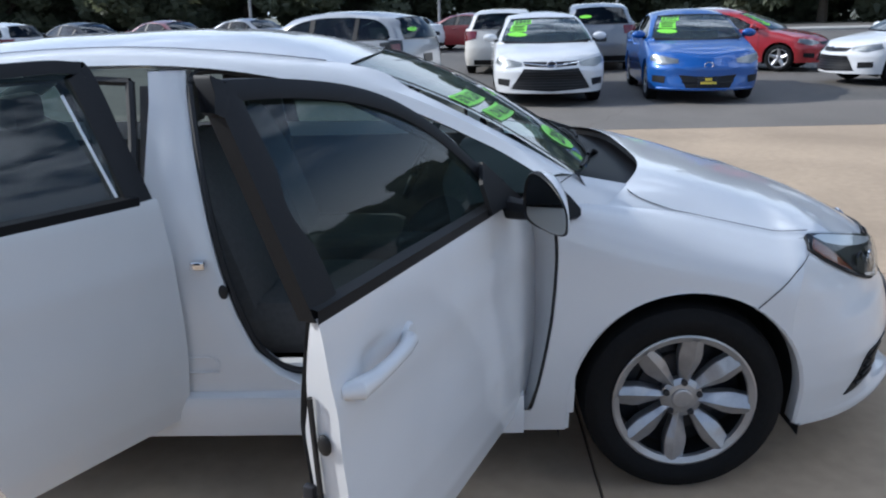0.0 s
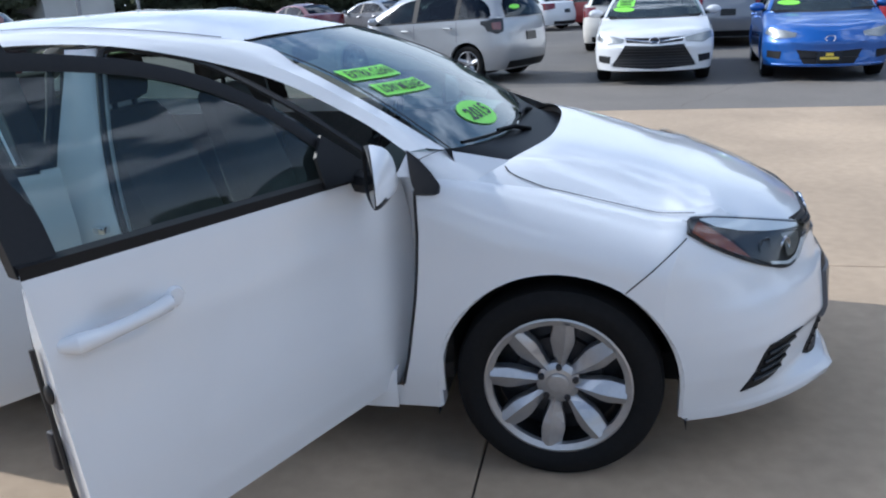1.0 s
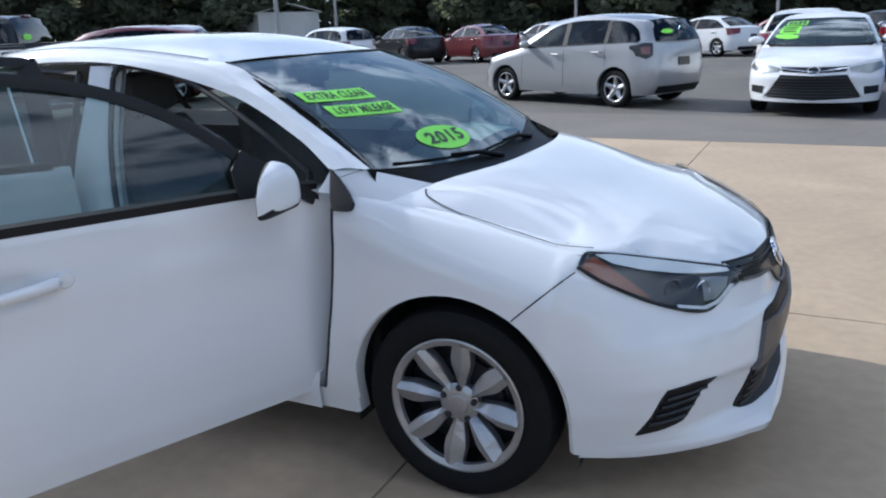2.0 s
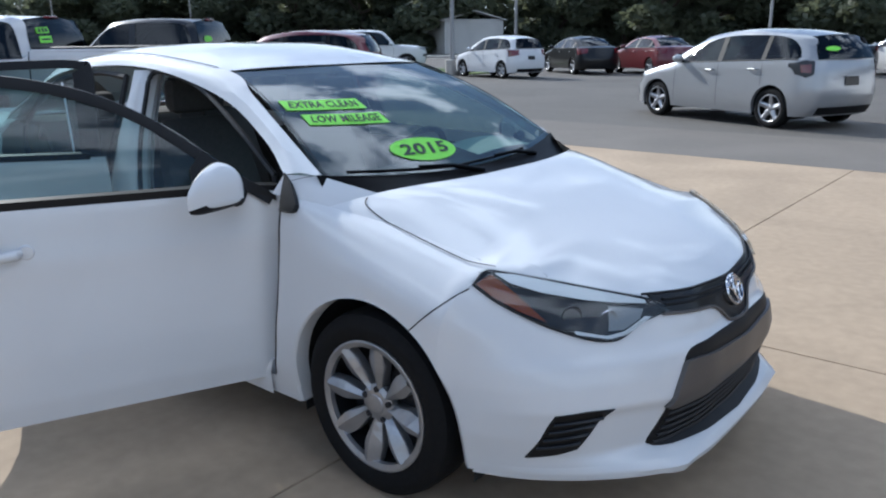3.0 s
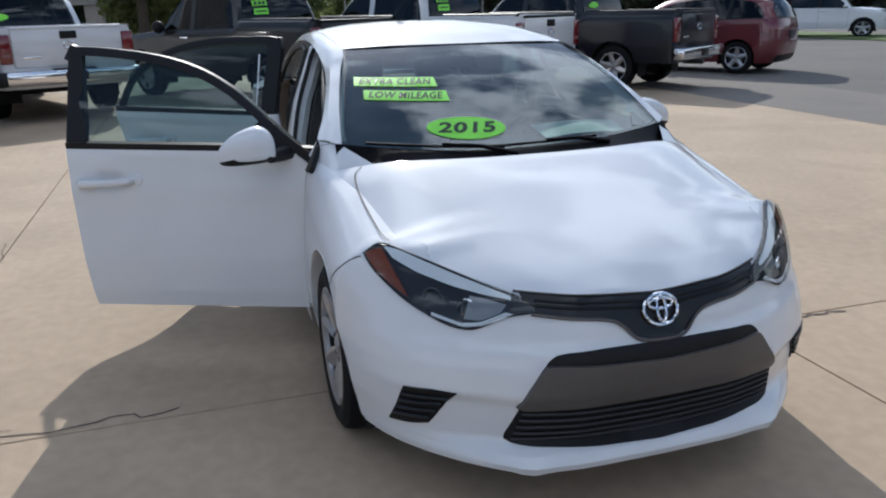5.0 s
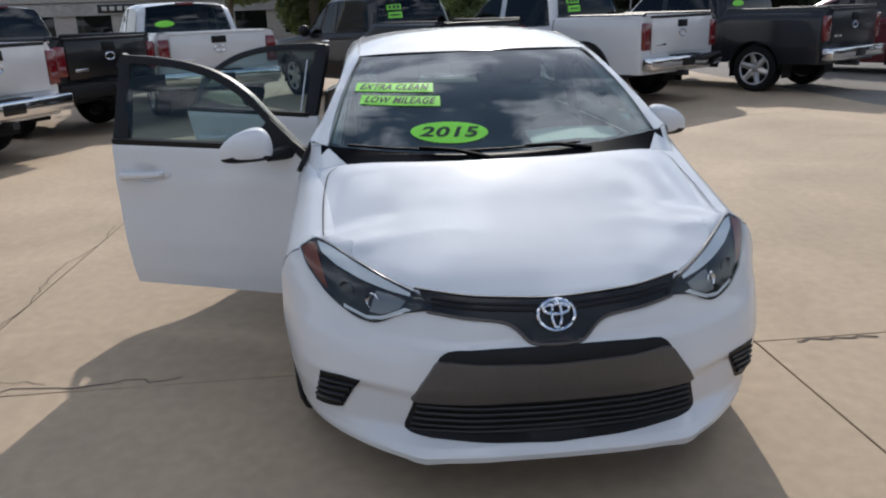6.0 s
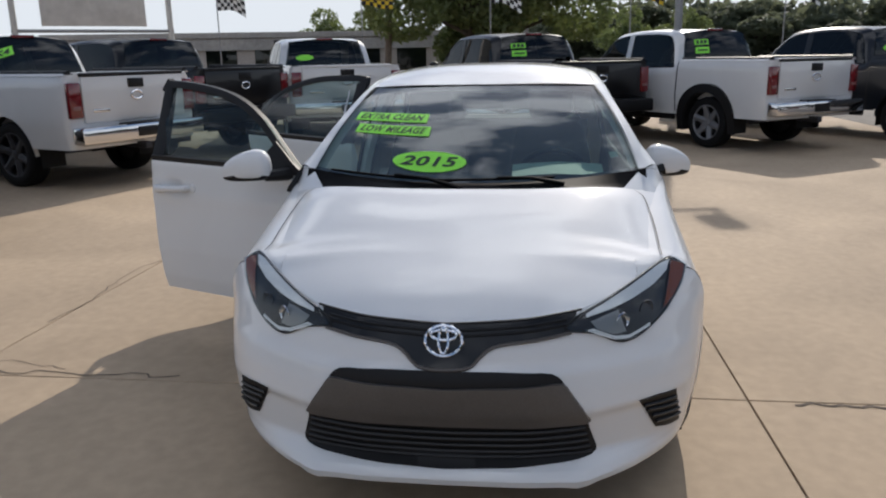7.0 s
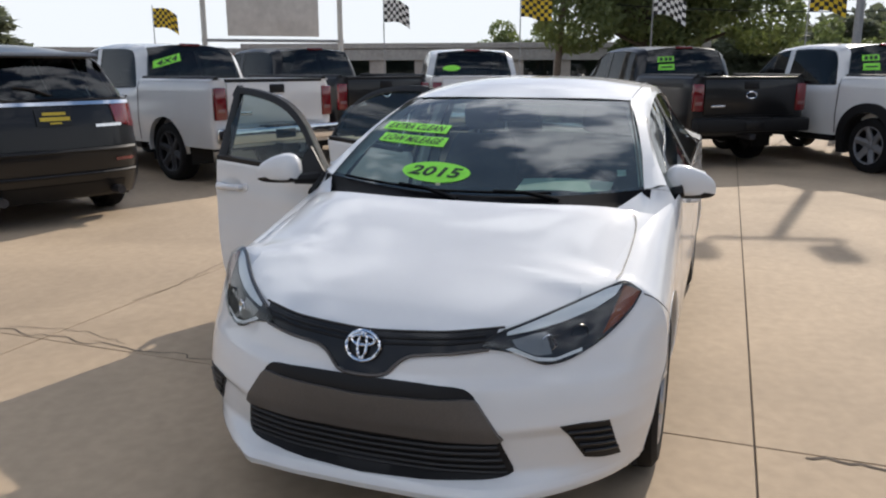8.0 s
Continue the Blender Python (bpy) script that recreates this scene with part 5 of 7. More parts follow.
    mirror((-0.610, 0.885, 0.985), 0.222, 1, base, 4)
    part("mirror_arm", tube([(-0.585, 0.80, 0.965), (-0.595, 0.86, 0.98)], 0.03, 8), M_TRIM, base)
    mirror((-0.415, -1.062, 0.988), 0.232, -1, fd, 22)
    part("mirror_arm", tube([(-0.565, -0.905, 0.965), (-0.51, -0.945, 0.965), (-0.455, -0.99, 0.968)], [0.035, 0.03, 0.026], 8), M_TRIM, fd)

    # cabin
    part("cabin_floor", boxed((-2.75, -0.70, 0.24), (-0.35, 0.70, 0.335), 0.01), M_CLOTH, base)
    part("firewall", boxed((-0.42, -0.72, 0.30), (-0.34, 0.72, 0.90), 0.02), M_DASH, base)
    rows = []
    for x, z in [(-0.26, 0.955), (-0.38, 0.965), (-0.55, 0.955), (-0.68, 0.92), (-0.74, 0.85), (-0.70, 0.70), (-0.62, 0.60)]:
        rows.append([(x - 0.02 * math.cos(3 * u), 0.70 * u, z + (0.035 * math.exp(-((u - 0.53) / 0.22) ** 2) if -0.7 < x < -0.3 else 0)) for u in (-1 + 2 * j / 20 for j in range(21))])
    part("dashboard", sheet(rows), M_DASH, base, "dark moulded dashboard")
    part("centre_console", boxed((-1.35, -0.11, 0.33), (-0.66, 0.11, 0.62), 0.04), M_DASH, base)
    steering_wheel(base, (-0.86, 0.36, 0.88))
    seat(base, -1.42, -0.36)
    seat(base, -1.42, 0.36)
    part("rear_bench", boxed((-2.45, -0.64, 0.36), (-1.98, 0.64, 0.58), 0.06), M_CLOTH, base)
    part("rear_backrest", sheet([[(-2.36, y, 0.5), (-2.45, y, 0.75), (-2.58, y, 1.02), (-2.64, y, 1.05), (-2.70, y, 0.98)] for y in (-0.64, -0.3, 0, 0.3, 0.64)], thick=0.03), M_CLOTH, base)
    for y in (-0.36, 0.36):
        part("headrest", boxed((-2.68, y - 0.13, 1.05), (-2.58, y + 0.13, 1.20), 0.04), M_CLOTH, base)
    part("parcel_shelf", boxed((-3.10, -0.60, 1.03), (-2.68, 0.60, 1.055), 0.01), M_CLOTH, base)
    for sgn in (1, -1):
        part("belt_pillar_trim", sheet([[(x, sgn * (y - 0.10), z) for x, y, z in ((-1.48, 0.84, 0.40), (-1.50, 0.83, 0.80), (-1.55, 0.72, 1.30))], [(x, sgn * (y - 0.10), z) for x, y, z in ((-1.74, 0.84, 0.40), (-1.70, 0.83, 0.80), (-1.68, 0.72, 1.30))]], thick=0.02), M_CLOTH, base)
    part("left_trim", sheet([[(x, 0.76, 0.33), (x, 0.75, 0.62), (x, 0.77, 0.93)] for x in (-0.45, -1.2, -1.9, -2.7)], thick=0.02), M_CLOTH, base)
    bm = boxed((-1.06, -0.11, 1.235), (-1.03, 0.11, 1.300), 0.012)
    part("rear_view_mirror", bm, M_TRIM, base)
    # papers on the dashboard
    rows = [[(-0.34 - 0.11 * v, 0.17 + 0.40 * u, 0.985 + 0.02 * v + 0.012 * math.sin(3 * u)) for u in (0, 0.25, 0.5, 0.75, 1)] for v in (0, 0.5, 1, 1.5)]
    p = part("paper_sheet", sheet(rows, thick=0.002), M_PAPER)
    tagged(p, "loose white paper sheets on the dashboard", "paper")

    # stickers on the windscreen
    def sticker(u0, u1, v0, v1, words, oval=False, tilt=0.0):
        n = 14
        def at(a, b, off):
            return car.ws(u0 + (u1 - u0) * a, v0 + (v1 - v0) * b + tilt * (a - 0.5), off)
        if oval:
            rows = [[at(0.5 + 0.5 * r * math.cos(2 * math.pi * k / 40), 0.5 + 0.5 * r * math.sin(2 * math.pi * k / 40), 0.004) for r in (1.0, 0.75, 0.5, 0.25, 0.02)] for k in range(41)]
        else:
            rows = [[at(i / n, k / 4, 0.004) for i in range(n + 1)] for k in range(5)]
        s = part("window_sticker", sheet(rows), M_GREEN, base, "fluorescent green sticker reading " + words)
        bm = text_points(words, 1.0, 0.028 if oval else 0.022)
        xs = [v.co.x for v in bm.verts]; ys = [v.co.y for v in bm.verts]
        xa, xb, ya, yb = min(xs), max(xs), min(ys), max(ys)
        mx, my = (0.12, 0.26) if oval else (0.06, 0.17)
        for v in bm.verts:
            a = mx + (1 - 2 * mx) * (v.co.x - xa) / (xb - xa)
            b = my + (1 - 2 * my) * (v.co.y - ya) / (yb - ya)
            a += 0.06 * (b - 0.5) * (0.3 if oval else 0.4)
            v.co = at(a, b, 0.0065)
        part("lettering", bm, M_INK, s, smooth=False)
    STICK(sticker)
    # inspection label
    part("inspection_label", sheet([[car.ws(0.86 + 0.05 * a, 0.14 + 0.05 * b, -0.005) for a in (0, 1)] for b in (0, 1)]), M_PAPER, base)
    return base, car


def STICK(sticker):
    """The three green stickers, from the passenger's side to the middle."""
    sticker(-0.925, -0.370, 0.505, 0.60, "EXTRA CLEAN")
    sticker(-0.868, -0.325, 0.375, 0.465, "LOW MILEAGE")
    sticker(-0.520, -0.040, 0.085, 0.245, "2015", oval=True)



# ---- the other vehicles ----
def hatch_form(**k):
    d = dict(wb=2.6, xr=-2.9, fine=0.62,
             tail=[(0.15, -3.22, 3.2), (0.35, -3.36, 3.2), (0.6, -3.40, 3.2), (0.9, -3.36, 3.2), (1.1, -3.30, 3.2)],
             top=[(-2.9, 1.08), (-1.5, 1.02), (-0.6, 0.99), (-0.3, 0.955), (0.0, 0.90), (0.3, 0.82)], zr0=1.06, zf0=0.74,
             roof=[(-3.1, 1.45), (-2.6, 1.53), (-2.0, 1.56), (-1.5, 1.55), (-1.05, 1.47)], wt0=(-1.05, 1.46), wt1=(-1.08, 0.54, 1.44),
             ws0=(-0.15, 0.985), ws1=(-0.28, 0.74, 1.01), rt0=(-3.10, 1.44), rt1=(-3.02, 0.54, 1.42), rb0=(-3.34, 1.08), rb1=(-3.26, 0.66, 1.08),
             hood=[(-0.40, 1.0), (-0.10, 0.975), (0.1, 0.95), (0.36, 0.90), (0.55, 0.85), (0.70, 0.79), (0.82, 0.74)],
             outer=[(-0.48, 0.80, 1.0), (-0.78, 0.745, 1.17), (-1.1, 0.70, 1.34), (-1.5, 0.68, 1.43), (-2.1, 0.675, 1.45), (-2.7, 0.675, 1.41), (-2.95, 0.70, 1.27), (-3.05, 0.77, 1.10)],
             inner=[(-0.28, 0.74, 1.01), (-0.54, 0.69, 1.18), (-0.8, 0.60, 1.33), (-1.08, 0.54, 1.455), (-1.9, 0.57, 1.53), (-3.02, 0.54, 1.42), (-3.15, 0.60, 1.25), (-3.26, 0.66, 1.08)],
             pillars=[(-1.42, -1.52), (-2.34, -2.42)])
    d.update(k)
    return Auto(**d)


def boxy_form():
    """A tall square-backed utility vehicle."""
    return hatch_form(fine=0.5, tyre=0.37, arch=0.43, zb=0.34, zf0=1.02, zr0=1.15,
                      nose=[(0.3, 0.84, 3.2), (0.6, 0.90, 3.2), (0.9, 0.88, 3.2), (1.15, 0.84, 3.0)], tail=[(0.3, -3.50, 6.0), (0.9, -3.52, 6.0), (1.2, -3.50, 6.0)], xr=-3.2,
                      top=[(-3.2, 1.18), (-1.5, 1.17), (-0.6, 1.16), (-0.3, 1.15), (0.3, 1.08)], hood=[(-0.4, 1.20), (0.0, 1.18), (0.5, 1.13), (0.85, 1.04)],
                      ws0=(-0.35, 1.17), ws1=(-0.46, 0.76, 1.18), wt0=(-0.95, 1.80), wt1=(-1.0, 0.62, 1.78), rt0=(-3.40, 1.80), rt1=(-3.36, 0.62, 1.78), rb0=(-3.50, 1.20), rb1=(-3.46, 0.72, 1.20),
                      roof=[(-3.4, 1.82), (-2.5, 1.87), (-1.5, 1.87), (-0.95, 1.81)],
                      outer=[(-0.55, 0.83, 1.17), (-0.75, 0.80, 1.42), (-0.98, 0.77, 1.66), (-1.3, 0.76, 1.74), (-2.1, 0.755, 1.75), (-3.0, 0.755, 1.74), (-3.25, 0.76, 1.66), (-3.36, 0.80, 1.20)],
                      inner=[(-0.46, 0.76, 1.18), (-0.62, 0.72, 1.42), (-0.80, 0.66, 1.64), (-1.0, 0.62, 1.785), (-1.9, 0.64, 1.83), (-3.36, 0.62, 1.785), (-3.42, 0.67, 1.5), (-3.46, 0.72, 1.20)],
                      pillars=[(-1.45, -1.55), (-2.42, -2.52)])


def truck_form():
    return Auto(wb=3.64, tyre=0.40, arch=0.475, tw=0.265, xf=0.45, xr=-4.55, zb=0.50, fine=0.62,
                nose=[(0.3, 0.88, 3.0), (0.6, 0.97, 3.2), (0.9, 0.95, 3.2), (1.15, 0.88, 3.0)],
                tail=[(0.3, -4.82, 8.0), (1.45, -4.82, 8.0)],
                side=[(0.3, 0.94), (0.5, 0.975), (0.8, 1.0), (1.1, 0.985), (1.4, 0.965)],
                top=[(-4.9, 1.36), (-3.0, 1.36), (-2.95, 1.25), (-0.75, 1.21), (-0.4, 1.18), (0.45, 1.10)], zf0=1.06, zr0=1.36, round=0.03,
                hood=[(-0.7, 1.235), (0.0, 1.20), (0.5, 1.15), (0.85, 1.07)], hood_back=-0.36, hood_sweep=0.18,
                ws0=(-0.48, 1.215), ws1=(-0.62, 0.80, 1.225), wt0=(-1.20, 1.82), wt1=(-1.25, 0.66, 1.80),
                roof=[(-2.8, 1.85), (-2.0, 1.885), (-1.5, 1.88), (-1.2, 1.83)], rt0=(-2.80, 1.84), rt1=(-2.78, 0.68, 1.80), rb0=(-2.95, 1.27), rb1=(-2.93, 0.80, 1.27),
                outer=[(-0.72, 0.93, 1.215), (-0.95, 0.88, 1.45), (-1.22, 0.83, 1.69), (-1.5, 0.81, 1.775), (-2.0, 0.81, 1.79), (-2.5, 0.81, 1.775), (-2.72, 0.83, 1.68), (-2.86, 0.92, 1.26)],
                inner=[(-0.62, 0.80, 1.225), (-0.85, 0.745, 1.46), (-1.08, 0.70, 1.67), (-1.27, 0.66, 1.805), (-2.0, 0.69, 1.86), (-2.74, 0.68, 1.805), (-2.86, 0.735, 1.55), (-2.93, 0.80, 1.27)],
                pillars=[(-1.62, -1.74)])


def ruled(a, b, n, m=3, crown=0.0):
    """A surface between two lines, matched by their length."""
    def along(line, t):
        pts = [Vector(p) for p in line]
        d = [0.0]
        for p, q in zip(pts, pts[1:]):
            d.append(d[-1] + (q - p).length)
        s = t * d[-1]
        return Vector([float(np.interp(s, d, [p[i] for p in pts])) for i in range(3)])
    rows = []
    for i in range(n + 1):
        p, q = along(a, i / n), along(b, i / n)
        rows.append([p.lerp(q, k / m) + Vector((0, 0, crown * math.sin(math.pi * k / m))) for k in range(m + 1)])
    return rows


def wing_top(car, sgn):
    """The piece of wing between bonnet, pillar foot and flank."""
    xa = car.hood_back - car.hood_sweep
    i0, o0 = Vector(car.inner[0]), Vector(car.outer[0])
    y1 = float(np.interp(xa, car.hood_edge[0], car.hood_edge[1]))
    a = []
    for t in (0.84, 0.90, 0.95):
        x = car.back(t)
        y = t * float(np.interp(x, car.hood_edge[0], car.hood_edge[1]))
        a.append(Vector((x + 0.004, y, car.hood_z(x, y))))
    a.append(Vector((xa, y1, float(np.interp(xa, car.hood_edge[0], car.hood_edge[2])))))
    for k in range(1, 5):
        x = xa + (o0.x - 0.03 - xa) * k / 4
        a.append(car.belt_point(x))
    b = [i0.lerp(o0, k / 7) for k in range(8)]
    rows = [[p, p.lerp(q, 0.35), p.lerp(q, 0.7), q] for p, q in zip(a, b)]
    return sheet([[(p.x, sgn * p.y, p.z) for p in row] for row in rows])


def cowl(car):
    rows = []
    w = car.ws1[1]
    for j in range(21):
        u = -1 + 2 * j / 20
        xh = car.back(u) + 0.03
        ph = Vector((xh, w * 1.02 * u, car.hood_z(xh, w * u) - 0.012))
        pw = car.ws(u, 0.01, 0.004)
        rows.append([ph, ph.lerp(pw, 0.4) + Vector((0, 0, -0.012)), pw])
    return sheet(rows)


def bars(at_uv, parent, lines, mat, name="lettering"):
    """Unreadable writing: plain bars on a surface given by a function of u, v."""
    for u0, u1, v0, v1 in lines:
        rows = [[at_uv(u0 + (u1 - u0) * i / 4, v0 + (v1 - v0) * k) for i in range(5)] for k in (0, 1)]
        part(name, sheet(rows), mat, parent, smooth=False)


def window_card(at_uv, parent, u, v, w, h, oval=False):
    """A green price card on a window, with bars for its writing."""
    if oval:
        rows = [[at_uv(u + w / 2 * r * math.cos(2 * math.pi * k / 20), v + h / 2 * r * math.sin(2 * math.pi * k / 20)) for r in (1, 0.5, 0.02)] for k in range(21)]
    else:
        rows = [[at_uv(u + w * (a - 0.5), v + h * (b - 0.5)) for a in (0, 0.5, 1)] for b in (0, 1)]
    return part("window_sticker", sheet(rows), M_GREEN, parent, "fluorescent green price sticker")


def closed_car(name, car, mat, m, label, scale=(1, 1, 1), group="cars for sale", category="car", rim="five", cards="", head_dark=False, wheel_mat=None, plate=True, glass=None, front_grille=True, lip=None, truck_strip=False, face="", dark_lamps=False):
    """A parked vehicle with its doors shut."""
    glass = glass or M_TINT
    base = thing(name, m @ Matrix.Diagonal((*scale, 1)), label, category, group)
    part("body", car.shell(1), mat, base)
    part("body", car.shell(-1), mat, base)
    part("hood", sheet(car.hood_bm()), mat, base)
    truck = car.tyre > 0.38
    for sgn in (1, -1):
        part("wing_top", wing_top(car, sgn), mat, base)
        part("pillar_and_rail", sheet(car.rail_rows(sgn, 5)), mat, base)
        for ax in (0.0, -car.wb):
            part("wheel_arch_lip", car.arch_lip(sgn, ax), lip or mat, base)
            part("wheel_well", car.well(sgn, ax), M_WELL, base)
            if lip:
                part("wheel_flare", car.flare(sgn, ax, 0.13), lip, base)
            wheel(base, (ax, sgn * (lerp(car.side, car.tyre) - 0.01 - car.tw / 2), car.tyre), sgn, car.tyre, car.tyre * 0.68, car.tw, rim, wheel_mat)
        ends = [car.outer[0][0] - 0.01] + [x for p in car.pillars for x in p] + [car.outer[-1][0]]
        for k in range(0, len(ends), 2):
            g = part("side_window", sheet(car.window_rows(sgn, ends[k], ends[k + 1], n=8, m=4)), glass, base)
        for a, b in car.pillars:
            part("window_pillar", sheet(car.window_rows(sgn, a, b, 0.004, 2, 4)), mat if truck else M_TRIM, base)
        # belt strip, handles, mirror
        xs = [car.outer[0][0] + (car.outer[-1][0] - car.outer[0][0]) * k / 12 for k in range(13)]
        part("belt_moulding", tube([(x, sgn * car.belt_point(x).y, car.belt_point(x).z + 0.004) for x in xs], 0.010, 6), M_TRIM, base)
        for a, b in car.pillars[:2]:
            x = a + 0.13
            z = car.ztop(x) - 0.13
            part("door_handle", tube([(x + 0.10, sgn * (car.W(x, z)), z), (x + 0.07, sgn * (car.W(x, z) + 0.035), z), (x - 0.07, sgn * (car.W(x, z) + 0.035), z), (x - 0.1, sgn * car.W(x, z), z)], 0.016, 6), M_CHROME if truck else mat, base)
        for x in [car.outer[0][0] + 0.03] + [p[0] - 0.05 for p in car.pillars]:
            pts = [car.on_side(x, z, sgn) for z in [car.zb + 0.1 + (car.ztop(x) - car.zb - 0.13) * k / 10 for k in range(11)]]
            pts = [p for p in pts if math.hypot(p.x + car.wb, p.z - car.tyre) > car.arch + 0.03]
            if len(pts) > 2:
                part("door_gap", strip(pts, 0.007, (0, sgn, 0), 0.002), M_SEAL, base)
        o = Vector(car.outer[0])
        mx, my, mz = o.x - 0.10, o.y + 0.13, o.z + 0.06
        bm = bmesh.new()
        bmesh.ops.create_uvsphere(bm, u_segments=14, v_segments=8, radius=1.0, matrix=Matrix.Translation((mx, sgn * my, mz)) @ Matrix.Diagonal((0.07, 0.12, 0.07 if not truck else 0.11, 1)))
        mi = part("mirror", bm, M_TRIM if truck else mat, base)
        part("mirror_arm", tube([(mx, sgn * (my - 0.14), mz - 0.06), (mx, sgn * (my - 0.04), mz - 0.03)], 0.025, 6), M_TRIM, mi)
        # lamps
        z0 = car.zf0
        w = car.W(car.xf, z0)
        hl = part("headlight", between(car, [(w * 0.93, z0 + 0.06), (w * 0.72, z0 + 0.03), (w * 0.50, z0 - 0.015)], [(w * 0.97, z0 - 0.02), (w * 0.80, z0 - 0.10 - (0.08 if truck else 0)), (w * 0.52, z0 - 0.07 - (0.10 if truck else 0))], 14, 4, 0.008, depth=0.02, sgn=sgn), M_BOWL if not head_dark else M_BEZEL, base)
        le = part("lens", between(car, [(w * 0.93, z0 + 0.06), (w * 0.72, z0 + 0.03), (w * 0.50, z0 - 0.015)], [(w * 0.97, z0 - 0.02), (w * 0.80, z0 - 0.10), (w * 0.52, z0 - 0.07)], 14, 4, 0.02, depth=0.01, sgn=sgn), M_LENS, hl)
        part("side_intake", between(car, [(w * 0.72, z0 - 0.27), (w * 0.93, z0 - 0.26)], [(w * 0.74, z0 - 0.38), (w * 0.93, z0 - 0.36)], 8, 3, 0.006, sgn=sgn), M_TRIM, base)
    if face == "low":
        z0 = car.zf0
        lo = part("lower_grille", between(car, [(-0.44, z0 - 0.245), (0, z0 - 0.275), (0.44, z0 - 0.245)], [(-0.33, z0 - 0.455), (0, z0 - 0.475), (0.33, z0 - 0.455)], 24, 6, 0.006, depth=0.01), M_TRIM, base, "wide black smiling grille")
        part("grille_slat", tube([car.on_end(0.40 * (-1 + 2 * i / 16), z0 - 0.36, True, 0.012) for i in range(17)], 0.007, 5), M_GLOSSBLK, lo)
        c = car.on_end(0, z0 - 0.10, True, 0.010)
        part("badge", tube([(c.x, 0.065 * math.cos(2 * math.pi * k / 20), c.z + 0.045 * math.sin(2 * math.pi * k / 20)) for k in range(21)], 0.009, 6), M_CHROME, base)
        part("chin", tube([car.on_end(0.74 * (-1 + 2 * i / 20), 0.24, True, 0.004) for i in range(21)], 0.014, 6), mat, base)
    elif face == "wide":
        z0 = car.zf0
        up = part("grille", between(car, [(-0.43, z0 + 0.005), (0, z0 - 0.005), (0.43, z0 + 0.005)], [(-0.40, z0 - 0.065), (0, z0 - 0.085), (0.40, z0 - 0.065)], 20, 4, 0.006, depth=0.01), M_TRIM, base)
        part("chrome_wings", tube([car.on_end(y, z0 - 0.02 - 0.05 * (1 - abs(y) / 0.42), True, 0.014) for y in [-0.42 + 0.06 * k for k in range(15)]], 0.012, 6), M_CHROME, up)
        lo = part("lower_grille", between(car, [(-0.42, z0 - 0.105), (0, z0 - 0.120), (0.42, z0 - 0.105)], [(-0.61, z0 - 0.42), (0, z0 - 0.455), (0.61, z0 - 0.42)], 28, 8, 0.006, depth=0.01), M_TRIM, base, "large black slatted grille")
        for k in range(7):
            z = z0 - 0.15 - 0.042 * k
            part("grille_slat", tube([car.on_end((0.43 + 0.024 * k) * (-1 + 2 * i / 16), z, True, 0.012) for i in range(17)], 0.006, 5), M_SLAT, lo)
        part("grille_frame", tube([car.on_end(y, z, True, 0.010) for y, z in ((-0.42, z0 - 0.10), (-0.50, z0 - 0.22), (-0.625, z0 - 0.42), (-0.3, z0 - 0.455), (0, z0 - 0.465), (0.3, z0 - 0.455), (0.625, z0 - 0.42), (0.50, z0 - 0.22), (0.42, z0 - 0.10))], 0.010, 6), mat, lo)
        c = car.on_end(0, z0 - 0.055, True, 0.022)
        part("badge", tube([(c.x, 0.075 * math.cos(2 * math.pi * k / 20), c.z + 0.050 * math.sin(2 * math.pi * k / 20)) for k in range(21)], 0.010, 6), M_CHROME, base)
    elif front_grille:
        z0 = car.zf0
        up = part("grille", between(car, [(-0.42, z0 - 0.02), (0, z0 - 0.025), (0.42, z0 - 0.02)], [(-0.36, z0 - 0.09), (0, z0 - 0.10), (0.36, z0 - 0.09)], 20, 4, 0.006, depth=0.01), M_TRIM, base)
        lo = part("lower_grille", between(car, [(-0.44, z0 - 0.16), (0, z0 - 0.16), (0.44, z0 - 0.16)], [(-0.60, z0 - 0.43), (0, z0 - 0.46), (0.60, z0 - 0.43)], 24, 6, 0.006, depth=0.01), M_TRIM, base)
        for k in range(5):
            z = z0 - 0.20 - 0.05 * k
            pts = [car.on_end((0.46 + 0.03 * k) * (-1 + 2 * i / 16), z, True, 0.012) for i in range(17)]
            part("grille_slat", tube(pts, 0.007, 5), M_GLOSSBLK, lo)
        c = car.on_end(0, z0 - 0.055, True, 0.014)
        part("badge", tube([(c.x, 0.06 * math.cos(2 * math.pi * k / 20), c.z + 0.042 * math.sin(2 * math.pi * k / 20)) for k in range(21)], 0.008, 6), M_CHROME, base)
    # roof, glass
    part("roof", sheet(car.roof_rows(10, 10)), mat, base)
    part("windscreen", sheet([[car.ws(-1 + 2 * j / 12, k / 8) for j in range(13)] for k in range(9)]), M_WSHIELD if not truck else glass, base)
    part("rear_window", sheet([[car.rw(-1 + 2 * j / 12, k / 6) for j in range(13)] for k in range(7)]), glass, base)
    part("screen_border", tube([car.ws(-1 + 2 * j / 12, 1.0, 0.004) for j in range(13)], 0.010, 5), M_SEAL, base)
    part("cowl_panel", cowl(car), M_TRIM, base)
    fill_under(car, base)
    # cabin: seats and lining
    x0 = car.outer[3][0]
    zs = car.ztop(-1.5) - 0.02
    for y in (-0.36, 0.36):
        bm = boxed((x0 - 0.12, y - 0.24, car.zb + 0.12), (x0 + 0.02, y + 0.24, zs + 0.10), 0.06)
        box(bm, (x0 - 0.14, y - 0.12, zs + 0.12), (x0 - 0.04, y + 0.12, zs + 0.28), 0.04)
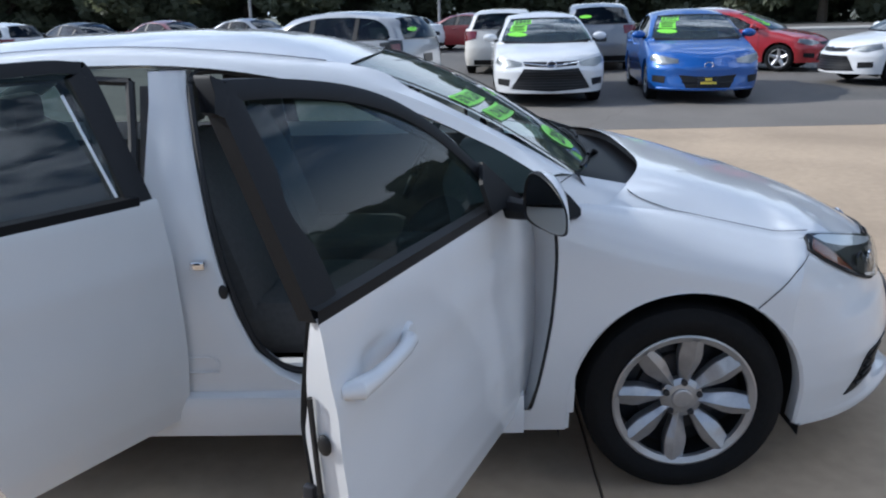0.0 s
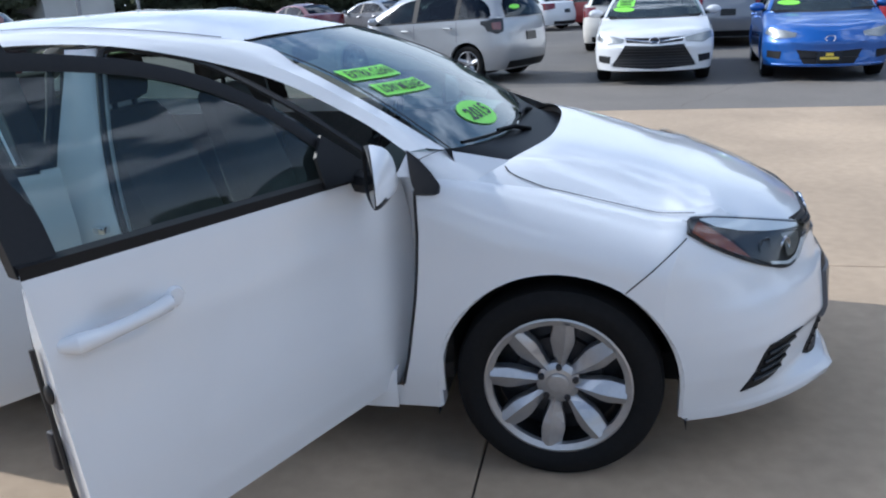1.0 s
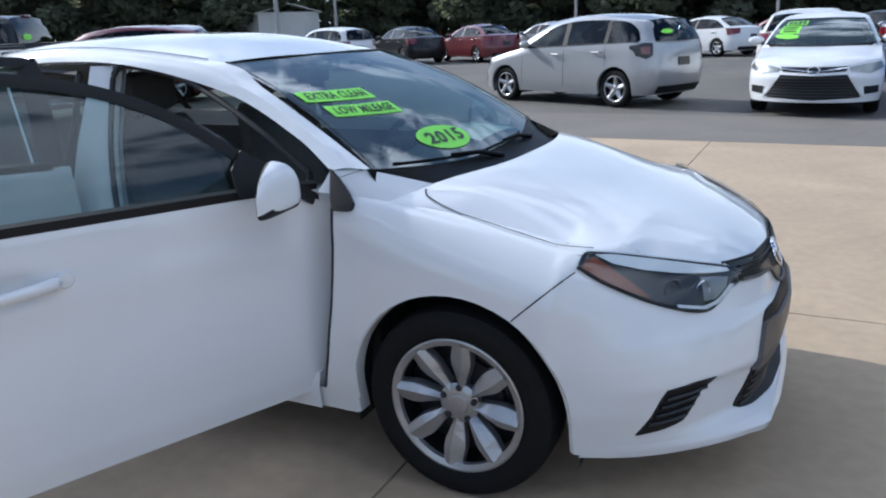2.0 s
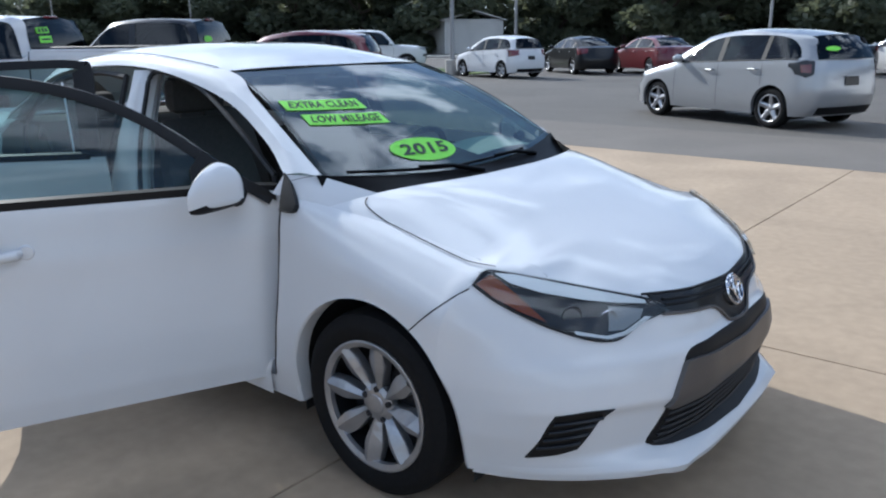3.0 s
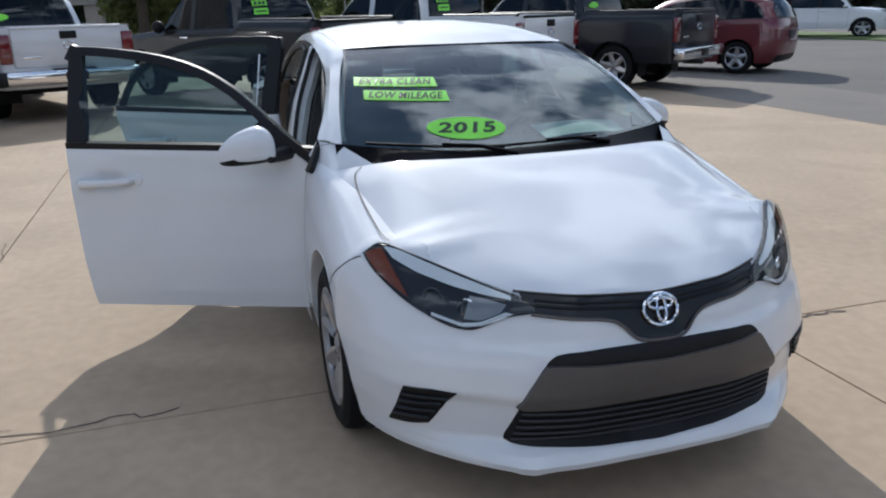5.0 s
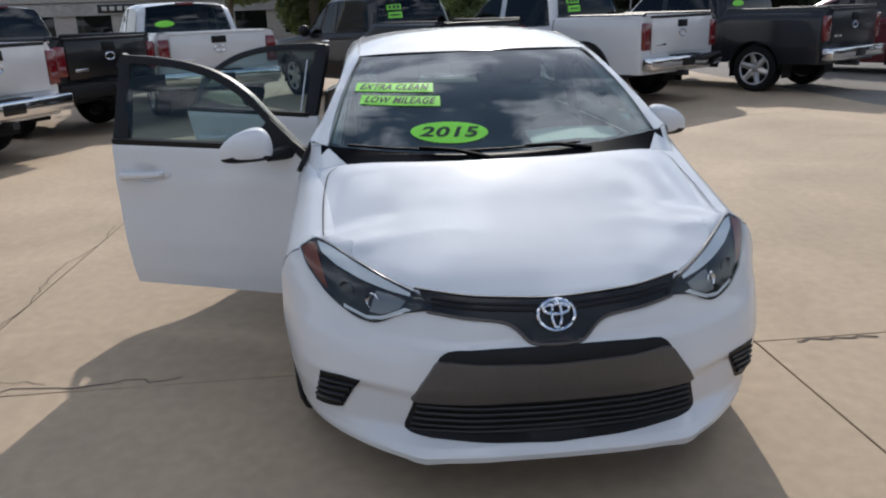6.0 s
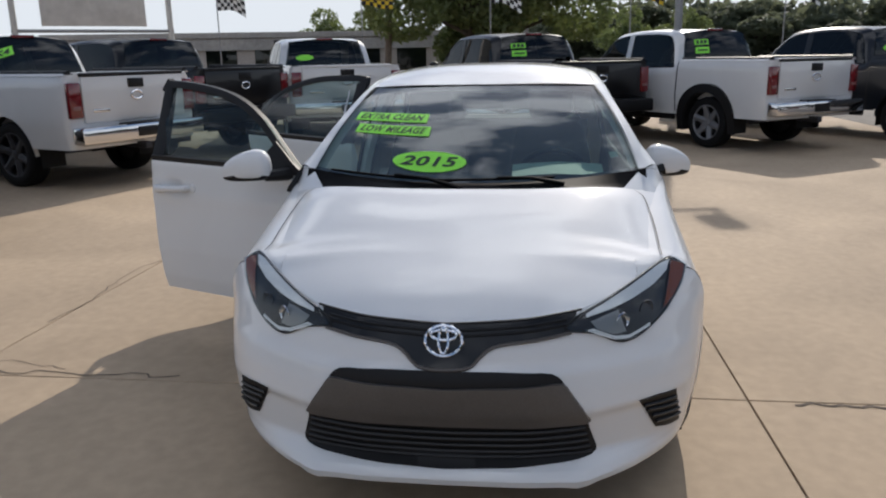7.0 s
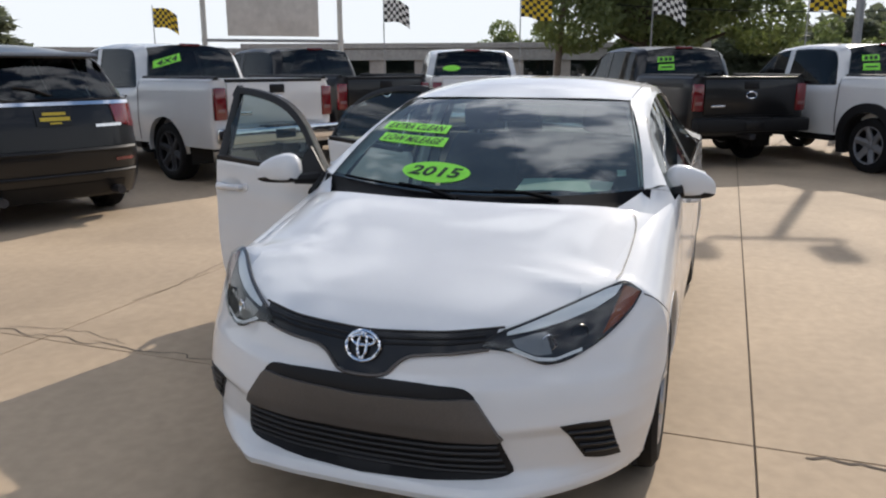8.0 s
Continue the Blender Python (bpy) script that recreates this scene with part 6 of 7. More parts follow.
        part("front_seat", bm, M_CLOTH, base)
    part("rear_bench", boxed((car.outer[5][0] - 0.1, -0.62, car.zb + 0.12), (car.outer[5][0] + 0.10, 0.62, zs + 0.08), 0.06), M_CLOTH, base)
    part("dashboard", boxed((car.ws0[0] - 0.45, -0.66, car.zb + 0.2), (car.ws0[0] - 0.08, 0.66, car.ws0[1] - 0.02), 0.05), M_DASH, base)
    part("cabin_floor", boxed((car.outer[-1][0], -0.66, car.zb + 0.10), (car.ws0[0] - 0.2, 0.66, car.zb + 0.16), 0.01), M_CLOTH, base)
    ws = lambda u, v: car.ws(u, v, 0.006)
    if face == "low":
        bm = text_points("5997", 1.0, 0.03)
        xs, ys = [v.co.x for v in bm.verts], [v.co.y for v in bm.verts]
        for v in bm.verts:
            v.co = car.ws(-0.86 + 0.48 * (v.co.x - min(xs)) / (max(xs) - min(xs)), 0.73 + 0.15 * (v.co.y - min(ys)) / (max(ys) - min(ys)), 0.009)
        part("lettering", bm, M_INK, base, smooth=False)
    if "f" in cards:
        window_card(ws, base, -0.62, 0.80, 0.50, 0.20)
        c = window_card(ws, base, -0.68, 0.50, 0.42, 0.30)
        bars(lambda u, v: car.ws(u, v, 0.009), c, [(-0.85, -0.52, 0.56, 0.60), (-0.84, -0.55, 0.49, 0.52), (-0.82, -0.54, 0.40, 0.44)], M_INK)
        window_card(ws, base, -0.68, 0.25, 0.48, 0.16, True)
        if face != "low":
            bars(lambda u, v: car.ws(u, v, 0.009), base, [(-0.82, -0.74, 0.73, 0.87), (-0.71, -0.63, 0.73, 0.87), (-0.60, -0.52, 0.73, 0.87), (-0.49, -0.41, 0.73, 0.87)], M_INK)
    rw = lambda u, v: car.rw(u, v) + Vector((-0.012, 0, 0.003))
    if "r" in cards:
        window_card(rw, base, 0.52, 0.66, 0.42, 0.16)
        window_card(rw, base, 0.50, 0.42, 0.40, 0.18)
        bars(lambda u, v: car.rw(u, v) + Vector((-0.018, 0, 0.004)), base, [(0.36, 0.45, 0.61, 0.71), (0.48, 0.56, 0.61, 0.71), (0.60, 0.68, 0.61, 0.71), (0.36, 0.64, 0.40, 0.44)], M_INK)
    if "x" in cards:
        def aslant(u, v, lift):
            a, b = (u - 0.5) * 0.60, (v - 0.5) * 0.20
            return car.rw(0.60 + a, 0.60 + b - 0.30 * a) + Vector((-lift, 0, lift / 3))
        c = part("window_sticker", sheet([[aslant(i / 8, k / 2, 0.012) for i in range(9)] for k in range(3)]), M_GREEN, base, "fluorescent green sticker reading 4X4")
        bm = text_points("4X4", 1.0, 0.03)
        xs, ys = [v.co.x for v in bm.verts], [v.co.y for v in bm.verts]
        for v in bm.verts:
            v.co = aslant(0.88 - 0.76 * (v.co.x - min(xs)) / (max(xs) - min(xs)), 0.18 + 0.64 * (v.co.y - min(ys)) / (max(ys) - min(ys)), 0.018)
        part("lettering", bm, M_INK, c, smooth=False)
    if "o" in cards:
        window_card(rw, base, 0.55, 0.40, 0.46, 0.20, True)
    if truck:
        return base
    # tail
    i1, o1 = Vector(car.inner[-1]), Vector(car.outer[-1])
    edge = [p for p in car.edge() if p.x < o1.x]
    edge = [car.belt_point(o1.x)] + edge
    base_line = [o1, i1] + [car.rw(u, 0.0) for u in (0.8, 0.6, 0.4, 0.2, 0.0)]
    for sgn in (1, -1):
        rows = ruled(base_line, edge, 16, 4, 0.012)
        part("rear_deck", sheet([[(p.x, sgn * p.y, p.z) for p in row] for row in rows]), mat, base)
        zt = car.zr0
        w = car.W(car.xr, zt - 0.1)
        if dark_lamps:
            part("lamp_surround", between(car, [(w * 0.80, zt + 0.0), (w * 0.93, zt + 0.01), (w * 1.0, zt - 0.03)], [(w * 0.84, zt - 0.20), (w * 0.94, zt - 0.25), (w * 1.0, zt - 0.20)], 12, 6, 0.006, front=False, depth=0.01, sgn=sgn), M_BEZEL, base, "smoked surround of the tail light")
            part("tail_light", between(car, [(w * 0.86, zt - 0.05), (w * 0.97, zt - 0.06)], [(w * 0.88, zt - 0.18), (w * 0.97, zt - 0.17)], 8, 4, 0.012, front=False, depth=0.01, sgn=sgn), M_SLENS, base)
            continue
        part("tail_light", between(car, [(w * 0.62, zt - 0.02), (w * 0.99, zt - 0.02)], [(w * 0.66, zt - 0.20), (w * 0.995, zt - 0.26)], 10, 5, 0.008, front=False, depth=0.02, sgn=sgn), M_RED_LENS, base)
    zt = car.zr0
    pz = zt - (0.06 if truck_strip else 0.24)
    part("plate", between(car, [(-0.16, pz), (0.16, pz)], [(-0.16, pz - 0.14), (0.16, pz - 0.14)], 6, 3, 0.012, front=False, depth=0.01), M_GLOSSBLK, base)
    if truck_strip:
        bars(lambda u, v: car.on_end(u, v, False, 0.018), base, [(-0.13, 0.13, pz - 0.10, pz - 0.07), (-0.10, 0.10, pz - 0.055, pz - 0.03), (-0.05, 0.05, pz - 0.125, pz - 0.11)], M_YELLOW)
        bars(lambda u, v: car.on_end(u, v, False, 0.010), base, [(-0.62, -0.36, zt - 0.225, zt - 0.20)], M_CHROME, "maker_bar")
        for dz, r in ((0.42, 0.022), (0.62, 0.016)):
            part("bumper_edge", tube([car.on_end(-0.74 + 1.48 * k / 16, zt - dz, False, 0.012) for k in range(17)], r, 6), M_TRIM, base)
        for sgn in (1, -1):
            part("bumper_reflector", between(car, [(0.52, zt - 0.50), (0.72, zt - 0.50)], [(0.52, zt - 0.53), (0.72, zt - 0.53)], 5, 2, 0.012, front=False, sgn=sgn), M_RED_LENS, base)
            part("exhaust_tip", tube([(-3.15, sgn * 0.52, 0.27), (-3.42, sgn * 0.52, 0.27)], 0.04, 10), M_STEEL, base)
    part("rear_bumper_trim", between(car, [(-0.62, 0.36), (0.62, 0.36)], [(-0.62, 0.24), (0.62, 0.24)], 12, 3, 0.006, front=False), M_TRIM, base)
    if truck_strip:
        part("chrome_strip", between(car, [(-0.78, zt - 0.005), (0, zt - 0.005), (0.78, zt - 0.005)], [(-0.78, zt - 0.035), (0, zt - 0.035), (0.78, zt - 0.035)], 20, 2, 0.014, front=False, depth=0.01), M_CHROME, base, "chrome strip over the tailgate")
        part("rear_wiper", tube([car.rw(0, 0.08) + Vector((-0.02, 0, 0)), car.rw(0.25, 0.22) + Vector((-0.02, 0, 0)), car.rw(0.45, 0.26) + Vector((-0.015, 0, 0))], 0.012, 6), M_TRIM, base)
        part("spoiler", sheet([[(car.rt0[0] + 0.10, u * 0.52, car.rt0[1] + 0.035), (car.rt0[0] - 0.06, u * 0.53, car.rt0[1] + 0.02), (car.rt0[0] - 0.10, u * 0.53, car.rt0[1] - 0.005)] for u in (-1, -0.5, 0, 0.5, 1)], thick=0.02), mat, base)
    if plate == "y" and not truck_strip:
        part("front_plate", between(car, [(-0.16, car.zf0 - 0.28), (0.16, car.zf0 - 0.28)], [(-0.16, car.zf0 - 0.42), (0.16, car.zf0 - 0.42)], 6, 3, 0.022, depth=0.01), M_GLOSSBLK, base, "black dealer plate with a yellow emblem")
        bars(lambda u, v: car.on_end(u, v, True, 0.028), base, [(-0.05, 0.05, car.zf0 - 0.34, car.zf0 - 0.30), (-0.12, 0.12, car.zf0 - 0.39, car.zf0 - 0.355)], M_YELLOW)
    return base


def pickup(m, mat, label, group="pickups in the row", cards="r", rim="six", chrome=True, flare=None, cap=True, wheel_mat=None):
    """A crew-cab pickup truck with an open load bed."""
    car = truck_form()
    base = closed_car("pickup_truck", car, mat, m, label, group=group, category="pickup truck", rim=rim, cards=cards, front_grille=True, lip=flare, wheel_mat=wheel_mat)
    xa, xb = -3.02, -4.78
    for sgn in (1, -1):
        part("bed_wall", sheet([[(x, sgn * 0.80, 0.74), (x, sgn * 0.80, 1.33), (x, sgn * 0.82, 1.372), (x, sgn * 0.935, 1.374), (x, sgn * 0.955, 1.345)] for x in (xa, -3.6, -4.2, xb)]), mat, base)
        if cap:
            part("bed_rail_cap", tube([(x, sgn * 0.88, 1.374) for x in (xa, -3.6, -4.2, xb)], [0.035] * 4, 8), M_TRIM, base)
        tl = part("tail_light", boxed((-4.845, sgn * 0.87 - 0.085, 0.86), (-4.77, sgn * 0.87 + 0.085, 1.27), 0.02), M_RED_LENS, base, "red upright tail light")
        part("reversing_lens", boxed((-4.850, sgn * 0.87 - 0.055, 0.955), (-4.84, sgn * 0.87 + 0.055, 1.0), 0.004), M_SLENS, tl)
        part("bed_gap", strip([car.on_side(-2.99, z, sgn) for z in [0.54 + 0.80 * k / 10 for k in range(11)]], 0.022, (0, sgn, 0), 0.003), M_SEAL, base)
        # black bar put in for the shade below the cab's sill
        part("rocker_shade", boxed((-2.9, sgn * 0.90 - 0.04, 0.40), (-0.6, sgn * 0.90 + 0.04, 0.50), 0.02), M_TRIM, base)
    part("bed_floor", boxed((xb, -0.80, 0.70), (xa, 0.80, 0.745), 0.004), M_TRIM, base)
    part("bed_front", boxed((xa, -0.90, 0.70), (xa + 0.04, 0.90, 1.36), 0.01), mat, base)
    gate = part("tailgate", boxed((-4.845, -0.775, 0.80), (-4.79, 0.775, 1.345), 0.018), mat, base)
    part("tailgate_cap", boxed((-4.852, -0.78, 1.33), (-4.785, 0.78, 1.375), 0.012), M_TRIM if cap else mat, gate)
    part("tailgate_handle", boxed((-4.858, -0.12, 1.19), (-4.84, 0.12, 1.30), 0.008), M_TRIM, gate)
    part("maker_bar", boxed((-4.852, 0.42, 0.92), (-4.842, 0.66, 0.955), 0.003), M_CHROME, gate)
    part("badge", tube([(-4.853, 0.085 * math.cos(2 * math.pi * k / 20), 1.10 + 0.05 * math.sin(2 * math.pi * k / 20)) for k in range(21)], 0.012, 6), M_CHROME, gate)
    bu = part("rear_bumper", boxed((-5.00, -0.95, 0.56), (-4.80, 0.95, 0.76), 0.03), M_CHROME if chrome else M_TRIM, base)
    part("step_pad", boxed((-5.0, -0.30, 0.755), (-4.83, 0.30, 0.772), 0.004), M_TRIM, bu)
    part("plate", boxed((-5.012, -0.16, 0.60), (-4.99, 0.16, 0.72), 0.004), M_GLOSSBLK, bu)
    part("tow_bar", boxed((-4.98, -0.05, 0.44), (-4.6, 0.05, 0.52), 0.01), M_STEEL, base)
    part("brake_lamp", boxed((-2.83, -0.16, 1.825), (-2.78, 0.16, 1.865), 0.008), M_RED_LENS, base, "high brake lamp over the rear window")
    part("rear_axle", tube([(-car.wb, -0.8, 0.40), (-car.wb, 0.8, 0.40)], 0.07, 8), M_STEEL, base)
    return base


def heading(x, y, hx, hy, local_x):
    """A pose that puts the point (local_x, 0) of a vehicle at (x, y), heading along (hx, hy)."""
    a = math.atan2(hy, hx)
    return pose(x, y, 0, 0, 0, math.degrees(a)) @ Matrix.Translation((-local_x, 0, 0))


sedan, SEDAN = white_sedan()

# trucks and cars in front of the sedan's rear, parked aslant
pickup(heading(-9.30, 4.40, -0.83, -0.56, -4.82), M_WHITE2, "white crew-cab pickup with black wheel flares and red tail lights", flare=M_TRIM, wheel_mat=M_DULL)
pickup(heading(-9.75, 7.55, -0.84, -0.545, -4.82), M_NAVY, "dark blue crew-cab pickup with chrome bumper", cards="o")
pickup(heading(-9.85, 1.32, -0.838, -0.545, -4.82), M_BLACK, "black crew-cab pickup with green price stickers", chrome=False)
pickup(heading(-10.25, -2.95, -0.90, -0.43, -4.82), M_WHITE2, "white pickup with chrome bumper behind the open doors", cards="o", cap=False)
pickup(heading(-8.95, -4.30, -0.45, -0.89, -4.82), M_BLACK, "black pickup with dark rear window", cards="", chrome=False)
pickup(heading(-6.24, -4.69, -0.354, -0.935, -4.82), M_WHITE2, "white pickup with tall red tail lights and black bed caps", cards="x", wheel_mat=M_STEEL)
closed_car("suv", hatch_form(), M_BLACK, heading(-2.80, -4.95, -0.354, -0.935, -3.4 * 1.12), "black sport utility vehicle with a chrome tailgate strip", scale=(1.12, 1.08, 1.13), group="sport utility vehicles", category="suv", rim="five", plate="y", truck_strip=True)
closed_car("suv", hatch_form(), M_MAROON, heading(-11.6, 11.3, -0.84, -0.545, -3.4 * 1.1), "dark red sport utility vehicle parked aslant", scale=(1.1, 1.06, 1.08), group="sport utility vehicles", category="suv", rim="five")
# across the drive
closed_car("hatchback", hatch_form(), M_SILVER, heading(-2.32 + 0.35, 10.55 + 0.75, -0.917, 0.40, -2.6), "silver five-door hatchback with dark glass", category="hatchback", rim="five", cards="o", dark_lamps=True)
closed_car("sedan", Auto(fine=0.75), M_WHITE, heading(0.76, 9.55, -0.03, -1.0, 0.93), "white sedan with a wide black grille and green price card", scale=(1.04, 1.03, 1.0), group="sedans for sale", cards="f", rim="five", face="wide")
closed_car("sedan", Auto(fine=0.75), M_BLUE, heading(3.22, 9.45, -0.10, -0.995, 0.93), "bright blue sedan with a green price card on its windscreen", group="sedans for sale", cards="f", plate="y", rim="five", face="low")
closed_car("hatchback", hatch_form(), M_CREAM, heading(0.25, 16.3, 0.12, 0.99, -3.4), "cream hatchback seen from behind", category="hatchback")
closed_car("suv", hatch_form(), M_GREY, heading(2.75, 16.8, 0.1, 0.99, -3.4), "silver-grey sport utility vehicle with a sticker on its rear window", scale=(1.06, 1.04, 1.06), group="sport utility vehicles", category="suv", cards="o")
closed_car("sedan", Auto(fine=0.55), M_WHITE, heading(5.9, 17.2, 0.1, 0.99, -3.66), "white sedan parked nose away", group="sedans for sale")
closed_car("sedan", Auto(fine=0.6), M_RED, heading(7.15, 16.1, 0.80, -0.60, 0.0), "red sedan parked aslant", group="sedans for sale", cards="f", scale=(1.0, 1.0, 0.97))
closed_car("sedan", Auto(fine=0.6), M_WHITE, heading(7.35, 12.55, -0.95, -0.1, 0.0), "white sedan with silver wheels", group="sedans for sale")
# far row
closed_car("hatchback", hatch_form(fine=0.5), M_WHITE, heading(-17.2, 22.6, -0.955, 0.295, 0.0), "small white hatchback by the lamp post", category="hatchback", scale=(0.95, 0.95, 0.98))
for k, (mt, nm) in enumerate([(M_BLACK, "black"), (M_MAROON, "maroon"), (M_GREY, "grey"), (M_BLACK, "black"), (M_WHITE, "white"), (M_MAROON, "maroon"), (M_BLACK, "black")]):
    closed_car("sedan", Auto(fine=0.45), mt, heading(-13.2 + 2.9 * k, 25.2 + 0.75 * k, -0.80, 0.60, -3.6), nm + " sedan in the far row", group="far row of cars")
closed_car("suv", boxy_form(), M_WHITE2, heading(-23.6, 25.3, 0.70, 0.71, 0.0), "white sport utility vehicle far across the drive", scale=(1.12, 1.08, 1.0), group="sport utility vehicles", category="suv")


# ---- ground ----
def slab(name, lo, hi, mat, parent=None, bevel=0.004):
    ob = part(name, boxed(lo, hi, bevel), mat, parent, smooth=False)
    return ob


ground = part("ground", sheet([[(-900, -900, -0.10), (900, -900, -0.10)], [(-900, 900, -0.10), (900, 900, -0.10)]]), M_GROUND, smooth=False)
tagged(ground, "wide flat ground of dry grass and dirt reaching the horizon", "ground", kind="structure")
road = part("road", boxed((-60, 6.97, -0.12), (60, 60, -0.006)), M_ASPH, smooth=False)
tagged(road, "dark worn asphalt drive beside the concrete lot", "road", kind="structure")
gutter = part("gutter", boxed((-60, 6.96, -0.06), (60, 9.6, -0.001)), M_ASPHL, smooth=False)
tagged(gutter, "paler faded asphalt strip along the concrete lot", "road", kind="structure")
lot = part("pavement", boxed((-40, -40, -0.12), (30, 6.955, -0.012)), M_JOINT, smooth=False)
tagged(lot, "sunlit tan concrete lot of large slabs with dark joints", "pavement", kind="structure")
XS = [-40, -21.0, -14.0, -7.6, -0.25, 6.2, 13.0, 30]
YS = [-40, -17.5, -10.0, -6.4, -2.58, 1.222, 6.95]
for xa, xb in zip(XS, XS[1:]):
    for ya, yb in zip(YS, YS[1:]):
        slab("slab", (xa + 0.004, ya + 0.004, -0.05), (xb - 0.004, yb - 0.004, 0.0), M_CONC, lot)


def wiggle(points, amp, seed):
    """A line with small random bends."""
    rnd = random.Random(seed)
    return [(x + rnd.uniform(-amp, amp), y + rnd.uniform(-amp, amp), z) for x, y, z in points]


def crack(points, width, seed, amp=0.02):
    pts = wiggle(points, amp, seed)
    return strip(pts, width, (0, 0, 1), 0.003)


# ragged cracks in the slabs
part("slab_crack", crack([(-0.30 + 0.02 * math.sin(k), -1.45 - 1.6 * k / 26, 0) for k in range(27)], 0.009, 3, 0.022), M_CRACK, lot)
part("slab_crack", crack([(-0.33 - 0.10 * math.sin(k / 16 * 3.1), -2.05 - 0.9 * k / 16, 0) for k in range(17)], 0.005, 4, 0.02), M_CRACK, lot)
part("slab_crack", crack([(-0.22 + 0.01 * math.sin(2 * k), 1.40 + 0.40 * k / 10, 0) for k in range(11)], 0.018, 6, 0.014), M_CRACK, lot)
part("slab_crack", crack([(-1.0 - 2.2 * k / 30, -2.62 + 0.04 * math.sin(k / 3), 0) for k in range(31)], 0.006, 8, 0.015), M_CRACK, lot)
part("asphalt_crack", crack([(1.0 + 0.1 * k, 7.2 + 0.22 * k, -0.004) for k in range(12)], 0.010, 9, 0.05), M_CRACK, road)

# ---- lamp posts ----
def lamp_post(at, turn, height, base_h, arm, label):
    th = thing("lamp_post", pose(*at, 0, 0, turn), label, "lamp post", "lamp posts")
    if base_h:
        part("footing", lathe([(0.001, base_h), (0.26, base_h), (0.29, base_h - 0.03), (0.30, 0.0)], 20, "z"), M_KERB, th, "round concrete footing")
    part("shaft", tube([(0, 0, base_h), (0, 0, height * 0.5), (0, 0, height)], [0.095, 0.08, 0.065], 12), M_POLE, th)
    part("cross_arm", tube([(0, -arm, height - 0.02), (0, arm, height - 0.02)], 0.04, 8), M_POLE, th)
    for s in (1, -1):
        part("riser", tube([(0, s * arm, height - 0.04), (0, s * arm, height + 0.30)], 0.035, 8), M_POLE, th)
        part("lamp_head", boxed((-0.25, s * arm - 0.15, height + 0.26), (0.25, s * arm + 0.15, height + 0.42), 0.04), M_POLE, th, "shoebox lamp head")
    return th


lamp_post((-14.9, 3.33, 0), 12.0, 6.35, 0.5, 0.56, "tall grey lamp post with two shoebox heads")
lamp_post((-18.4, 22.4, 0), -30.0, 6.8, 0.62, 0.60, "grey lamp post on a round concrete footing")
lamp_post((-20.5, -27.0, 0), 20.0, 7.0, 0.5, 0.60, "grey lamp post at the lot's edge")
for x, y in ((-13.5, 46.0), (-2.0, 48.0), (9.0, 47.0), (-26.0, 38.0)):
    th = thing("sign_post", pose(x, y, 0), "thin pale post standing at the street", "post", "street posts")
    part("shaft", tube([(0, 0, 0), (0, 0, 7.0)], 0.09, 8), M_POLE, th)


# ---- flags ----
def flag(y, mat_a, seed, label):
    rnd = random.Random(seed)
    th = thing("flag", pose(-17.5, y, 0, 0, 0, rnd.uniform(-12, 12)), label, "flag", "checkered flags along the lot")
    part("flag_pole", tube([(0, 0, 0), (0, 0, 3.42)], [0.022, 0.014], 8), M_POLE, th)
    nx, nz, ph = 16, 12, rnd.uniform(0, 6)
    droop = rnd.uniform(0.10, 0.28)
    def at(i, k):
        u, v = i / nx, k / nz
        return (0.06 * math.sin(5.5 * u + ph + 1.2 * v) * u, 0.02 + 0.80 * u * (1 - 0.1 * droop), 3.36 - 0.58 * v - droop * u * u + 0.03 * math.sin(6 * u + ph))
    bm = bmesh.new()
    vs = quads(bm, [[at(i, k) for i in range(nx + 1)] for k in range(nz + 1)])
    bm.faces.ensure_lookup_table()
    for n, f in enumerate(bm.faces):
        i, k = n % nx, n // nx
        f.material_index = (i // 2 + k // 2) % 2
    part("cloth", bm, [mat_a, M_FBLACK], th)


for k, y in enumerate((-16.0, -8.15, -4.25, -0.9, 2.6, 6.3, 10.0)):
    flag(y, (M_FYELLOW, M_FWHITE)[k % 2], 20 + k, ("black and yellow", "black and white")[k % 2] + " checkered flag on a thin pole")

# ---- billboard seen from behind ----
bb = thing("billboard", pose(-16.0, -10.75, 0, 0, 0, -52), "weathered back of a large billboard on steel posts", "billboard")
part("panel", boxed((-1.22, -0.06, 2.36), (1.22, 0.06, 5.6), 0.01), M_BILL, bb)
for x in (-1.18, -0.36, 0.08, 0.46, 1.18):
    part("stringer", boxed((x - 0.03, -0.14, 2.36), (x + 0.03, -0.06, 5.6), 0.005), M_BILL, bb)
for x in (-1.82, 1.82):
    part("post", tube([(x, 0, 0), (x, 0, 6.0)], 0.075, 10), M_SHED, bb)
part("rail", boxed((-1.9, -0.05, 2.20), (1.9, 0.05, 2.28), 0.01), M_POLE, bb)

# ---- utility pole with wires ----
up = thing("utility_pole", pose(-35.0, -6.95, 0), "leaning weathered wooden utility pole with wires", "utility pole")
part("shaft", tube([(0, 0, 0), (0.1, 0.55, 9.0)], [0.17, 0.12], 10), M_WOODP, up)
part("crossarm", boxed((-0.08, -0.9, 7.6), (0.08, 1.9, 7.75), 0.01), M_WOODP, up)
for k in range(4):
    pts = [(0.0 - 4 * t, 0.3 + 26 * t, 4.6 + 0.5 * k - 6.0 * t * (1 - t) * 0.45) for t in [i / 14 for i in range(15)]]
    part("wire", tube(pts, 0.02, 5), M_SEAL, up)

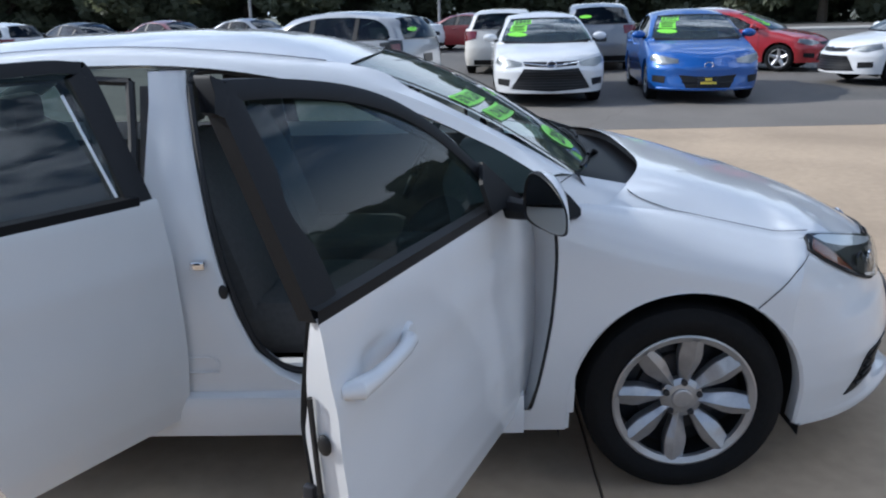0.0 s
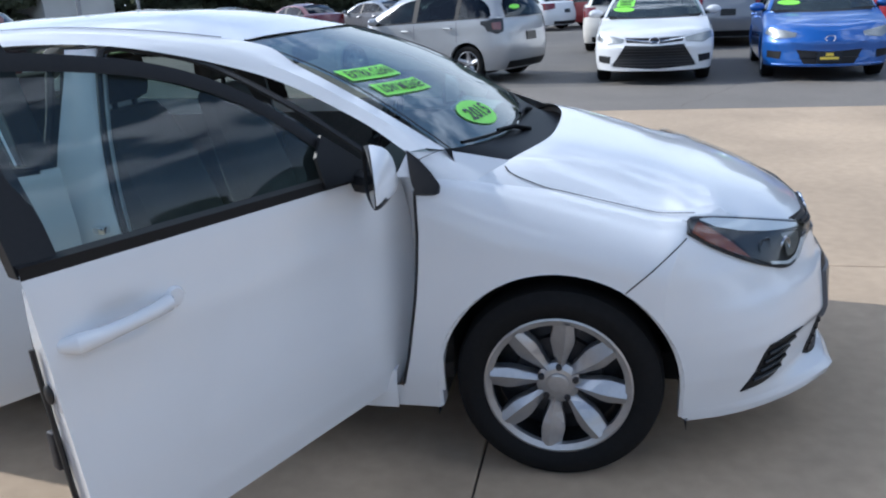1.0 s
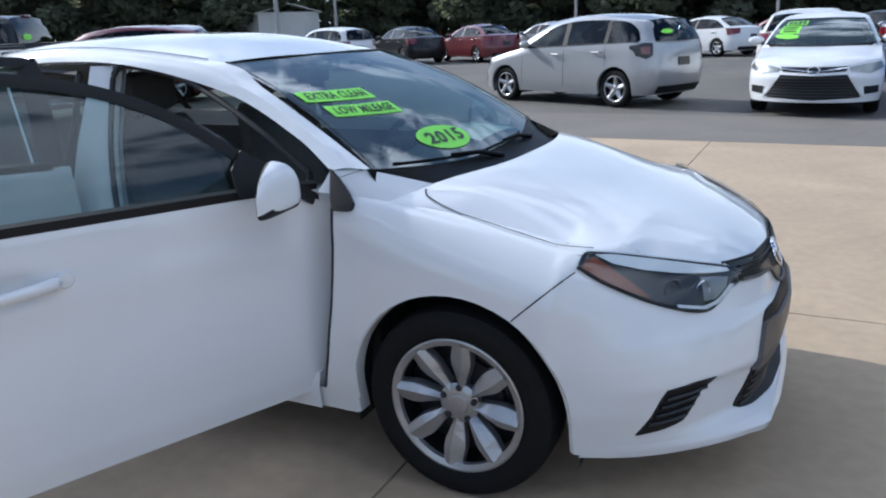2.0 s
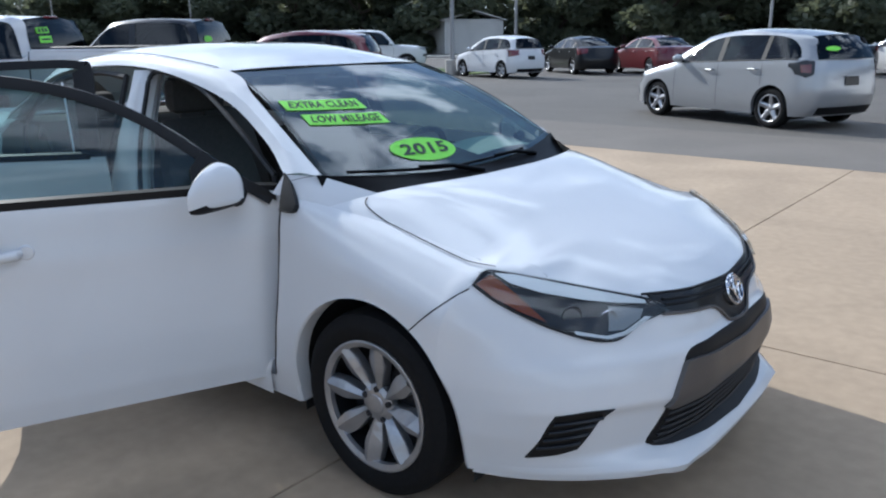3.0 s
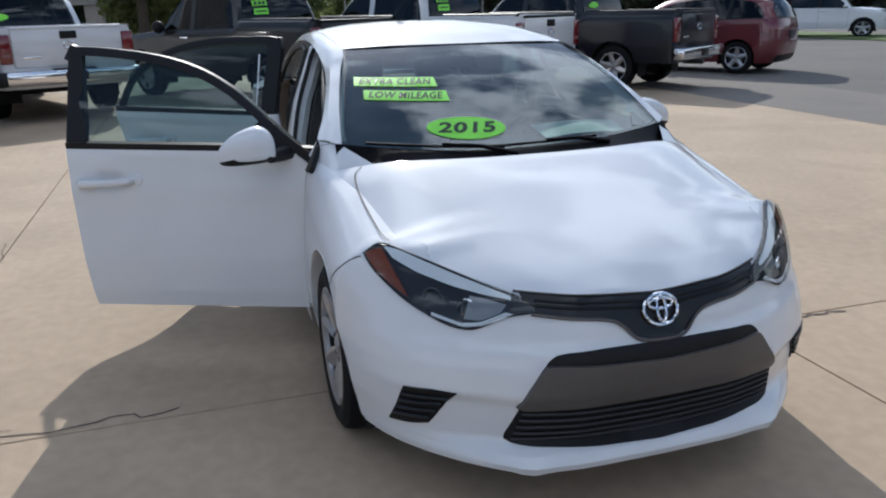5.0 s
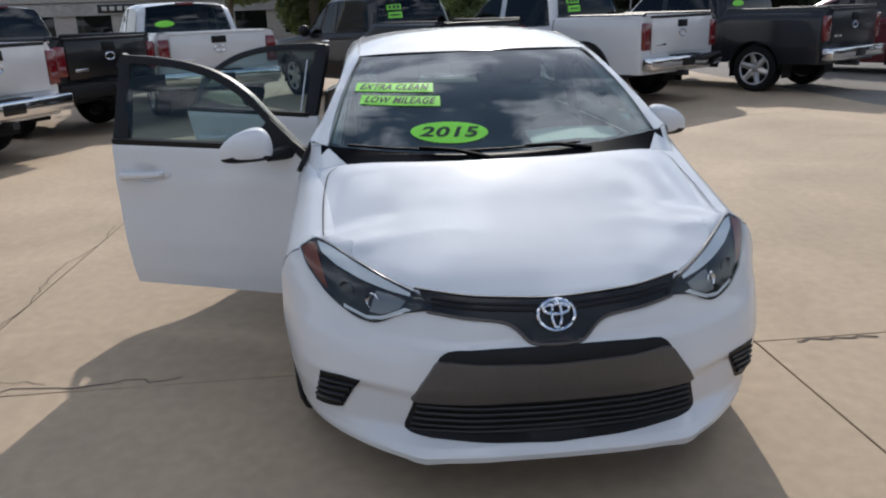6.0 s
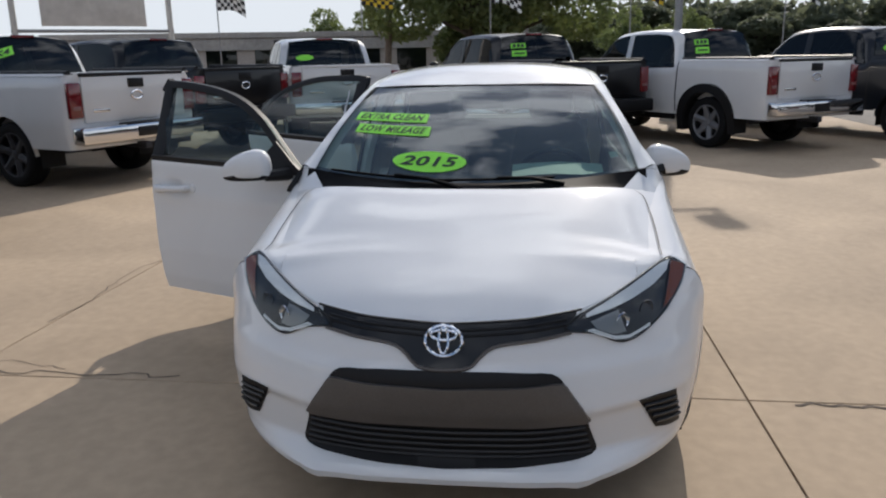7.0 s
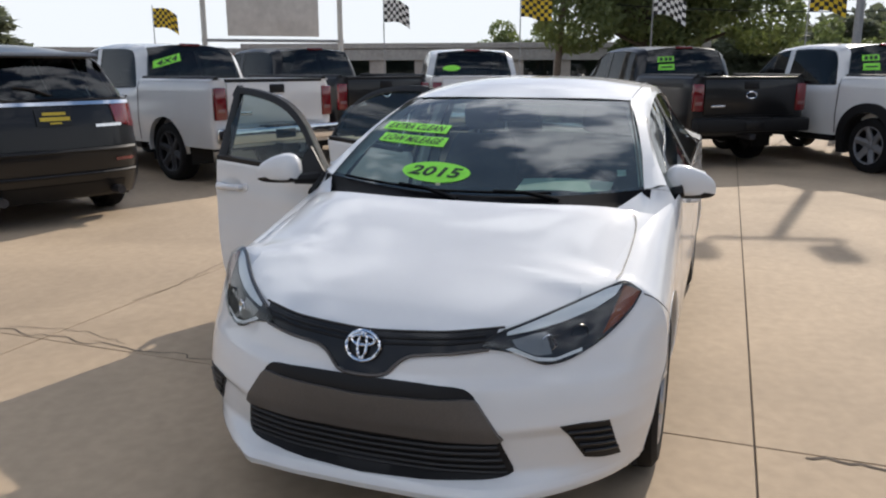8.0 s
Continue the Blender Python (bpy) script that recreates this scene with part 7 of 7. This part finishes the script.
# ---- low store buildings across the street ----
def store(at, turn, w, d, h, label, wall, band):
    th = thing("store_building", pose(*at, 0, 0, turn), label, "building", "stores across the street")
    part("wall", boxed((-w / 2, -d / 2, 0), (w / 2, d / 2, h), 0.02), wall, th, smooth=False)
    part("roof", boxed((-w / 2 - 0.2, -d / 2 - 0.2, h), (w / 2 + 0.2, d / 2 + 0.2, h + 0.35), 0.03), M_ROOF, th, smooth=False)
    part("fascia", boxed((-w / 2 - 0.05, d / 2, h - 0.75), (w / 2 + 0.05, d / 2 + 0.12, h - 0.05), 0.02), band, th, smooth=False)
    n = int(w / 3)
    for k in range(n):
        x = -w / 2 + (k + 0.5) * w / n
        wi = part("window", boxed((x - 0.95, d / 2 - 0.05, 0.6), (x + 0.95, d / 2 + 0.03, 2.0), 0.01), M_TINT, th, smooth=False)
        part("window_frame", boxed((x - 1.0, d / 2 - 0.02, 0.5), (x + 1.0, d / 2 + 0.02, 0.6), 0.01), M_SHED, wi, smooth=False)
    part("sign", boxed((-1.6, d / 2 + 0.12, h - 0.62), (1.2, d / 2 + 0.18, h - 0.15), 0.01), M_GLOSSBLK, th, "dark store sign with pale letters")
    for k in range(6):
        part("sign_letters", boxed((-1.4 + 0.42 * k, d / 2 + 0.18, h - 0.50), (-1.12 + 0.42 * k, d / 2 + 0.20, h - 0.27), 0.004), M_SHED, th)
    return th


store((-50.0, -16.0, 0), -90 + 14, 30, 8, 2.75, "low grey store with a flat roof and dark sign", M_WALL, M_ROOF)
store((-46.0, -40.0, 0), -90 + 40, 22, 8, 2.6, "low store with a pale red fascia", M_WALL, material("pale_red_fascia", (0.42, 0.22, 0.19), rough=0.8, stain=0.1))
sh = thing("shed", pose(-46.0, 58.0, 0, 0, 0, -35) @ Matrix.Diagonal((1.4, 1.4, 1.4, 1)), "pale metal shed behind the street", "shed")
part("wall", boxed((-3, -2, 0), (3, 2, 2.2), 0.02), M_SHED, sh, smooth=False)
part("roof", sheet([[(-3.2, -2.2, 2.15), (3.2, -2.2, 2.15)], [(-3.2, 0, 2.75), (3.2, 0, 2.75)], [(-3.2, 2.2, 2.15), (3.2, 2.2, 2.15)]], thick=0.06), M_SHED, sh, smooth=False)

# ---- verge and street beyond the drive ----
verge = part("verge", boxed((-30, 23.2, -0.05), (-18.0, 27.0, 0.05), 0.03), M_GRASS, smooth=False)
tagged(verge, "narrow strip of yellowed grass beside the lamp post", "verge", kind="structure")
street = part("street", boxed((-110, 44, -0.08), (90, 52, 0.0), 0.0), M_KERB, smooth=False)
tagged(street, "pale concrete street behind the parked rows", "street", kind="structure")
kerb = part("kerb", boxed((-110, 43.6, -0.08), (90, 44.0, 0.13), 0.02), M_KERB, smooth=False)
tagged(kerb, "pale concrete kerb along the street", "kerb", kind="structure")


# ---- trees ----
def leaf_cloud(centres, count, size, seed):
    """Many small leaf sprays scattered in clumps round the given centres (x, y, z, radius)."""
    rnd = np.random.RandomState(seed)
    verts, faces = [], []
    weight = np.array([c[3] ** 2 for c in centres]); weight = weight / weight.sum()
    pick = rnd.choice(len(centres), count, p=weight)
    d = rnd.normal(size=(count, 3)); d /= np.linalg.norm(d, axis=1)[:, None]
    r = rnd.uniform(0.55, 1.05, count) ** 0.6
    for i in range(count):
        c = centres[pick[i]]
        p = np.array(c[:3]) + d[i] * r[i] * c[3] * np.array((1, 1, 0.8))
        a = rnd.normal(size=3); a /= np.linalg.norm(a)
        b = np.cross(a, rnd.normal(size=3)); b /= np.linalg.norm(b)
        s = size * rnd.uniform(0.6, 1.3)
        k = len(verts)
        verts += [tuple(p - a * s), tuple(p + b * s * 0.45), tuple(p + a * s), tuple(p - b * s * 0.45)]
        faces.append((k, k + 1, k + 2, k + 3))
    me = bpy.data.meshes.new("crown")
    me.from_pydata(verts, [], faces)
    return me


def tree(seed, height, spread, leaf, count, size, low=0.22):
    """A tapered trunk with limbs, and a crown of leaf sprays in uneven clumps."""
    rnd = random.Random(seed)
    th = thing("tree", Matrix(), "full leafy tree with dark uneven crown", "tree", "trees round the lot")
    lean = (rnd.uniform(-0.3, 0.3), rnd.uniform(-0.3, 0.3))
    trunk = [(lean[0] * t * t, lean[1] * t * t, height * 0.62 * t) for t in (0, 0.2, 0.45, 0.7, 1)]
    part("trunk", tube(trunk, [height * 0.032, height * 0.025, height * 0.02, height * 0.015, height * 0.008], 8), M_BARK, th)
    centres = []
    for k in range(9):
        a, e = rnd.uniform(0, 6.28), rnd.uniform(0.25, 1.0)
        z0 = height * rnd.uniform(0.2, 0.5)
        r = spread * rnd.uniform(0.45, 0.95)
        end = (r * math.cos(a), r * math.sin(a), z0 + height * 0.32 * e)
        part("limb", tube([(0, 0, z0), (end[0] * 0.5, end[1] * 0.5, z0 + (end[2] - z0) * 0.6), end], [height * 0.013, height * 0.009, height * 0.003], 6), M_BARK, th)
        centres.append((*end, spread * rnd.uniform(0.32, 0.5)))
    for k in range(13):
        a, q = rnd.uniform(0, 6.28), rnd.uniform(0.0, 0.85)
        centres.append((spread * q * math.cos(a), spread * q * math.sin(a), height * rnd.uniform(low + 0.12, 0.92 - 0.25 * q), spread * rnd.uniform(0.25, 0.45)))
    me = leaf_cloud(centres, count, size, seed)
    me.materials.append(leaf)
    cr = new("crown", me)
    cr.parent = th
    return th


near_tree = tree(5, 9.5, 4.2, M_LEAF, 20000, 0.20, 0.06)
near_tree.matrix_world = pose(-38.0, -3.2, 0)
copy_thing(near_tree, pose(-42.0, -1.4, 0, 0, 0, 130))
small_tree = tree(9, 5.0, 2.4, M_LEAF, 7000, 0.16, 0.02)
small_tree.matrix_world = pose(-58.0, -16.5, 0)
copy_thing(small_tree, pose(-59.0, -13.5, 0, 0, 0, 80))
copy_thing(small_tree, pose(-60.0, -10.8, 0, 0, 0, 200))
copy_thing(small_tree, pose(-66.0, 12.0, 0, 0, 0, 40))
copy_thing(small_tree, pose(-64.0, 8.0, 0, 0, 0, 140))
far = [tree(31, 14.0, 4.8, M_LEAF2, 9000, 0.50, -0.05), tree(32, 11.5, 4.6, M_LEAF2, 9000, 0.46, -0.05), tree(33, 16.0, 5.2, M_LEAF2, 9500, 0.52, -0.05)]
rnd = random.Random(77)
spots = []
for k in range(46):
    a = radians(20 + 4.0 * k)
    spots.append((84 * math.cos(a) + rnd.uniform(-4, 4), 84 * math.sin(a) * 0.86 + rnd.uniform(-4, 4)))
# unseen trees added behind the camera to close the horizon for reflections
for k in range(22):
    a = radians(215 + 7.2 * k)
    spots.append((60 * math.cos(a) + rnd.uniform(-5, 5), 60 * math.sin(a) + rnd.uniform(-5, 5)))
spots = [(x, y) for x, y in spots if not (x < -40 and -45 < y < -8)]
for k, (x, y) in enumerate(spots):
    m = pose(x, y, 0, 0, 0, rnd.uniform(0, 360))
    az = math.degrees(math.atan2(y, x)) % 360
    if 160 < az < 205:
        m = m @ Matrix.Diagonal((0.8, 0.8, 0.42, 1))
    elif az > 205:
        m = m @ Matrix.Diagonal((1, 1, 0.45, 1))
    elif az > 70:
        m = m @ Matrix.Diagonal((1, 1, 0.68, 1))
    if k < 3:
        far[k].matrix_world = m
    else:
        copy_thing(far[k % 3], m)
# low growth that closes the tree line
cs = []
for k in range(420):
    a = radians(18 + 0.44 * k)
    cs.append((90 * math.cos(a), 90 * math.sin(a) * 0.86, rnd.uniform(0.6, 5.0), rnd.uniform(2.2, 3.6)))
cs = [c for c in cs if not (c[0] < -60 and c[1] < -2)]
me = leaf_cloud(cs, 42000, 0.75, 91)
me.materials.append(M_LEAF2)
hedge = tagged(new("undergrowth", me), "dark undergrowth below the line of trees", "undergrowth", kind="stuff")
